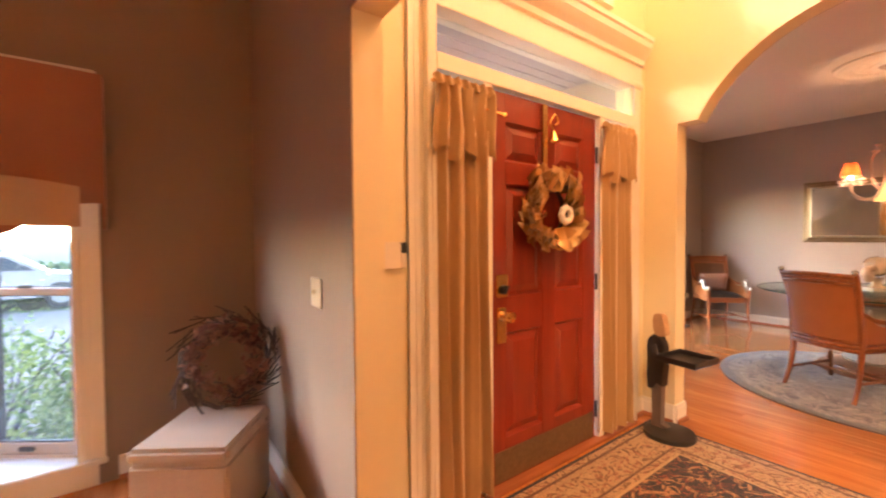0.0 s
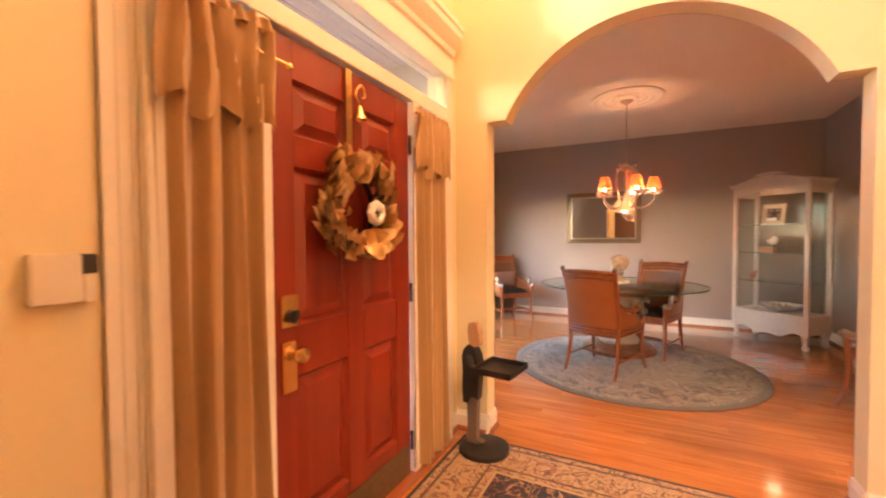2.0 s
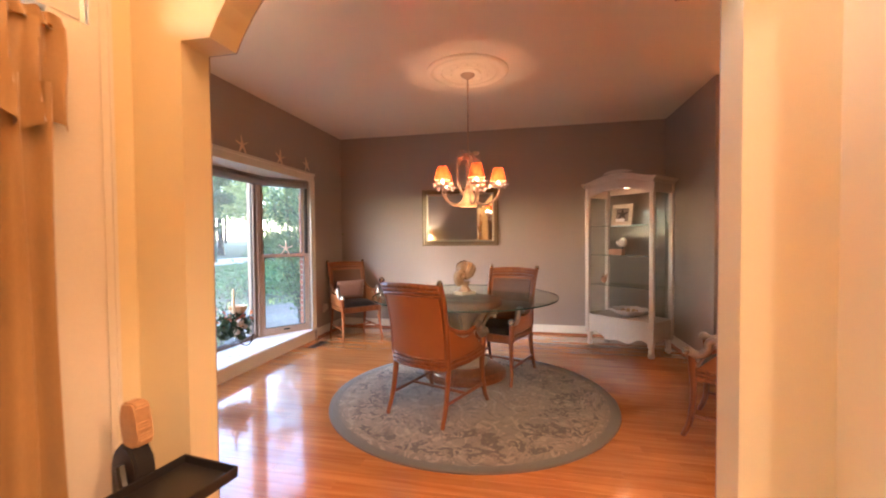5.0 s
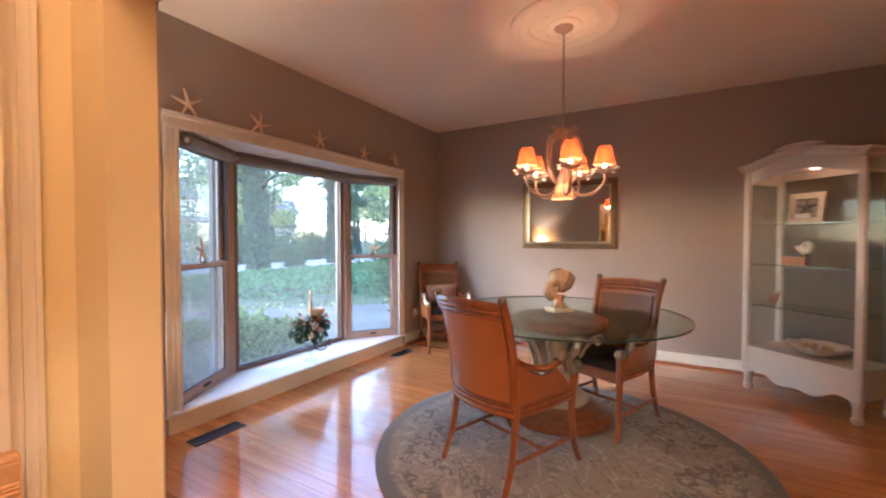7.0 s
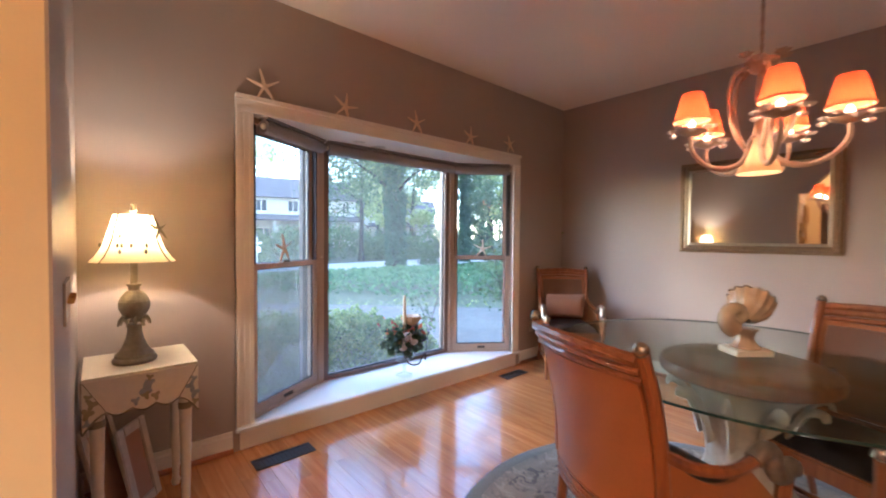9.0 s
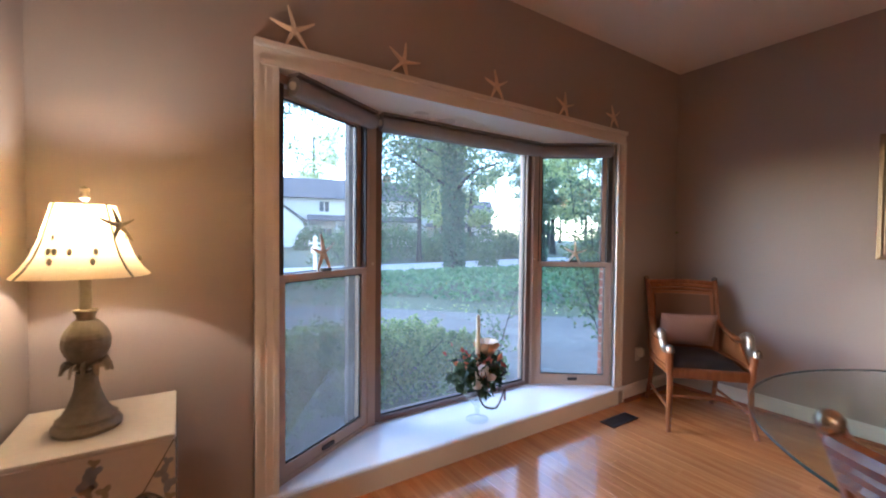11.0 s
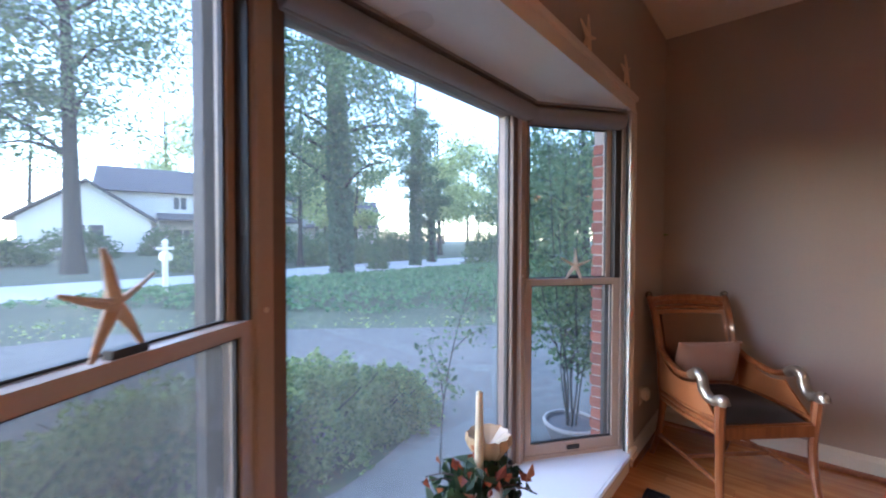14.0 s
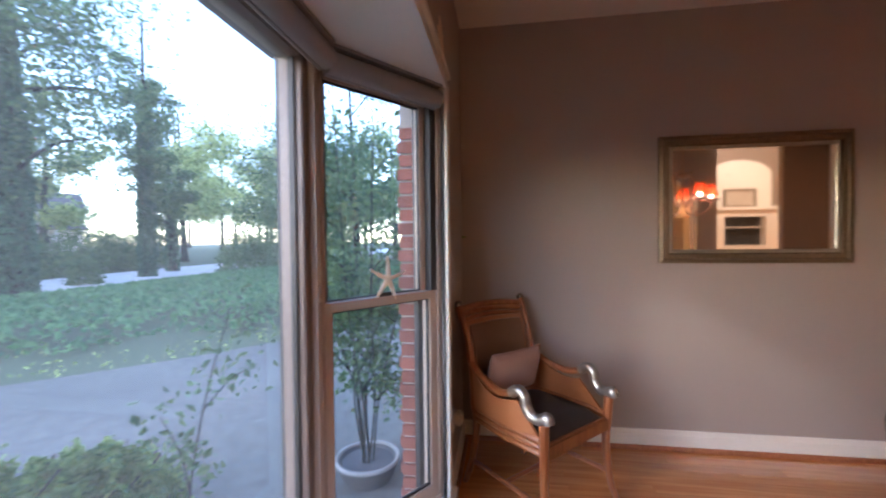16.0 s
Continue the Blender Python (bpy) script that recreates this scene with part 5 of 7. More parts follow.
def wall_mirror():
    th = thing("wall_mirror", "wide mirror in a stepped champagne gilt frame", "mirror")
    y0, y1, z0, z1 = 0.425, 1.50, 1.19, 1.98
    steps = [(0.0, 0.024), (0.022, 0.032), (0.03, 0.018), (0.055, 0.022), (0.062, 0.012), (0.078, 0.014), (0.085, 0.006)]
    for nm, a, b, mt in (("outer_frame", 0, 4, M_DULLGOLD), ("inner_frame", 3, 6, M_SILVFRAME)):
        bm = B()
        r = [[bm.verts.new((DX1 - d, y, z)) for y, z in ((y0 + s, z0 + s), (y1 - s, z0 + s), (y1 - s, z1 - s), (y0 + s, z1 - s))] for s, d in ([(steps[a][0], 0.001)] + steps[a:b + 1] + [(steps[b][0], 0.001)])]
        for p, q in zip(r, r[1:]):
            for k in range(4):
                bm.faces.new((p[k], p[(k + 1) % 4], q[(k + 1) % 4], q[k]))
        part(nm, bm, mt, th, smooth=False)
    part("mirror_glass", made(box, DX1 - 0.0055, DX1 - 0.0025, y0 + 0.08, y1 - 0.08, z0 + 0.08, z1 - 0.08), M_MIRROR, th, smooth=False)


wall_mirror()


def china_cabinet():
    th = thing("china_cabinet", "white distressed display cabinet with glass shelves", "cabinet", pose(6.62, -1.10, 0, 0, 0, 137 - 90))
    W, D, H = 0.415, 0.22, 1.93       # half width, half depth, cornice height; the front looks along +y
    for sx in (-1, 1):
        for sy in (-1, 1):
            part("foot", made(lathe, [(0.022, 0.0), (0.034, 0.015), (0.036, 0.04), (0.024, 0.055), (0.03, 0.075), (0.026, 0.10), (0.036, 0.13), (0.04, 0.16)], 14, (sx * (W - 0.04), sy * (D - 0.04), 0)), M_CAB, th)
            part("corner_post", made(box, sx * W - (0.05 if sx > 0 else 0), sx * W + (0.05 if sx < 0 else 0), sy * D - (0.04 if sy > 0 else 0), sy * D + (0.04 if sy < 0 else 0), 0.16, H - 0.06, 0.006), M_CAB, th, smooth=False)
    lower = [(-W + 0.05, 0.38), (-W + 0.05, 0.19)] + [(x, 0.135 + 0.022 * math.cos(x * 24) + 0.05 * abs(x / W) ** 2 - 0.03 * math.exp(-(x / 0.1) ** 2)) for x in [(-W + 0.05) * (1 - 2 * i / 30) for i in range(31)]] + [(W - 0.05, 0.19), (W - 0.05, 0.38)]
    part("apron", made(prism, lower, "y", D - 0.035, D - 0.012), M_CAB, th, "scalloped carved apron", smooth=False)
    for s in (-1, 1):
        part("side_apron", made(box, s * W - (0.03 if s > 0 else -0.012), s * W - (0.012 if s > 0 else -0.03), -D + 0.04, D - 0.04, 0.17, 0.38), M_CAB, th, smooth=False)
        part("side_header", made(box, s * W - (0.03 if s > 0 else -0.012), s * W - (0.012 if s > 0 else -0.03), -D + 0.04, D - 0.04, H - 0.16, H - 0.06), M_CAB, th, smooth=False)
        g = part("side_glass", made(box, s * (W - 0.022), s * (W - 0.018), -D + 0.04, D - 0.04, 0.38, H - 0.16), M_CABGLASS, th, smooth=False)
    part("floor_board", made(box, -W + 0.03, W - 0.03, -D + 0.02, D - 0.035, 0.355, 0.38), M_CAB, th, smooth=False)
    part("back_panel", made(box, -W + 0.05, W - 0.05, -D, -D + 0.012, 0.17, 0.38), M_CAB, th, smooth=False)
    part("back_glass", made(box, -W + 0.05, W - 0.05, -D + 0.004, -D + 0.008, 0.38, H - 0.12), M_CABGLASS, th, "clear glass back", smooth=False)
    part("back_header", made(box, -W + 0.05, W - 0.05, -D, -D + 0.012, H - 0.12, H - 0.06), M_CAB, th, smooth=False)
    arch = lambda x: 0.085 * abs(math.cos(x / W * math.pi / 2)) ** 1.3
    n = 24
    xs = [-W + 0.05 + (2 * W - 0.1) * i / n for i in range(n + 1)]
    part("arched_header", made(prism, [(x, H - 0.17 + 1.0 * arch(x)) for x in xs] + [(x, H - 0.055 + 0.9 * arch(x)) for x in xs[::-1]], "y", D - 0.035, D - 0.012), M_CAB, th, smooth=False)
    bm = B()
    prof = [(0, 0), (0.012, 0.01), (0.02, 0.03), (0.042, 0.045), (0.045, 0.06), (0, 0.065)]
    xs2 = [-W - 0.0 + 2 * W * i / n for i in range(n + 1)]
    rings = [[bm.verts.new((x, D + u - 0.012, H - 0.06 + v + 0.9 * arch(x))) for u, v in prof] for x in xs2]
    for a, b in zip(rings, rings[1:]):
        for k in range(len(prof)):
            j = (k + 1) % len(prof)
            bm.faces.new((a[k], a[j], b[j], b[k]))
    bm.faces.new(rings[0]), bm.faces.new(rings[-1][::-1])
    part("cornice", bm, M_CAB, th, smooth=False)
    for s in (-1, 1):
        part("side_cornice", made(prism, [(s * (W + u - 0.006), H - 0.06 + v) for u, v in prof], "y", -D, D + 0.03), M_CAB, th, smooth=False)
    part("top_board", made(box, -W, W, -D, D - 0.012, H - 0.06, H - 0.045), M_CAB, th, smooth=False)
    for x in (-0.12, 0.12):
        part("shell_carving", made(ball, (x, D + 0.012, H + 0.065 - 0.02), 0.05, 10, (1.8, 0.35, 0.45)), M_CAB, th)
    part("crest", made(prism, [(-0.17, H + 0.085), (-0.1, H + 0.11), (0, H + 0.118), (0.1, H + 0.11), (0.17, H + 0.085)], "y", D - 0.03, D + 0.02), M_CAB, th, smooth=False)
    for z in (0.73, 1.08, 1.42):
        part("glass_shelf", made(box, -W + 0.035, W - 0.035, -D + 0.02, D - 0.05, z, z + 0.006), M_CABGLASS, th, "clear glass shelf", smooth=False)
        part("shelf_edge", made(box, -W + 0.035, W - 0.035, D - 0.0496, D - 0.047, z + 0.0005, z + 0.0055), M_RIM, th, "dark green glass edge", smooth=False)
    part("puck_light", made(lathe, [(0.03, 0), (0.03, -0.012), (0.0, -0.014)], 16, (0, 0.02, H - 0.062)), M_PUCK, th, "small lit puck light")
    m = th.matrix_world
    lamp("cabinet_bulb", m @ Vector((0, 0.02, H - 0.10)), 0.10, 0.08)
    # things on its shelves
    t = thing("fluted_shell_bowl", "wide white clam shell bowl in the cabinet", "bowl", m @ pose(-0.02, 0.0, 0.38))
    part("shell", made(lathe, [(0.05, 0.0), (0.11, 0.02), (0.17, 0.055), (0.2, 0.085), (0.19, 0.083), (0.12, 0.035), (0.0, 0.02)], 64, (0, 0, 0), lambda a, i: 1 + (0.0, 0.05, 0.09, 0.12, 0.12, 0.06, 0)[i] * math.cos(9 * a)), M_CORAL, t)
    for k in range(7):
        a = k * 0.9
        part("small_shell", made(lathe, [(0.0, 0.0), (0.02, 0.008), (0.024, 0.02), (0.012, 0.035), (0.0, 0.045)], 10, (0.075 * math.cos(a), 0.075 * math.sin(a), 0.04)), M_SHELL, t)
    t = thing("spiral_shell", "grey spiral ammonite shell standing on a glass shelf", "shell", m @ pose(0.10, -0.06, 1.0865))
    pts = [((0.007 * math.exp(0.17 * (i * 0.28))) * math.cos(i * 0.28), 0, 0.155 + (0.007 * math.exp(0.17 * (i * 0.28))) * math.sin(i * 0.28)) for i in range(46)]
    part("spiral", made(tube, pts, [0.003 + 0.0005 * i for i in range(46)], 8), M_CORAL, t)
    part("stand", made(lathe, [(0.04, 0.0), (0.04, 0.012), (0.008, 0.02), (0.008, 0.09), (0.02, 0.1)], 14), M_DARK, t)
    t = thing("trinket_box", "small peach box on the upper glass shelf", "box", m @ pose(0.11, 0.05, 1.0865))
    part("body", made(box, -0.085, 0.085, -0.035, 0.035, 0, 0.055, 0.004), M_PILLOW, t, smooth=False)
    part("lid", made(box, -0.089, 0.089, -0.039, 0.039, 0.055, 0.07, 0.004), M_PILLOW, t, smooth=False)
    t = thing("shadow_box", "square peach shadow box with a dark starfish inside", "picture frame", m @ pose(0.13, -0.08, 1.4265, 10, 0, 0))
    bm = B()
    for q in ((-0.13, -0.085, 0.0, 0.26), (0.085, 0.13, 0.0, 0.26), (-0.085, 0.085, 0.0, 0.05), (-0.085, 0.085, 0.21, 0.26)):
        box(bm, q[0], q[1], -0.015, 0.015, q[2], q[3], 0.003)
    part("frame", bm, M_STONE, t, smooth=False)
    part("backing", made(box, -0.085, 0.085, -0.012, -0.004, 0.05, 0.21), M_GREYTROUSER, t, smooth=False)
    part("card", made(box, -0.03, 0.08, -0.003, 0.002, 0.052, 0.09), M_SILL, t, "white card", smooth=False)
    bm = B()
    for k in range(5):
        q = 2 * math.pi * k / 5 + math.pi / 2
        tube(bm, [(0.0, 0.006, 0.14), (0.07 * math.cos(q), 0.004, 0.14 + 0.065 * math.sin(q))], [0.018, 0.006], 8, 0.6)
    part("dark_starfish", bm, M_TWIG, t)
    t = thing("coral_piece", "small peach coral on the lower glass shelf", "coral", m @ pose(0.33, -0.04, 0.7365))
    rnd = random.Random(9)
    bm = B()
    for k in range(9):
        tube(bm, smooth_path([(0, 0, 0), (rnd.uniform(-0.03, 0.03), rnd.uniform(-0.03, 0.03), 0.05), (rnd.uniform(-0.05, 0.05), rnd.uniform(-0.04, 0.04), rnd.uniform(0.07, 0.12))], 3), [0.012, 0.005], 6)
    part("branches", bm, M_PILLOW, t)


china_cabinet()


def lamp_table():
    x, y = 3.24, 2.44
    th = thing("console_table", "cream painted side table with scalloped apron and leaf motifs", "side table", pose(x, y, 0, 0, 0, 0))
    top, hw, hd = 0.72, 0.20, 0.20
    part("tabletop", made(box, -hw, hw, -hd, hd, top - 0.012, top, 0.003), M_PAINTED, th, smooth=False)
    for s in (-1, 1):
        for t in (-1, 1):
            lg = part("leg", made(lathe, [(0.016, 0.0), (0.022, 0.02), (0.016, 0.04), (0.022, 0.3), (0.026, 0.5), (0.026, top - 0.012)], 12, (s * (hw - 0.045), t * (hd - 0.045), 0)), M_PAINTED, th)
            part("leg_band", made(lathe, [(0.029, 0.505), (0.029, 0.535)], 12, (s * (hw - 0.045), t * (hd - 0.045), 0)), M_OLIVE, lg, "olive painted band")

    def drop(w, u):
        """Depth of the apron: three scallops between the pointed corner flaps."""
        k = max(0.0, abs(u) - (w - 0.075)) / 0.075
        if k > 0:
            return 0.135 + 0.075 * k - 0.012 * math.sin(math.pi * k)
        return 0.135 + 0.02 * abs(math.sin(1.5 * math.pi * (u + w - 0.075) / (w - 0.075)))

    def edge(w, n=40):
        return [(-w + 2 * w * i / n, top - 0.013 - drop(w, -w + 2 * w * i / n)) for i in range(n + 1)]
    rnd = random.Random(2)
    for s in (-1, 1):
        for axis, w, o in (("y", hw, s * hd), ("x", hd - 0.009, s * hw)):
            outline = [(-w, top - 0.013)] + edge(w) + [(w, top - 0.013)]
            ap = part("apron", made(prism, outline, axis, o - 0.008 * (s > 0), o + 0.008 * (s < 0)), M_PAINTED, th, smooth=False)
            put = (lambda u, q: (u, o + s * 0.001, q)) if axis == "y" else (lambda u, q: (o + s * 0.001, u, q))
            part("dark_edging", made(tube, [put(u, q) for u, q in edge(w)], 0.0035, 6), M_OLIVE, ap)
            for t in (-1, 1):
                part("seam", made(tube, [put(t * (w - 0.002), top - 0.014), put(t * (w - 0.075), top - 0.148)], 0.0018, 5), M_OLIVE, ap)
            spots = [(du + rnd.uniform(-0.008, 0.008), top - 0.035 - 0.024 * i, r) for du in (0.012,) for i, r in enumerate((0.011, 0.015, 0.019, 0.014))]
            spots += [(-0.03, top - 0.125, 0.013), (0.04, top - 0.118, 0.014)]
            for t in (-1, 1):
                spots += [(t * (w - 0.018), top - 0.075, 0.011), (t * (w - 0.03), top - 0.105, 0.016), (t * (w - 0.016), top - 0.14, 0.017), (t * (w - 0.014), top - 0.18, 0.012)]
            for u, q, r in spots:
                turn = rnd.uniform(0, 6.28)
                pts = [(u + r * math.cos(a) * (1 + 0.4 * math.cos(3 * a + turn)), q + 1.2 * r * math.sin(a) * (1 + 0.4 * math.cos(3 * a + turn))) for a in (2 * math.pi * j / 18 for j in range(18))]
                bm = B()
                prism(bm, pts, axis, o + s * 0.0004, o + s * 0.0016)
                part("painted_leaf", bm, rnd.choice((M_LEAFBLUE, M_LEAFBLUE, M_LEAFOLIVE)), ap, smooth=False)
    for s in (-1, 1):
        part("leg_rail", made(box, -hw + 0.05, hw - 0.05, s * (hd - 0.05) - 0.01, s * (hd - 0.05) + 0.01, top - 0.1, top - 0.06), M_PAINTED, th, smooth=False)
    # frames leaning under it
    for k, (px, py, w, h, tilt, turn) in enumerate(((3.17, 2.47, 0.24, 0.46, -14, 62), (3.27, 2.5, 0.2, 0.4, -12, 55))):
        f = thing("picture_frame", "old pinkish picture frame leaning under the side table", "picture frame", pose(px, py, 0.0, tilt, 0, turn))
        bm = B()
        for a in ((-w / 2, -w / 2 + 0.045, 0.0, h), (w / 2 - 0.045, w / 2, 0.0, h), (-w / 2 + 0.045, w / 2 - 0.045, 0.0, 0.045), (-w / 2 + 0.045, w / 2 - 0.045, h - 0.045, h)):
            box(bm, a[0], a[1], -0.01, 0.01, a[2], a[3], 0.004)
        part("frame", bm, M_STONE, f, smooth=False)
        part("backing", made(box, -w / 2 + 0.045, w / 2 - 0.045, 0.0, 0.006, 0.045, h - 0.045), M_PILLOW, f, smooth=False)


lamp_table()


def table_lamp():
    x, y, z = 3.22, 2.42, 0.72
    th = thing("table_lamp", "lit pineapple table lamp with a cream parchment shade", "lamp", pose(x, y, z))
    part("base", made(lathe, [(0.080, 0.0), (0.084, 0.012), (0.080, 0.022), (0.073, 0.026), (0.073, 0.038), (0.060, 0.048), (0.045, 0.075), (0.034, 0.105), (0.028, 0.135), (0.026, 0.17)], 28), M_OLIVE, th)
    rnd = random.Random(6)
    for k in range(12):
        a = 2 * math.pi * k / 12
        up = 0.008 * (k % 2)
        part("leaf", made(tube, smooth_path([(0.024 * math.cos(a), 0.024 * math.sin(a), 0.188), (0.05 * math.cos(a), 0.05 * math.sin(a), 0.196 + up), (0.06 * math.cos(a), 0.06 * math.sin(a), 0.166 + up)], 3), [0.014, 0.005], 6, 0.5), M_OLIVE, th)
    part("pineapple", made(lathe, [(0.025, 0.185)] + [(0.058 * math.sin(math.pi * (0.12 + 0.76 * i / 26)) ** 0.75, 0.195 + 0.128 * i / 26) for i in range(27)] + [(0.024, 0.325)], 56, (0, 0, 0), lambda a, i: 1 + 0.04 * math.cos(8 * a + i * 1.3) * math.cos(8 * a - i * 1.3)), M_OLIVE, th)
    part("neck", made(lathe, [(0.021, 0.324), (0.022, 0.34), (0.030, 0.352), (0.028, 0.356), (0.0145, 0.356), (0.0145, 0.445), (0.018, 0.45), (0.018, 0.46)], 18), M_OLIVE, th)
    square = lambda a, i: 1 / max(abs(math.cos(a)), abs(math.sin(a))) ** 0.25
    prof = [(0.158, 0.457), (0.138, 0.48), (0.117, 0.515), (0.102, 0.555), (0.090, 0.60), (0.079, 0.64), (0.073, 0.665)]
    sh = part("shade", made(open_lathe, prof, 40, (0, 0, 0), square), M_LAMPSHADE, th, "cream parchment bell shade")
    for k in range(4):
        a = math.pi / 4 + k * math.pi / 2
        part("seam", made(tube, [(r * 1.095 * math.cos(a), r * 1.095 * math.sin(a), q) for r, q in prof], 0.003, 6), M_OLIVE, sh)
    for k in range(14):
        a, i = rnd.uniform(0, 6.28), rnd.choice((0.5, 1.2, 2.2))
        r, q = 0.134 - 0.019 * i, 0.485 + 0.038 * i
        part("leaf_motif", made(ball, (r * 1.05 * math.cos(a), r * 1.05 * math.sin(a), q), 0.011, 6, (0.6, 0.6, 1)), M_OLIVE, sh)
    part("harp", made(tube, [(0, 0, 0.46), (0, 0, 0.675)], 0.004, 6), M_GOLD, th)
    part("finial", made(lathe, [(0.006, 0.675), (0.014, 0.685), (0.01, 0.70), (0.013, 0.712), (0.0, 0.722)], 12), M_OLIVE, th)
    part("bulb", made(ball, (0.0, 0, 0.555), 0.028, 10), M_BULB, th)
    lamp("lamp_bulb", (x, y, z + 0.585), 2.2, 0.025, (1.0, 0.82, 0.58))
    star(pose(x + 0.088, y - 0.07, z + 0.605, 70, 0, 45), 0.055, "small brown starfish pinned on the lampshade", M_OLIVE)


def star(m, r, label, material=None):
    """A dried starfish: five tapering arms on a domed middle."""
    th = thing("starfish", label, "starfish", m, "starfish")
    material = material or M_STAR
    for k in range(5):
        a = 2 * math.pi * k / 5 + math.pi / 2
        bend = (0.12, -0.08, 0.05, -0.12, 0.09)[k]
        pts = [(r * q * math.cos(a + bend * q), r * q * math.sin(a + bend * q), 0.0) for q in (0.05, 0.3, 0.55, 0.8, 1.0)]
        part("arm", made(tube, pts, [r * 0.135, r * 0.04], 8, 0.55), material, th)
    part("disc", made(ball, (0, 0, 0), r * 0.19, 10, (1, 1, 0.55)), material, th)


table_lamp()
for i, (sx, sz) in enumerate(((3.885, 2.215), (4.43, 2.21), (5.06, 2.22), (5.67, 2.21), (6.215, 2.23))):
    star(pose(sx, DY1 - 0.014, sz, 90, 0, 0) @ pose(0, 0, 0, 0, 0, (8, -14, 5, -6, 12)[i]), (0.105, 0.10, 0.095, 0.095, 0.09)[i], "pale dried starfish on the wall over the bay")
star(pose(4.075, 2.935, 1.215, 90, 0, 37) @ pose(0, 0, 0, 0, 0, 6), 0.10, "orange starfish propped on a window rail", M_STAR)
star(pose(6.06, 2.945, 1.19, 90, 0, -38) @ pose(0, 0, 0, 0, 0, -5), 0.095, "orange starfish propped on a window rail", M_STAR)


def arrangement():
    x, y, z = 5.03, 2.85, 0.148
    th = thing("flower_arrangement", "dried shell and berry arrangement with candle in glass goblet", "flower arrangement", pose(x, y, z) @ Matrix.Scale(1.58, 4))
    part("goblet", made(lathe, [(0.045, 0.0), (0.045, 0.004), (0.012, 0.012), (0.009, 0.05), (0.02, 0.065), (0.055, 0.10), (0.068, 0.135), (0.064, 0.135), (0.05, 0.10), (0.0, 0.072)], 24), M_GOBLET, th, "clear glass goblet")
    part("candle", made(lathe, [(0.008, 0.12), (0.010, 0.3), (0.007, 0.42), (0.0, 0.425)], 12), M_WAX, th)
    rng = np.random.default_rng(3)
    d = rng.normal(size=(260, 3))
    d /= np.linalg.norm(d, axis=1)[:, None]
    c = d * rng.uniform(0.04, 0.12, 260)[:, None] * np.array([1.1, 0.9, 0.75]) + np.array([0, 0, 0.185])
    c = c[c[:, 2] > 0.11]
    tagged(leaf_cloud("greenery", c, 0.05, M_GREENERY, rng, th), kind="stuff")
    d = rng.normal(size=(48, 3)) * np.array([0.045, 0.04, 0.035]) + np.array([-0.02, -0.02, 0.235])
    tagged(leaf_cloud("dried_petals", d, 0.03, M_FLOWER, rng, th), kind="stuff")
    part("fan_shell", made(lathe, [(0.0, 0), (0.03, 0.01), (0.05, 0.04), (0.048, 0.06), (0.0, 0.03)], 30, (0.05, 0.01, 0.25), lambda a, i: 1 + 0.08 * math.cos(12 * a)), M_SHELL, th)
    rnd = random.Random(5)
    for k in range(16):
        part("berry", made(ball, (0.07 + rnd.uniform(-0.03, 0.05), rnd.uniform(-0.05, 0.03), 0.2 + rnd.uniform(-0.04, 0.05)), 0.007, 6), M_DARK, th)
    for k in range(4):
        part("shell", made(lathe, [(0.0, 0.0), (0.016, 0.006), (0.022, 0.018), (0.012, 0.03), (0.0, 0.036)], 12, (rnd.uniform(-0.05, 0.05), -0.06, 0.15 + 0.02 * k)), M_CORAL, th)
    part("vine", made(tube, smooth_path([(-0.04, -0.05, 0.14), (-0.03, -0.08, 0.09), (0.03, -0.085, 0.075), (0.09, -0.06, 0.12), (0.11, -0.04, 0.07)], 5), 0.004, 6), M_TWIG, th)
    bm = B()
    for k in range(8):
        a = rnd.uniform(0, 6.28)
        tube(bm, smooth_path([(0, 0, 0.17), (0.06 * math.cos(a), 0.06 * math.sin(a), 0.23), (0.13 * math.cos(a), 0.12 * math.sin(a), 0.2 + rnd.uniform(-0.04, 0.08))], 3), [0.003, 0.0015], 5)
    part("twigs", bm, M_TWIG, th)


arrangement()


def floor_vent(cx, cy, lx, ly):
    th = thing("floor_vent", "dark slotted floor register by the bay", "vent", pose(cx, cy, 0), "floor registers")
    bm = B()
    for a in ((-lx, lx, -ly, -ly + 0.016), (-lx, lx, ly - 0.016, ly), (-lx, -lx + 0.016, -ly + 0.016, ly - 0.016), (lx - 0.016, lx, -ly + 0.016, ly - 0.016)):
        box(bm, *a, 0.0005, 0.006)
    part("frame", bm, M_VENT, th, smooth=False)
    part("tray", made(box, -lx + 0.016, lx - 0.016, -ly + 0.016, ly - 0.016, 0.0005, 0.0015), M_DARK, th, smooth=False)
    n = 12
    for i in range(n):
        u = -lx + 0.016 + (2 * lx - 0.032) * (i + 0.5) / n
        part("slat", made(box, u - 0.005, u + 0.005, -ly + 0.016, ly - 0.016, 0.002, 0.005), M_VENT, th, smooth=False)


floor_vent(3.92, 2.50, 0.17, 0.06)
floor_vent(6.10, 2.56, 0.15, 0.055)


def switch_plate(m, gangs, label):
    th = thing("switch_plate", label, "light switch", m)
    w = 0.035 + 0.023 * gangs
    part("plate", made(box, -w, w, -0.006, 0.0, -0.06, 0.06, 0.003), M_PLASTIC, th, smooth=False)
    for k in range(gangs):
        u = (k - (gangs - 1) / 2) * 0.046
        part("toggle", made(box, u - 0.005, u + 0.005, -0.022, -0.006, -0.004, 0.012, 0.002), M_GOLD if gangs > 1 else M_PLASTIC, th, smooth=False)


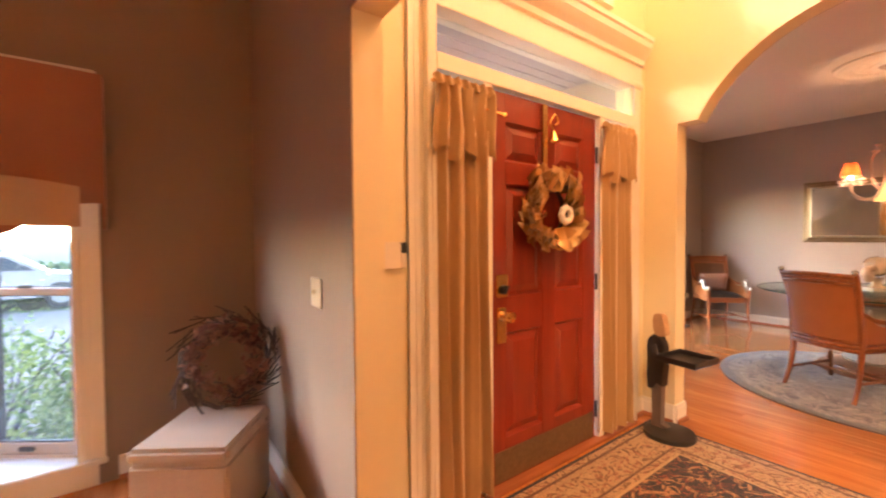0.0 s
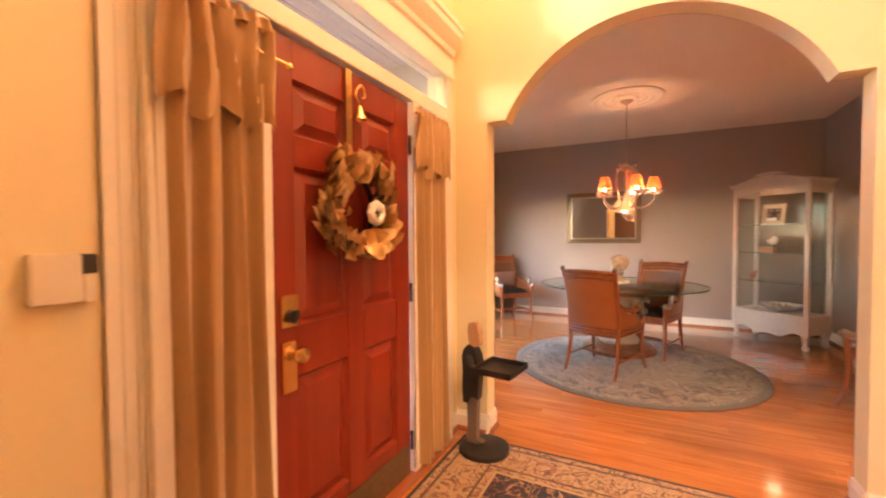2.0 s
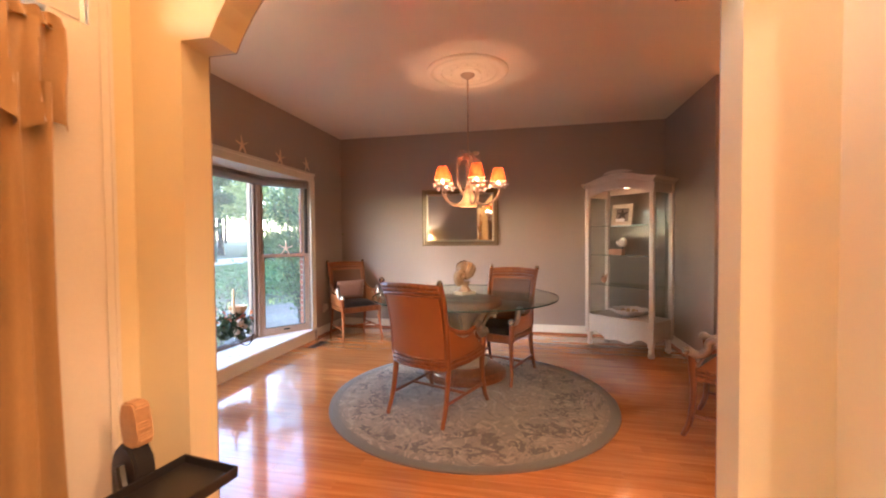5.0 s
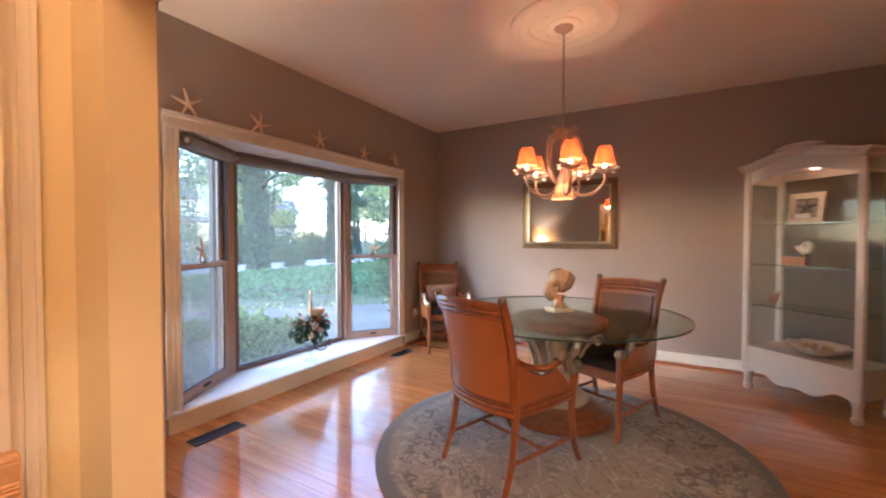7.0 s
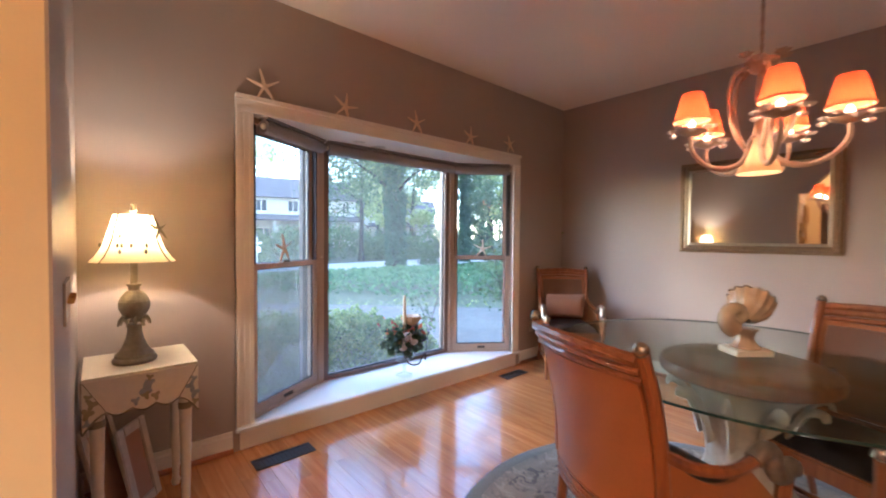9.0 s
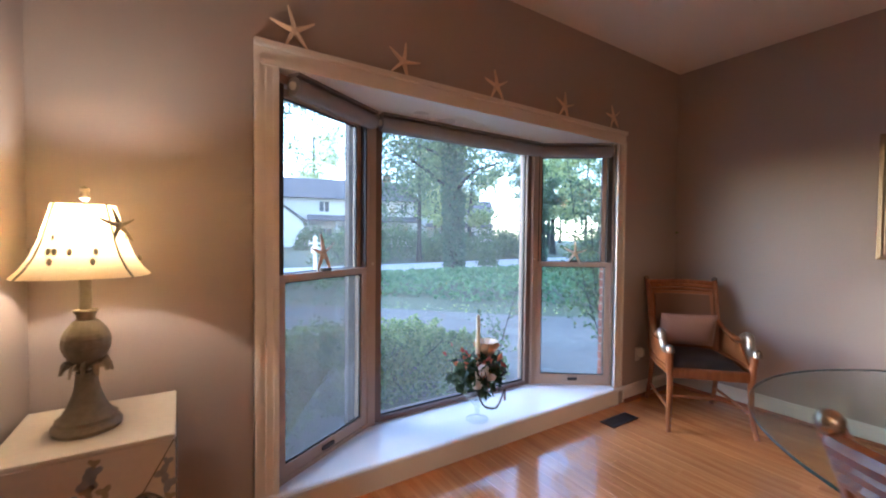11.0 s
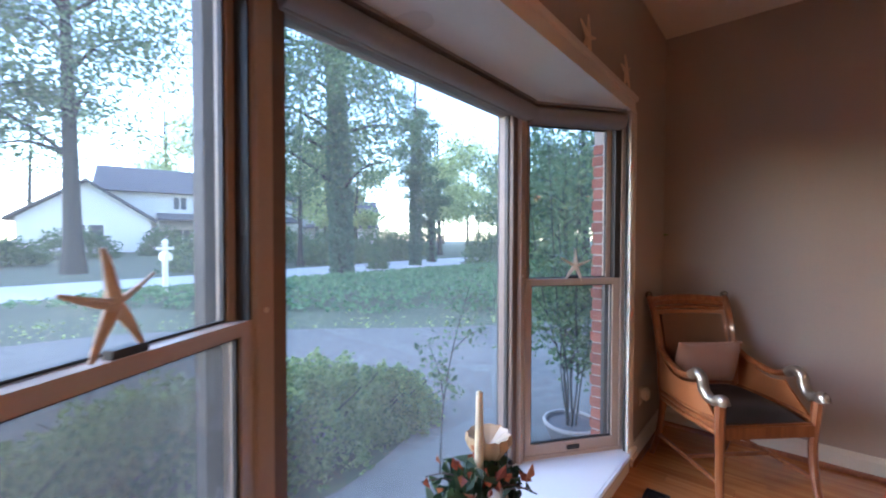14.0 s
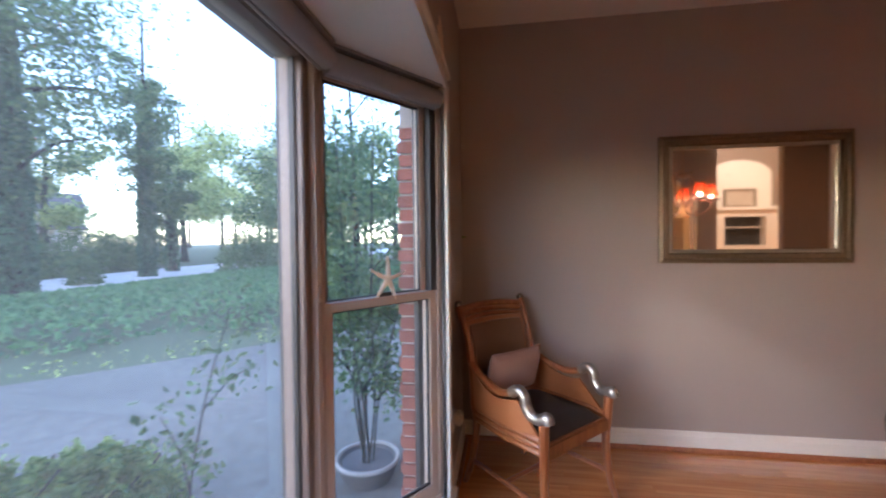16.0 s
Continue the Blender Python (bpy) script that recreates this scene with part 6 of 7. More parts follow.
switch_plate(pose(DX0, 1.71, 1.105, 0, 0, 90), 4, "ivory four-gang switch plate with brass toggles")
switch_plate(pose(0.55, 1.60, 1.06, 0, 0, -90), 1, "ivory single light switch on the tan wall")


def outlet():
    th = thing("wall_outlet", "white wall outlet with a plug-in freshener", "outlet", pose(6.62, DY1, 0.36))
    part("plate", made(box, -0.035, 0.035, -0.006, 0.0, -0.057, 0.057, 0.003), M_PLASTIC, th, smooth=False)
    part("plug_in", made(box, -0.025, 0.03, -0.055, -0.006, -0.02, 0.055, 0.012), M_PLASTIC, th, smooth=False)


outlet()


# ---- foyer things ----
def oriental_rug():
    th = thing("oriental_rug", "dark blue oriental rug with a tan floral border", "rug", pose(2.80 - RUG_W / 2, 1.38 - RUG_L / 2, 0))
    part("rug_face", made(box, -RUG_W / 2, RUG_W / 2, -RUG_L / 2, RUG_L / 2, 0.0005, 0.010, 0.003), M_ORIENT, th, smooth=False)


oriental_rug()


def butler():
    th = thing("butler_statue", "small carved butler figure on a black round base", "statue", pose(2.67, 1.265, 0.010, 0, 0, -97))
    part("base", made(lathe, [(0.148, 0.0), (0.152, 0.012), (0.148, 0.026), (0.13, 0.032), (0.0, 0.033)], 36, (0.075, 0, 0)), M_DARK, th)
    bm = B()
    prism(bm, [(-0.035, 0.03), (0.03, 0.03), (0.075, 0.05), (0.03, 0.06), (0.03, 0.12), (0.035, 0.32), (-0.035, 0.32), (-0.03, 0.12)], "y", -0.022, 0.022)
    part("trousers", bm, M_GREYTROUSER, th, "grey painted trousers", smooth=False)
    bm = B()
    prism(bm, [(-0.06, 0.27), (-0.015, 0.275), (0.0, 0.33), (0.045, 0.3), (0.05, 0.42), (0.06, 0.5), (0.05, 0.58), (0.02, 0.625), (-0.02, 0.635), (-0.055, 0.6), (-0.068, 0.55), (-0.058, 0.45), (-0.062, 0.36)], "y", -0.032, 0.032)
    bmesh.ops.bevel(bm, geom=bm.edges[:], offset=0.006, segments=2, affect="EDGES")
    part("tailcoat", bm, M_DARK, th, "black painted tailcoat")
    bm = B()
    prism(bm, [(-0.012, 0.62), (0.03, 0.625), (0.055, 0.63), (0.062, 0.655), (0.05, 0.665), (0.058, 0.69), (0.045, 0.7), (0.045, 0.755), (0.03, 0.77), (-0.02, 0.765), (-0.032, 0.72), (-0.025, 0.66)], "y", -0.025, 0.025)
    bmesh.ops.bevel(bm, geom=bm.edges[:], offset=0.006, segments=2, affect="EDGES")
    part("head", bm, M_FACE, th, "tan painted flat carved head")
    part("arm", made(tube, smooth_path([(-0.01, -0.035, 0.57), (0.02, -0.04, 0.5), (0.09, -0.03, 0.475)], 4), 0.017, 8), M_DARK, th)
    tray = part("tray", made(box, 0.06, 0.30, -0.13, 0.13, 0.50, 0.508, 0.002), M_DARK, th, "black square tray", smooth=False)
    for a in ((0.06, 0.30, -0.13, -0.122), (0.06, 0.30, 0.122, 0.13), (0.06, 0.068, -0.122, 0.122), (0.292, 0.30, -0.122, 0.122)):
        part("tray_rim", made(box, *a, 0.508, 0.536, 0.002), M_DARK, tray, smooth=False)


butler()


def curtain(x0, x1, label):
    """Gathered sidelight curtain with a swagged valance on a brass rod."""
    th = thing("curtain", label, "curtain", None, "sidelight curtains")
    w = x1 - x0
    y = 1.43
    k = max(3, round(w / 0.075))
    fold = lambda u: 0.036 * math.sin(2 * math.pi * k * u) + 0.009 * math.sin(2 * math.pi * k * 2.3 * u + 1)
    drop = lambda u, v: (x0 + w * u + 0.008 * math.sin(9 * u + 4 * v), y + fold(u + 0.012 * math.sin(3 * v)) * (0.55 + 0.5 * (1 - v)) - 0.01, 0.05 + 1.72 * v)
    part("panel", made(slab, drop, 64, 14, 0.004, (0, -1, 0)), M_CURTAIN, th)
    val = lambda u, v: (x0 - 0.01 + (w + 0.02) * u, y - 0.035 + 0.75 * fold(u * 1.2 + 0.025 * math.sin(5 * v + 7 * u)) * (1 - 0.3 * v), 1.94 - (1 - v) * (0.27 + 0.065 * abs((2.6 * u + 0.2) % 1.0 - 0.5) * 2) )
    part("valance", made(slab, val, 56, 10, 0.005, (0, -1, 0)), M_CURTAIN, th, "gathered taffeta valance")
    head = lambda u, v: (x0 - 0.012 + (w + 0.024) * u, y - 0.035 + 0.009 * math.sin(2 * math.pi * k * 1.7 * u + 2 * v), 1.932 + 0.04 * v + 0.004 * v * math.sin(2 * math.pi * k * 2.3 * u))
    part("ruffle", made(slab, head, 120, 4, 0.008, (0, -1, 0)), M_CURTAIN, th)
    part("rod", made(tube, [(x0 - 0.02, y - 0.03, 1.94), (x1 + 0.02, y - 0.03, 1.94)], 0.008, 8), M_GOLD, th)


curtain(1.0, 1.315, "gold taffeta curtain hanging over a sidelight")
curtain(2.255, 2.575, "gold taffeta curtain hanging over the narrow sidelight")


def door_wreath():
    x, y, z = 1.755, 1.445, 1.415
    th = thing("door_wreath", "gilded magnolia leaf wreath hanging on the front door", "wreath", pose(x, y, z))
    rnd = random.Random(11)
    bm = B()
    for k in range(330):
        a = rnd.uniform(0, 2 * math.pi)
        r = rnd.uniform(0.115, 0.180) / max(abs(math.cos(a)), abs(math.sin(a))) ** 0.8
        L, w = rnd.uniform(0.08, 0.118), rnd.uniform(0.024, 0.036)
        out = Vector((math.cos(a), 0, math.sin(a)))
        tang = Vector((-math.sin(a), 0, math.cos(a)))
        d = (out * rnd.uniform(0.0, 0.5) + tang * rnd.uniform(0.3, 1.0) * (1 if math.cos(a) > 0 else -1) + Vector((0, -rnd.uniform(0.1, 0.8), 0))).normalized()
        side = d.cross(Vector((0, -1, 0)))
        side = side.normalized() if side.length > 0.1 else tang
        n2 = side.cross(d)
        c = out * r + Vector((0, -rnd.uniform(0.005, 0.06), 0))
        rows = [(0, 0.1), (0.25, 0.85), (0.5, 1.0), (0.75, 0.7), (1.0, 0.03)]
        prev = None
        for t, q in rows:
            p = c + d * L * t + n2 * 0.02 * math.sin(t * 3)
            cur = [bm.verts.new(p - side * w * q + n2 * 0.008 * q), bm.verts.new(p), bm.verts.new(p + side * w * q + n2 * 0.008 * q)]
            if prev:
                bm.faces.new((prev[0], prev[1], cur[1], cur[0]))
                bm.faces.new((prev[1], prev[2], cur[2], cur[1]))
            prev = cur
    tagged(part("leaves", bm, M_MAGNOLIA, th), kind="stuff")
    part("ring", made(tube, [(0.15 * math.cos(a), -0.008, 0.15 * math.sin(a)) for a in (2 * math.pi * j / 24 for j in range(25))], 0.012, 8), M_TWIG, th)
    part("flower_heart", made(lathe, [(0.0, 0.0), (0.02, 0.004), (0.028, 0.012), (0.02, 0.014), (0.0, 0.010)], 24, (0, 0, 0), lambda a, i: 1 + 0.06 * math.cos(8 * a)), M_TWIG, th, "dark heart of the shell ring", place=pose(0.055, -0.08, -0.02, 90, 0, 0))
    part("white_ring", made(tube, [((0.036 + 0.003 * math.cos(8 * q)) * math.cos(q), 0, (0.036 + 0.003 * math.cos(8 * q)) * math.sin(q)) for q in (2 * math.pi * k / 32 for k in range(33))], 0.018, 10), M_SILL, th, "white shell ring", place=pose(0.055, -0.10, -0.02))
    part("hanger", made(box, -0.018, 0.018, -0.006, -0.001, 0.14, 0.58), M_GOLD, th, "dark metal over-door hanger", smooth=False)
    t = thing("door_bell", "small brass bell on a curled door hanger", "bell", pose(x + 0.06, y - 0.015, 1.86))
    part("bell", made(lathe, [(0.0, 0.0), (0.028, -0.055 + 0.0), (0.03, -0.06), (0.018, -0.035), (0.012, -0.01), (0.0, 0.003)], 16), M_GOLD, t)
    part("curl", made(tube, smooth_path([(0, 0, 0.0), (-0.03, 0, 0.04), (0.01, 0, 0.09), (0.035, 0, 0.05), (0.005, 0, 0.03)], 5), 0.005, 6), M_GOLD, t)
    t = thing("door_hook", "brass double hook beside the door", "hook", pose(1.33, 1.415, 1.86))
    part("bar", made(tube, [(-0.05, 0, 0.02), (0.06, -0.03, 0.0)], 0.007, 8), M_GOLD, t)
    part("end", made(ball, (0.062, -0.03, 0.0), 0.013, 8), M_GOLD, t)


door_wreath()


def alarm_box():
    th = thing("alarm_keypad", "cream wall keypad with a folded flap", "keypad", pose(0.80, FY1, 1.2))
    part("body", made(box, -0.035, 0.055, -0.03, 0.0, -0.05, 0.06, 0.004), M_PLASTIC, th, smooth=False)
    part("display", made(box, 0.056, 0.086, -0.024, 0.0, 0.013, 0.058, 0.003), M_DARK, th, "small dark display", smooth=False)
    part("flap", made(box, 0.056, 0.082, -0.026, 0.0, -0.05, 0.012, 0.003), M_PLASTIC, th, smooth=False)


alarm_box()


def hall_mat():
    th = thing("hall_mat", "leopard-patterned mat with a black border before the stairs", "mat", pose(3.78, -2.34, 0, 0, 0, -6))
    part("mat_face", made(box, -0.32, 0.32, -0.75, 0.75, 0.0005, 0.008, 0.002), M_MAT, th, smooth=False)


hall_mat()


def foyer_light():
    x, y, z = 1.75, 0.25, 3.5
    th = thing("foyer_chandelier", "lit brass foyer chandelier under the high ceiling", "chandelier", pose(x, y, 0))
    part("chain", made(tube, [(0, 0, z + 0.2), (0, 0, TOP - 0.02)], 0.008, 8), M_GOLD, th)
    part("canopy", made(lathe, [(0.06, TOP - 0.001), (0.06, TOP - 0.02), (0.02, TOP - 0.04)], 20), M_GOLD, th)
    part("body", made(lathe, [(0.0, z - 0.2), (0.05, z - 0.16), (0.03, z - 0.05), (0.05, z + 0.05), (0.02, z + 0.2)], 18), M_GOLD, th)
    for k in range(6):
        a = k * math.pi / 3
        c, s = math.cos(a), math.sin(a)
        part("arm", made(tube, smooth_path([(0.03 * c, 0.03 * s, z - 0.1), (0.15 * c, 0.15 * s, z - 0.17), (0.27 * c, 0.27 * s, z - 0.06), (0.27 * c, 0.27 * s, z)], 5), 0.009, 8), M_GOLD, th)
        part("candle", made(lathe, [(0.014, z), (0.014, z + 0.08)], 10, (0.27 * c, 0.27 * s, 0)), M_WAX, th)
        part("bulb", made(lathe, [(0.006, z + 0.08), (0.016, z + 0.10), (0.0, z + 0.15)], 10, (0.27 * c, 0.27 * s, 0)), M_BULB, th)
    lamp("foyer_bulbs", (x, y, z + 0.3), 8.5, 0.5)


foyer_light()
# Added fill lamp for hall and stairs; no fixture stands for it.
lamp("hall_fill", (1.2, -3.6, 4.2), 26.0, 0.2)
# Added fill lamp that brightens the mirrored great room wall.
lamp("great_room_fill", (-2.2, -5.2, 4.4), 32.0, 0.3, (1.0, 0.88, 0.66))


def stair_pendant():
    x, y, z = 6.45, -2.25, 2.45
    th = thing("stair_pendant", "lit white glass pendant over the stair landing", "pendant lamp", pose(x, y, 0))
    part("rod", made(tube, [(0, 0, z + 0.12), (0, 0, TOP - 0.01)], 0.008, 8), M_GOLD, th)
    part("canopy", made(lathe, [(0.05, TOP - 0.001), (0.05, TOP - 0.02), (0.01, TOP - 0.03)], 16), M_GOLD, th)
    part("shade", made(open_lathe, [(0.12, z - 0.02), (0.10, z + 0.03), (0.06, z + 0.09), (0.02, z + 0.12)], 24), M_LAMPSHADE, th, "white bell shade")
    part("bulb", made(ball, (0, 0, z + 0.03), 0.03, 10), M_BULB, th)
    lamp("pendant_bulb", (x, y, z - 0.01), 13.0, 0.04)


stair_pendant()


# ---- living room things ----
# Unseen lamp, added to light the tan living room wall.
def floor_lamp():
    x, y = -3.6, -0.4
    th = thing("floor_lamp", "unseen brass floor lamp added to warm the living room wall", "lamp", pose(x, y, 0))
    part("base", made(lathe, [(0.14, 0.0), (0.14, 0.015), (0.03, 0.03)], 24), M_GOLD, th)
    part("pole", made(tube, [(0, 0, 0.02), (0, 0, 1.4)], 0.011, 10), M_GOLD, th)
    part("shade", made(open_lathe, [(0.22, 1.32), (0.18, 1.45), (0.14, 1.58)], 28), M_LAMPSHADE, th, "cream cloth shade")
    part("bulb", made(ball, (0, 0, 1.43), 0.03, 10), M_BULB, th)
    lamp("added_lamp_bulb", (x, y, 1.475), 7.5, 0.04)


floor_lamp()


def bench():
    th = thing("storage_bench", "square tweed upholstered ottoman against the tan wall", "ottoman", pose(0.20, 2.06, 0, 0, 0, -34))
    part("body", made(box, -0.195, 0.195, -0.215, 0.215, 0.03, 0.385, 0.015), M_WOOL, th)
    part("lid", made(box, -0.20, 0.20, -0.22, 0.22, 0.387, 0.45, 0.018), M_WOOL, th)
    for s in (-1, 1):
        for t in (-1, 1):
            part("foot", made(box, s * 0.16 - 0.02, s * 0.16 + 0.02, t * 0.18 - 0.02, t * 0.18 + 0.02, 0, 0.03), M_DARK, th, smooth=False)
    w = thing("twig_wreath", "dark twig wreath with dusty rose buds leaning in the corner", "wreath", pose(0.32, 2.26, 0.45 + 0.225, -16, 0, -12))
    rng = np.random.default_rng(8)
    bm = B()
    rnd = random.Random(8)
    for k in range(190):
        a = rnd.uniform(0, 6.28)
        r = 0.17 + rnd.uniform(-0.06, 0.06)
        a2 = a + rnd.uniform(0.3, 0.7)
        r2 = r + rnd.uniform(-0.02, 0.075)
        tube(bm, [(r * math.cos(a), rnd.uniform(-0.05, 0.03), r * math.sin(a)), (r2 * math.cos(a2), rnd.uniform(-0.06, 0.03), r2 * math.sin(a2))], 0.004, 4)
    tagged(part("twigs", bm, M_TWIG, w), kind="stuff")
    a = rng.uniform(0, 6.28, 300)
    r = rng.normal(0.145, 0.028, 300)
    c = np.stack([r * np.cos(a), -0.065 + rng.normal(0, 0.015, 300), r * np.sin(a)], 1)
    tagged(leaf_cloud("buds", c, 0.05, M_WREATH2, rng, w), kind="stuff")


bench()


def valance():
    th = thing("window_valance", "rust balloon valance over the living room window", "valance", None)
    x0, x1, y = -2.95, -0.16, 2.66
    f = lambda u, v: (x0 + (x1 - x0) * u, y - 0.035 * abs(math.sin(math.pi * 5 * u)) * (1 - 0.5 * v) - 0.02 * math.sin(9 * v), 2.10 - (1 - v) * (0.80 - 0.16 * abs(math.sin(math.pi * 4.5 * u + 0.2))))
    part("cloth", made(slab, f, 70, 14, 0.006, (0, -1, 0)), M_VALANCE, th)
    part("return", made(box, x1 - 0.012, x1, y - 0.01, DY1 - 0.001, 1.33, 2.10), M_VALANCE, th, smooth=False)
    part("lower_band", made(slab, lambda u, v: (x0 + (x1 - x0 - 0.09) * u, y - 0.065 - 0.01 * math.sin(50 * u), 1.40 + 0.22 * v * (0.5 + 0.5 * abs(math.cos(7 * u))) - 0.06 * u), 60, 4, 0.004, (0, -1, 0)), M_VALANCE_LIGHT, th, "paler gathered lower band")


valance()


# ---- great room wall seen in the mirror ----
def built_in():
    th = thing("fireplace", "white mantel with a dark firebox and arched niche", "fireplace", pose(-4.98, -5.4, 0))
    part("surround", made(lambda bm: holed(bm, "x", 0.0, 0.35, -1.0, 1.0, 0.0, 2.25, [(-0.62, 0.62, 1.1, 2.05)])), M_TRIM, th, smooth=False)
    part("mantel", made(box, 0.0, 0.48, -1.12, 1.12, 2.25, 2.36, 0.01), M_TRIM, th, smooth=False)
    part("firebox", made(box, 0.02, 0.05, -0.62, 0.62, 1.1, 2.05), M_FIRE, th, smooth=False)
    part("shelf", made(box, 0.05, 0.3, -0.62, 0.62, 1.68, 1.71), M_TRIM, th, smooth=False)
    arch = [(0.98 * math.cos(a), 3.45 + 0.5 * math.sin(a)) for a in (math.pi * i / 24 for i in range(25))]
    part("chimney_breast", made(prism, [(-0.98, 0.0), (0.98, 0.0)] + arch, "x", -0.02, -0.001), M_TRIM, th, "white arched recess over the mantel", smooth=False)
    p = thing("framed_picture", "framed pale landscape leaning on the mantel", "picture", pose(-4.98, -5.4, 2.36))
    part("frame", made(lambda bm: holed(bm, "x", 0.02, 0.05, -0.5, 0.5, 0.0, 0.62, [(-0.43, 0.43, 0.07, 0.55)])), M_DULLGOLD, p, smooth=False)
    part("canvas", made(box, 0.025, 0.03, -0.43, 0.43, 0.07, 0.55), M_STONE, p, smooth=False)


built_in()


# ---- outdoors ----
def ease(a, b, t):
    t = min(1, max(0, (t - a) / (b - a)))
    return t * t * (3 - 2 * t)


def drive_edge(x):
    """Far edge of the driveway, curving towards the house to the east."""
    return 13.6 - 2.0 * ease(-4, 5, x) - 5.6 * ease(4.5, 12.5, x) - 2.6 * ease(11, 15, x)


def ground_z(x, y):
    z = -0.42 + 0.95 * ease(16, 60, y)
    bed = ease(drive_edge(x) + 1.8, drive_edge(x) + 4.2, y) * (1 - ease(15.5, 18, y)) * ease(4.0, 8.0, x)
    return z + 0.22 * bed


bm = B()
NX, NY = 90, 90
gx = [-400 + 800 * (0.5 + 0.5 * math.copysign(abs(2 * i / NX - 1) ** 3, 2 * i / NX - 1)) for i in range(NX + 1)]
gy = [-200 + 700 * (0.29 + 0.71 * math.copysign(abs((j / NY - 0.35) / 0.65) ** 3, j / NY - 0.35) if j / NY > 0.35 else 0.29 * (1 - abs((0.35 - j / NY) / 0.35) ** 3)) for j in range(NY + 1)]
gv = [[bm.verts.new((x, y, ground_z(x, y) - 0.02)) for y in gy] for x in gx]
for i in range(NX):
    for j in range(NY):
        bm.faces.new((gv[i][j], gv[i + 1][j], gv[i + 1][j + 1], gv[i][j + 1]))
structure("ground", bm, M_GRASS, "shaded lawn scattered with leaf litter", "ground", smooth=True)


def strip(name, x0, x1, nx, ny, near, far, lift, material, label, category):
    """Ground skin between two edge curves."""
    bm = B()
    vs = []
    for i in range(nx + 1):
        x = x0 + (x1 - x0) * i / nx
        a, b = near(x), far(x)
        vs.append([bm.verts.new((x, a + (b - a) * j / ny, ground_z(x, a + (b - a) * j / ny) + lift)) for j in range(ny + 1)])
    for i in range(nx):
        for j in range(ny):
            bm.faces.new((vs[i][j], vs[i + 1][j], vs[i + 1][j + 1], vs[i][j + 1]))
    return structure(name, bm, material, label, category, smooth=True)


strip("driveway", -14, 14.5, 90, 14, lambda x: 2.9 if x > 6.75 or x < -9 else 5.0 - 2.1 * ease(6.4, 6.75, x), lambda x: max(3.4, drive_edge(x)), 0.012, M_CONCRETE, "worn grey concrete driveway", "driveway")
strip("front_walk", 4.0, 6.7, 30, 6, lambda x: 3.25, lambda x: 4.55 + 0.15 * math.sin(x * 2.0), 0.016, M_CONCRETE, "grey concrete walk under the bay", "walk")
strip("road", -120, 160, 120, 6, lambda x: 18.0 + 0.018 * max(0, x) + 1.2 * ease(8, 30, x), lambda x: 22.6 + 0.05 * max(0, x) + 1.2 * ease(8, 30, x), 0.015, M_ROAD, "pale asphalt street beyond the lawn", "road")
rng = np.random.default_rng(21)
k = 26000
xs, ys = rng.uniform(3.0, 34, k), rng.uniform(5, 18, k)
ok = np.array([drive_edge(x) + 2.1 + 0.25 * math.sin(x * 3) + (2.5 * (1 - ease(4, 8, x))) < y < 17.6 + 0.8 * math.sin(x) for x, y in zip(xs, ys)])
pts = np.array([(x, y, ground_z(x, y) + h) for x, y, h in zip(xs[ok], ys[ok], rng.uniform(0.02, 0.2, ok.sum()))])
tagged(leaf_cloud("ivy_bed", pts, 0.17, M_IVY, rng, upward=0.3), "dark green ivy bed on a low mound", "ground cover", kind="stuff")
k = 9000
xs, ys = rng.uniform(-6, 30, k), rng.uniform(5, 18, k)
ok = np.array([drive_edge(x) + 0.05 < y < drive_edge(x) + 2.6 for x, y in zip(xs, ys)])
pts = np.array([(x, y, ground_z(x, y) + 0.015) for x, y in zip(xs[ok], ys[ok])])
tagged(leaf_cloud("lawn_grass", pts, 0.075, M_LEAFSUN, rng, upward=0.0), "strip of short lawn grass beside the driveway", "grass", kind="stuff")


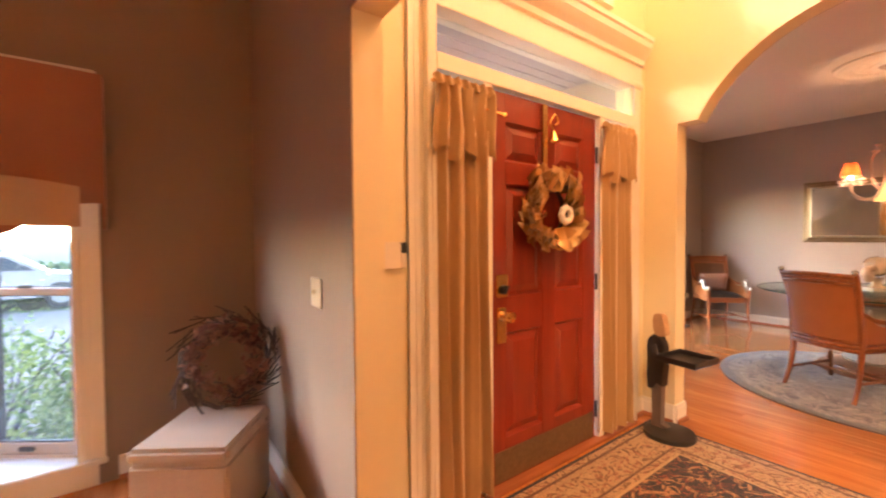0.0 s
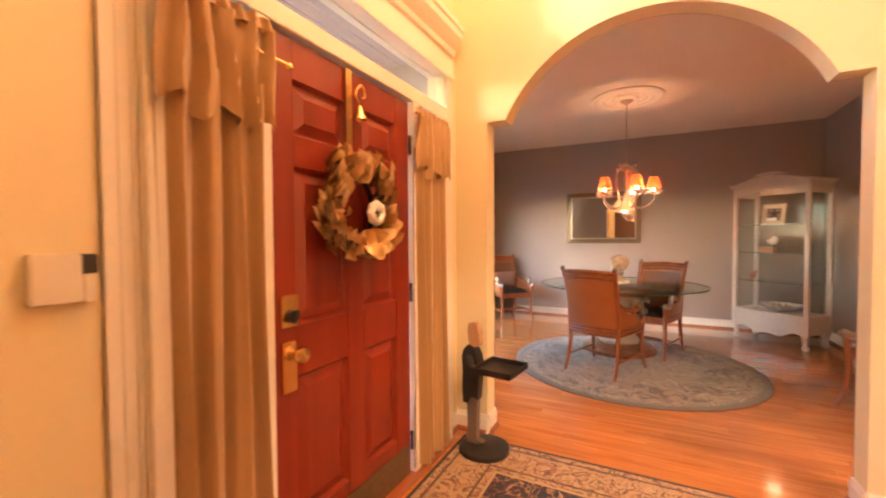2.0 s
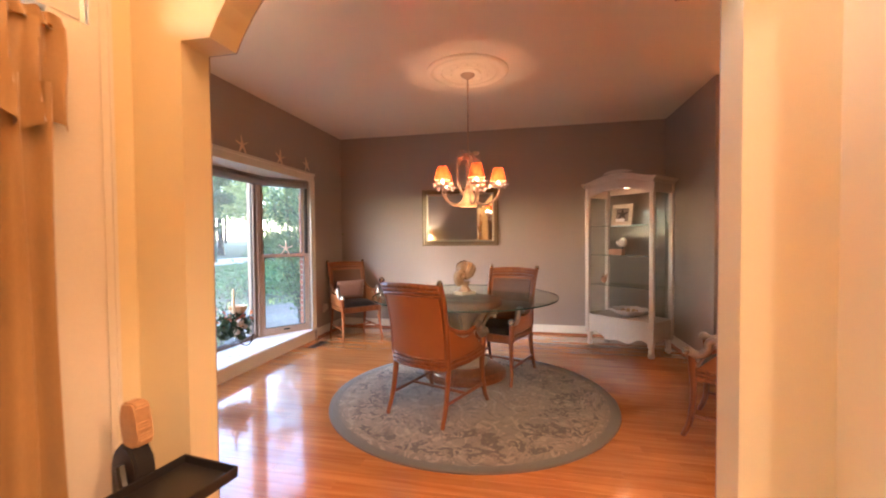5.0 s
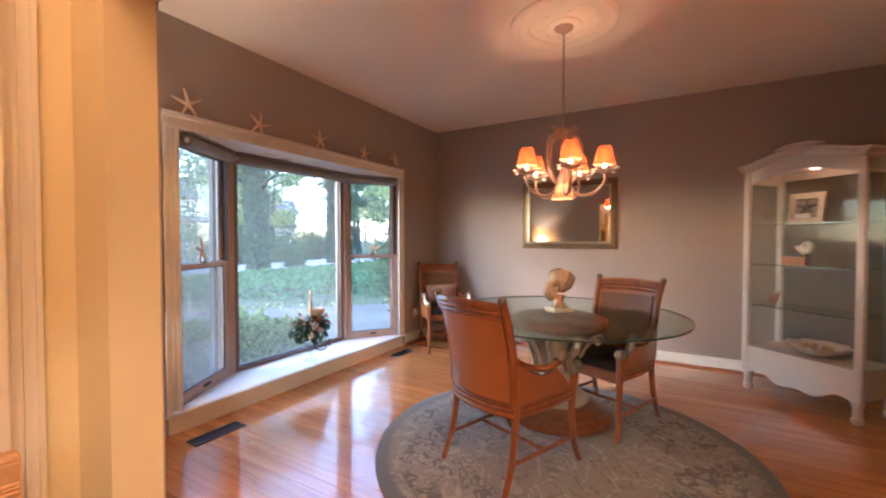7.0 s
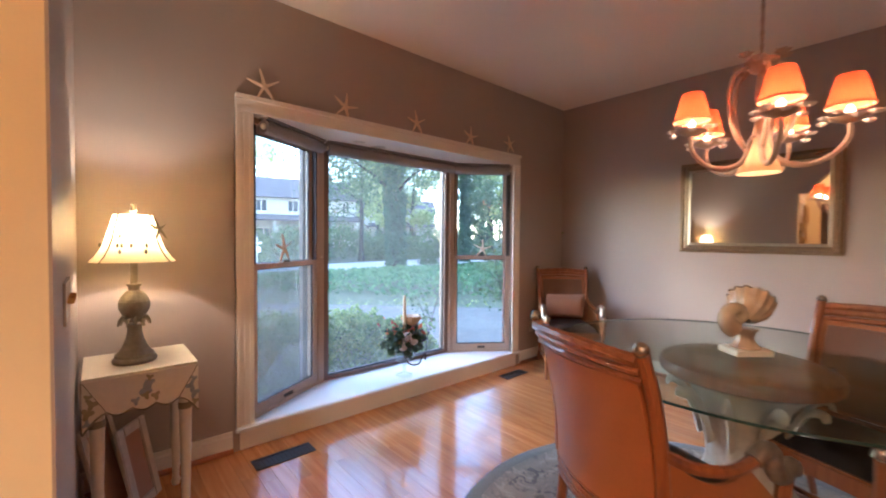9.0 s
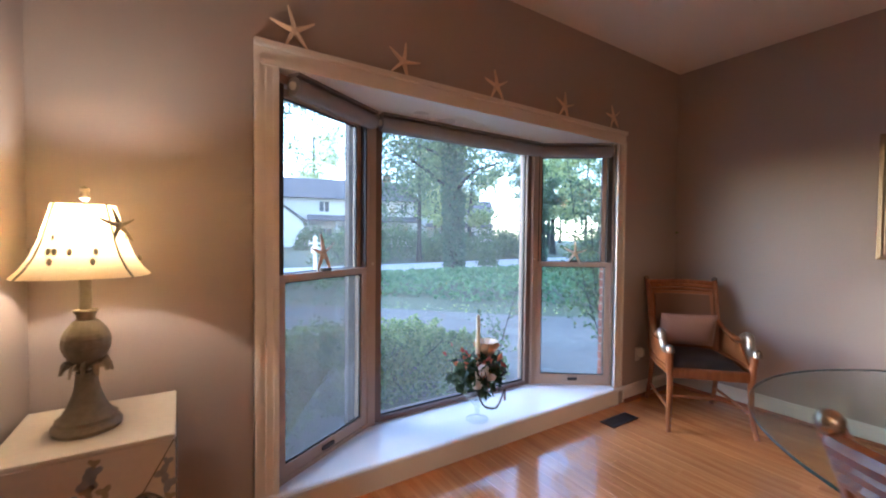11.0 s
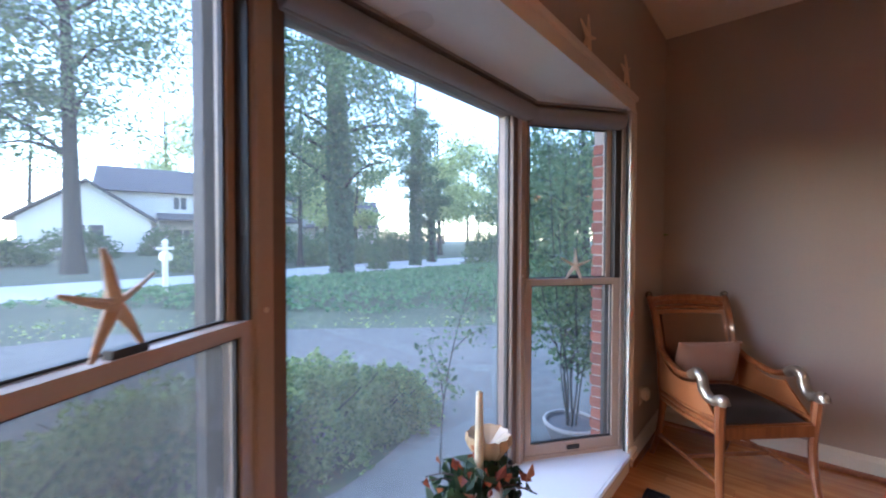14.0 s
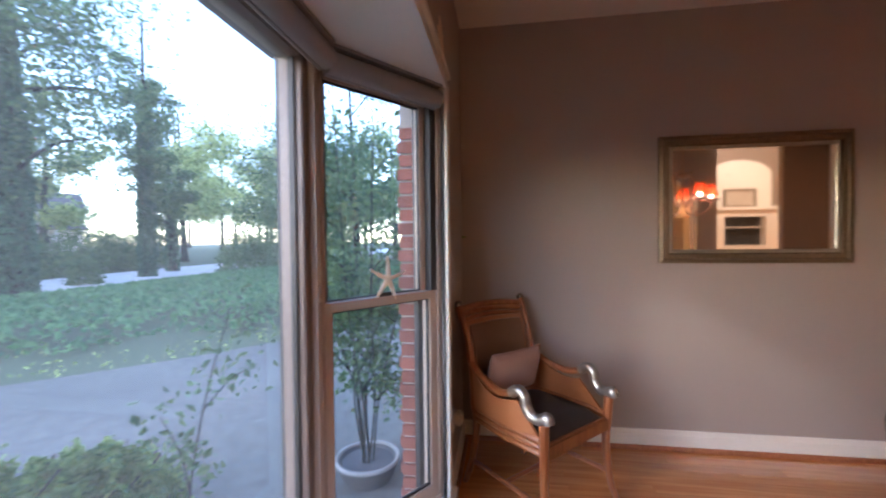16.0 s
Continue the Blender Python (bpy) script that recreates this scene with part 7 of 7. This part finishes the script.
def tree(name, x, y, h, r, crown_z, crown_r, count, leaf, label, seed, material=None, ivy=0, limbs=9, squash=0.9):
    """Tapered trunk, bending limbs and a loose crown of separate leaves in clumps."""
    rng = np.random.default_rng(seed)
    rnd = random.Random(seed)
    z0 = ground_z(x, y) - 0.05
    th = thing(name, label, "tree", pose(x, y, z0))
    lean = (rnd.uniform(-0.03, 0.03) * h, rnd.uniform(-0.03, 0.03) * h)
    trunk = smooth_path([(0, 0, 0), (lean[0] * 0.2, lean[1] * 0.2, h * 0.25), (lean[0] * 0.6, lean[1] * 0.7, h * 0.6), (lean[0], lean[1], h)], 6)
    rad = [r * (1.35 if i == 0 else 1.1 if i == 1 else 1 - 0.75 * i / (len(trunk) - 1)) for i in range(len(trunk))]
    part("trunk", made(tube, trunk, rad, 14), M_BARK, th)
    tips = []
    bm = B()
    for i in range(limbs):
        t = 0.35 + 0.6 * i / limbs
        p = trunk[int(t * (len(trunk) - 1))]
        a = rnd.uniform(0, 6.28)
        L = crown_r * rnd.uniform(0.55, 1.0)
        e = p + Vector((math.cos(a) * L, math.sin(a) * L, L * rnd.uniform(0.1, 0.6)))
        m = p + (e - p) * 0.5 + Vector((0, 0, L * 0.12))
        tube(bm, smooth_path([p, m, e], 4), [r * 0.34 * (1 - 0.5 * t), 0.02], 6)
        tips += [m, e, p + (e - p) * 0.75]
    part("limbs", bm, M_BARK, th)
    clumps = max(14, count // 130)
    cs = []
    for i in range(clumps):
        if tips and i < len(tips):
            cs.append((tips[i].x, tips[i].y, tips[i].z))
        else:
            d = rng.normal(size=3)
            d /= np.linalg.norm(d)
            q = crown_r * rng.uniform(0.45, 1.0)
            cs.append((lean[0] + d[0] * q, lean[1] + d[1] * q, crown_z + d[2] * q * squash))
    cs = np.array(cs)
    pick = cs[rng.integers(0, len(cs), count)]
    pts = pick + rng.normal(size=(count, 3)) * crown_r * np.array([0.16, 0.16, 0.11])
    pts = pts[pts[:, 2] > 0.3]
    leaf_cloud("crown", pts, leaf, material or M_LEAF, rng, th)
    if ivy:
        t = rng.uniform(0, 0.7, ivy)
        a = rng.uniform(0, 6.28, ivy)
        q = (r * (1.1 - 0.6 * t) + rng.uniform(0.0, 0.18, ivy)) * (1 + 0.22 * np.sin(5 * a + 9 * t) * np.sin(23 * t + a))
        pts = np.stack([lean[0] * t + q * np.cos(a), lean[1] * t + q * np.sin(a), t * h], 1)
        leaf_cloud("ivy", pts, 0.19, M_IVYTREE, rng, th, "ivy climbing the trunk")
    return th


tree("oak_tree", 16.1, 19.2, 17, 0.40, 8.8, 5.0, 19000, 0.19, "large ivy-clad oak across the lawn", 1, ivy=15000, limbs=16)
tree("oak_tree", 23.6, 21.4, 14, 0.24, 8.0, 1.7, 9000, 0.18, "tall slim ivy-clad tree near the street", 2, ivy=11000, limbs=8, squash=2.4)
tree("oak_tree", 27.0, 23.0, 7, 0.25, 4.6, 1.6, 6000, 0.18, "small leaning tree near the street", 3, ivy=1200)
tree("pine_tree", 7.0, 27.5, 22, 0.40, 12, 5.0, 16000, 0.22, "tall pine before the neighbour's house", 4, limbs=16, squash=1.2)
tree("pine_tree", 2.5, 30.0, 22, 0.38, 12, 5.5, 14000, 0.22, "tall pine before the neighbour's house", 5, limbs=16, squash=1.2)
tree("oak_tree", 17.4, 25.5, 12, 0.18, 8.0, 3.8, 6000, 0.2, "young oak with branches over the lawn", 6, limbs=12)
tree("oak_tree", 31.0, 16.5, 10, 0.3, 5.0, 4.2, 14000, 0.2, "spreading tree beyond the ivy bed", 7, limbs=12)
tree("oak_tree", 21.0, 8.6, 8, 0.2, 4.0, 3.2, 14000, 0.16, "dense evergreen beside the driveway", 8, limbs=10)
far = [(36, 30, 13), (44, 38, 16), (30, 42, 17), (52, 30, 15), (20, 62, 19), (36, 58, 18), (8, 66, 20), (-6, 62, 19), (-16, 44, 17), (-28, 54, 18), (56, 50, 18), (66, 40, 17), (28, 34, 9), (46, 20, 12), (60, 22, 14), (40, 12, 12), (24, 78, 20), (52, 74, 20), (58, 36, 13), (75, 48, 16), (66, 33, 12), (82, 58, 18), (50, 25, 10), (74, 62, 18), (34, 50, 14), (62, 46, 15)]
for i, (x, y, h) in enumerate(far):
    tree("far_tree", x, y, h, 0.3, h * 0.52, h * 0.36, 3400, 0.38, "broadleaf tree across the street, sunlight in its leaf colour", 40 + i, M_LEAFSUN, limbs=9)


def shrub(name, x, y, sx, sy, h, count, leaf, label, seed, material=None):
    rng = np.random.default_rng(seed)
    z0 = ground_z(x, y)
    th = thing(name, label, "shrub", pose(x, y, z0))
    bm = B()
    rnd = random.Random(seed)
    for i in range(14):
        a = rnd.uniform(0, 6.28)
        tube(bm, smooth_path([(sx * 0.3 * math.cos(a), sy * 0.3 * math.sin(a), 0), (sx * 0.5 * math.cos(a), sy * 0.5 * math.sin(a), h * 0.4), (sx * 0.8 * math.cos(a + 0.3), sy * 0.8 * math.sin(a + 0.3), h * 0.8)], 3), [0.012, 0.004], 5)
    part("stems", bm, M_BARK, th)
    d = rng.normal(size=(count, 3))
    d /= np.linalg.norm(d, axis=1)[:, None]
    d[:, 2] = np.abs(d[:, 2])
    bumps = 1 + 0.16 * np.sin(5 * d[:, :1] * 3 + seed) * np.cos(4 * d[:, 1:2] * 3 - seed)
    pts = d * bumps * (rng.uniform(0.35, 1.0, (count, 1)) ** 0.4) * np.array([sx, sy, h])
    leaf_cloud("foliage", pts, leaf, material or M_HEDGE, rng, th)
    return th


for i, (x, y, sx, sy, h) in enumerate(((2.2, 4.6, 0.95, 0.8, 0.95), (3.45, 4.75, 0.98, 0.8, 0.92), (4.75, 5.25, 0.9, 0.72, 0.76), (5.75, 5.2, 0.85, 0.70, 0.70), (6.5, 5.0, 0.5, 0.5, 0.5))):
    shrub("azalea_bush", x, y, sx, sy, h, 11000, 0.054, "clipped green azalea under the bay window", 60 + i)
for i, (x, y, sx, sy, h) in enumerate(((-1.2, 4.6, 0.9, 0.8, 1.15), (-2.6, 4.7, 0.9, 0.8, 1.2), (-0.1, 4.4, 0.7, 0.7, 0.95), (-3.9, 4.6, 0.9, 0.8, 1.1))):
    shrub("azalea_bush", x, y, sx, sy, h, 2600, 0.06, "green azalea under the living room window", 70 + i)
shrub("round_bush", 19.6, 20.6, 0.65, 0.65, 1.15, 1500, 0.14, "small round clipped bush near the street", 80, M_LEAF)
for i, (x, y, sx, sy, h) in enumerate(((27, 17.5, 3.0, 1.2, 2.0), (33, 15.0, 3.0, 1.4, 2.2), (12.5, 25.5, 2.6, 1.4, 2.2), (17.5, 28.0, 3.4, 1.4, 2.4), (24, 31, 4, 1.5, 2.4), (8.4, 38, 2.4, 1.2, 2.0), (13.8, 39.5, 1.8, 1.2, 2.2), (30, 28.5, 3.2, 1.4, 2.4), (14.0, 6.2, 1.3, 0.9, 1.3), (20, 25.5, 2.6, 1.3, 2.0), (26, 26.5, 2.6, 1.4, 2.4), (36, 22, 3.0, 1.6, 2.6), (40, 27, 3.4, 1.6, 3.0), (21, 36, 4.0, 1.6, 2.8), (33, 36, 4.0, 1.6, 3.0), (4.5, 33.5, 2.2, 1.2, 1.6), (18, 41.0, 2.4, 1.2, 2.4), (-6, 17, 2.5, 1.5, 1.3), (-2.0, 16.8, 2.0, 1.2, 1.0))):
    shrub("hedge_bush", x, y, sx, sy, h, 2600, 0.2, "dark hedge along the street", 90 + i, M_LEAF)


def potted_shrub(x, y):
    z0 = ground_z(x, y) + 0.012
    th = thing("potted_shrub", "tall leafy shrub in a pale stone pot", "potted plant", pose(x, y, z0))
    part("pot", made(lathe, [(0.17, 0.0), (0.2, 0.06), (0.225, 0.12), (0.23, 0.15), (0.21, 0.15), (0.19, 0.13), (0.0, 0.13)], 28), M_POT, th, "grey round stone pot")
    part("rim", made(tube, [(0.226 * math.cos(a), 0.226 * math.sin(a), 0.153) for a in (2 * math.pi * j / 28 for j in range(29))], 0.017, 8), M_MORTAR, th, "pale rolled rim")
    rng = np.random.default_rng(31)
    rnd = random.Random(31)
    bm = B()
    pts = []
    for i in range(9):
        a = rnd.uniform(0, 6.28)
        q = rnd.uniform(0.2, 0.5)
        path = smooth_path([(0.04 * math.cos(a), 0.04 * math.sin(a), 0.12), (0.10 * math.cos(a + 0.4), 0.10 * math.sin(a + 0.4), 0.6), (q * 0.6 * math.cos(a), q * 0.6 * math.sin(a), 1.3), (q * math.cos(a), q * math.sin(a), rnd.uniform(1.9, 2.9))], 5)
        tube(bm, path, [0.008, 0.003], 6)
        pts += [tuple(p) for p in path[9:]]
        for j in range(5, len(path) - 2, 2):
            b = rnd.uniform(0, 6.28)
            e = path[j] + Vector((0.28 * math.cos(b), 0.28 * math.sin(b), rnd.uniform(0.05, 0.25)))
            m = (path[j] + e) / 2 + Vector((0, 0, 0.04))
            tube(bm, [path[j], m, e], [0.006, 0.002], 5)
            pts += [tuple(m), tuple(e), tuple(e)]
    part("stems", bm, M_BARK, th)
    base = np.array(pts)[rng.integers(0, len(pts), 3600)]
    leaf_cloud("foliage", base + rng.normal(size=(3600, 3)) * 0.085, 0.055, M_LEAF, rng, th)


potted_shrub(7.30, 3.48)
# a wispy stem in front of the glass
th = thing("thin_sapling", "thin leafy sapling growing among the azaleas", "shrub", pose(6.15, 4.0, ground_z(6.15, 4.0)))
part("stems", made(lambda bm: (tube(bm, smooth_path([(0, 0, 0), (0.1, 0.05, 0.5), (0.3, 0.1, 0.95), (0.42, 0.05, 1.35)], 5), [0.009, 0.003], 6), tube(bm, smooth_path([(0.1, 0.05, 0.5), (0.0, 0.0, 0.75), (-0.12, 0.0, 1.0)], 4), [0.006, 0.002], 6), tube(bm, smooth_path([(0.25, 0.1, 0.85), (0.5, 0.1, 0.95), (0.7, 0.05, 0.98)], 4), [0.005, 0.002], 6))), M_BARK, th)
rng = np.random.default_rng(77)
sp = np.array([(0.3, 0.1, 0.95), (0.42, 0.05, 1.3), (0.35, 0.08, 1.1), (-0.05, 0, 0.85), (-0.12, 0, 1.0), (0.15, 0.05, 0.6), (0.05, 0.02, 0.7), (0.6, 0.08, 0.97)])
leaf_cloud("foliage", sp[rng.integers(0, len(sp), 230)] + rng.normal(size=(230, 3)) * 0.075, 0.055, M_LEAF, rng, th)


def mailbox():
    x, y = 7.5, 15.6
    th = thing("mailbox", "white wooden mailbox post near the street", "mailbox", pose(x, y, ground_z(x, y)))
    part("post", made(box, -0.06, 0.06, -0.06, 0.06, 0, 1.45, 0.008), M_STUCCO, th, smooth=False)
    part("cap", made(lathe, [(0.09, 1.45), (0.09, 1.48), (0.0, 1.58)], 4), M_STUCCO, th, smooth=False)
    part("box", made(prism, [(-0.1, 0.95)] + [(0.1 * math.cos(a), 1.08 + 0.1 * math.sin(a)) for a in (math.pi - math.pi * i / 10 for i in range(11))] + [(0.1, 0.95)], "y", -0.3, 0.2), M_STUCCO, th, smooth=False)
    part("arm", made(box, -0.22, 0.22, -0.03, 0.03, 1.25, 1.32), M_STUCCO, th, smooth=False)


mailbox()


def far_house(x, y, turn, label):
    th = thing("neighbour_house", label, "house", pose(x, y, ground_z(x, y), 0, 0, turn))
    part("wall", made(box, -8, 8, 0, 8, 0, 5.4), M_STUCCO, th, "pale stucco wall", smooth=False)
    part("roof", made(prism, [(-0.7, 5.3), (8.7, 5.3), (4, 8.0)], "x", -8.5, 8.5), M_ROOF, th, "grey shingle roof", smooth=False)
    part("porch_roof", made(prism, [(-2.2, 2.9), (0, 3.5), (0, 3.2), (-2.2, 2.75)], "x", -4, 8.2), M_ROOF, th, smooth=False)
    for px in (-3.9, -1.0, 2.0, 5.0, 8.0):
        part("porch_post", made(box, px - 0.12, px + 0.12, -2.1, -1.86, 0, 2.8), M_STUCCO, th, smooth=False)
    w = part("gable_wing", made(prism, [(-12.5, 0), (-4.4, 0), (-4.4, 2.7), (-8.5, 5.6), (-12.5, 2.7)], "y", -3.0, 6), M_STUCCO, th, "pale stucco gable wing", smooth=False)
    part("wing_roof", made(lambda bm: (prism(bm, [(-13.1, 2.42), (-13.1, 2.66), (-8.5, 5.86), (-8.5, 5.62)], "y", -3.4, 6.2), prism(bm, [(-3.9, 2.42), (-3.9, 2.66), (-8.5, 5.86), (-8.5, 5.62)], "y", -3.4, 6.2))), M_ROOF, th, smooth=False)
    for wx, wz, ww in ((-2.2, 3.8, 1.1), (1.0, 3.8, 1.1), (4.2, 3.8, 1.1), (6.8, 3.8, 0.8), (-2.0, 0.8, 1.3), (4.0, 0.8, 1.6), (6.8, 0.8, 1.0)):
        win = part("window", made(box, wx - ww / 2, wx + ww / 2, -0.06, -0.003, wz, wz + 1.25), M_TRIM, th, smooth=False)
        for s in (-1, 1):
            part("pane", made(box, wx + s * ww / 4 - ww / 4 + 0.05, wx + s * ww / 4 + ww / 4 - 0.05, -0.075, -0.062, wz + 0.07, wz + 1.18), M_FARGLASS, win, smooth=False)
    win = part("window", made(box, -9.6, -7.4, -3.06, -3.003, 0.7, 2.3), M_TRIM, th, smooth=False)
    for s in (-0.55, 0.55):
        part("pane", made(box, -8.5 + s - 0.45, -8.5 + s + 0.45, -3.08, -3.062, 0.8, 2.2), M_FARGLASS, win, smooth=False)
    part("door", made(box, 1.0, 2.0, -0.05, -0.003, 0.0, 2.2), M_VALANCE, th, "dark red front door", smooth=False)
    part("chimney", made(box, 5.2, 6.2, 4.5, 5.4, 6.0, 9.0), M_BRICK, th, smooth=False)


far_house(18.8, 45, -14, "two-storey pale stucco house with a grey roof")
far_house(44.0, 62, -30, "pale house half hidden behind trees")


def parked_car():
    x, y = -3.2, 14.6
    th = thing("parked_car", "silver sedan parked beyond the bushes", "car", pose(x, y, ground_z(x, y) + 0.0, 0, 0, 8))
    part("body", made(prism, [(-2.2, 0.3), (2.2, 0.3), (2.25, 0.62), (2.1, 0.78), (1.2, 0.9), (-1.5, 0.95), (-2.15, 0.88), (-2.25, 0.6)], "y", -0.85, 0.85), M_CARPAINT, th, smooth=False)
    part("cabin", made(prism, [(-1.6, 0.94), (1.15, 0.9), (0.45, 1.36), (-0.9, 1.4)], "y", -0.72, 0.72), M_CARPAINT, th, smooth=False)
    for s in (-1, 1):
        part("side_window", made(prism, [(-1.35, 0.98), (0.9, 0.96), (0.38, 1.3), (-0.85, 1.34)], "y", s * 0.722, s * 0.728), M_FARGLASS, th, smooth=False)
        for wx in (-1.35, 1.35):
            w = part("wheel", made(lathe, [(0.32, -0.1), (0.33, -0.06), (0.33, 0.06), (0.32, 0.1)], 20), M_TYRE, th, place=pose(wx, s * 0.8, 0.33, 90, 0, 0))
            part("rim", made(lathe, [(0.2, -0.112), (0.2, 0.112)], 14), M_CARPAINT, w)


parked_car()

# Unseen roof, added as a light blocker above the house.
structure("roof_blocker", made(prism, [(-8.6, 5.41), (1.62, 5.41), (-2.6, 8.7)], "x", -5.7, 7.9), M_ROOF, "unseen grey gable roof added to cast the house's shade", "roof")

# ---- pieces: bricks beside the bay, floor boards ----
facade = structure("brick_facade", made(lambda bm: (box(bm, 6.44, 8.6, 2.865, 2.985, -0.6, 2.9), box(bm, 2.88, 3.62, 2.865, 2.985, -0.6, 2.9), box(bm, 3.62, 6.44, 2.865, 2.985, 2.25, 2.9))), M_MORTAR, "red brick front wall beside the bay", "wall")
bm = B()
box(bm, -0.098, 0.098, 0.0, 0.018, -0.0285, 0.0285, 0.004)
brick_mesh = shape("brick", bm, M_BRICK)
for row in range(34):
    for col in range(5):
        bx = 6.54 + 0.21 * col + (0.105 if row % 2 else 0)
        ob = new("brick", brick_mesh)
        ob.parent = facade
        ob.location = (bx, 2.984, -0.36 + row * 0.068)

bm = B()
box(bm, -0.018, 0.0, -0.047, 0.047, -0.0285, 0.0285, 0.004)
end_mesh = shape("brick", bm, M_BRICK)
for row in range(34):
    ob = new("brick", end_mesh)
    ob.parent = facade
    ob.location = (6.441, 2.94, -0.36 + row * 0.068)

floor = bpy.data.objects["floor"]
rnd = random.Random(12)
W = 0.078
lengths = (1.05, 1.35, 1.6, 0.8)
meshes = {}
for L in lengths:
    meshes[L] = shape("plank", made(board, -W / 2 + 0.0001, W / 2 - 0.0001, 0, L - 0.0003, -0.0135, 0.0), M_PLANK)
rest = B()
count = 0
x = -4.96
while x < 7.16:
    y = -7.9 - rnd.uniform(0, 1.0)
    while y < DY1:
        L = rnd.choice(lengths)
        a, b = max(y, -7.98), min(y + L, 2.745)
        if b - a > 0.02:
            near = 2.55 < x < 7.0 and -1.3 < (a + b) / 2 < 2.72
            if near and count < 300 and abs(b - a - L) < 1e-6:
                ob = new("plank", meshes[L])
                ob.parent = floor
                ob.location = (x, y, 0)
                count += 1
            else:
                board(rest, x - W / 2 + 0.0001, x + W / 2 - 0.0001, a, b - 0.0003, -0.0135, 0.0)
        y += L
    x += W
tagged(part("floor_boards", rest, M_PLANK_ALL, floor, smooth=False), "narrow varnished oak boards", kind="stuff")
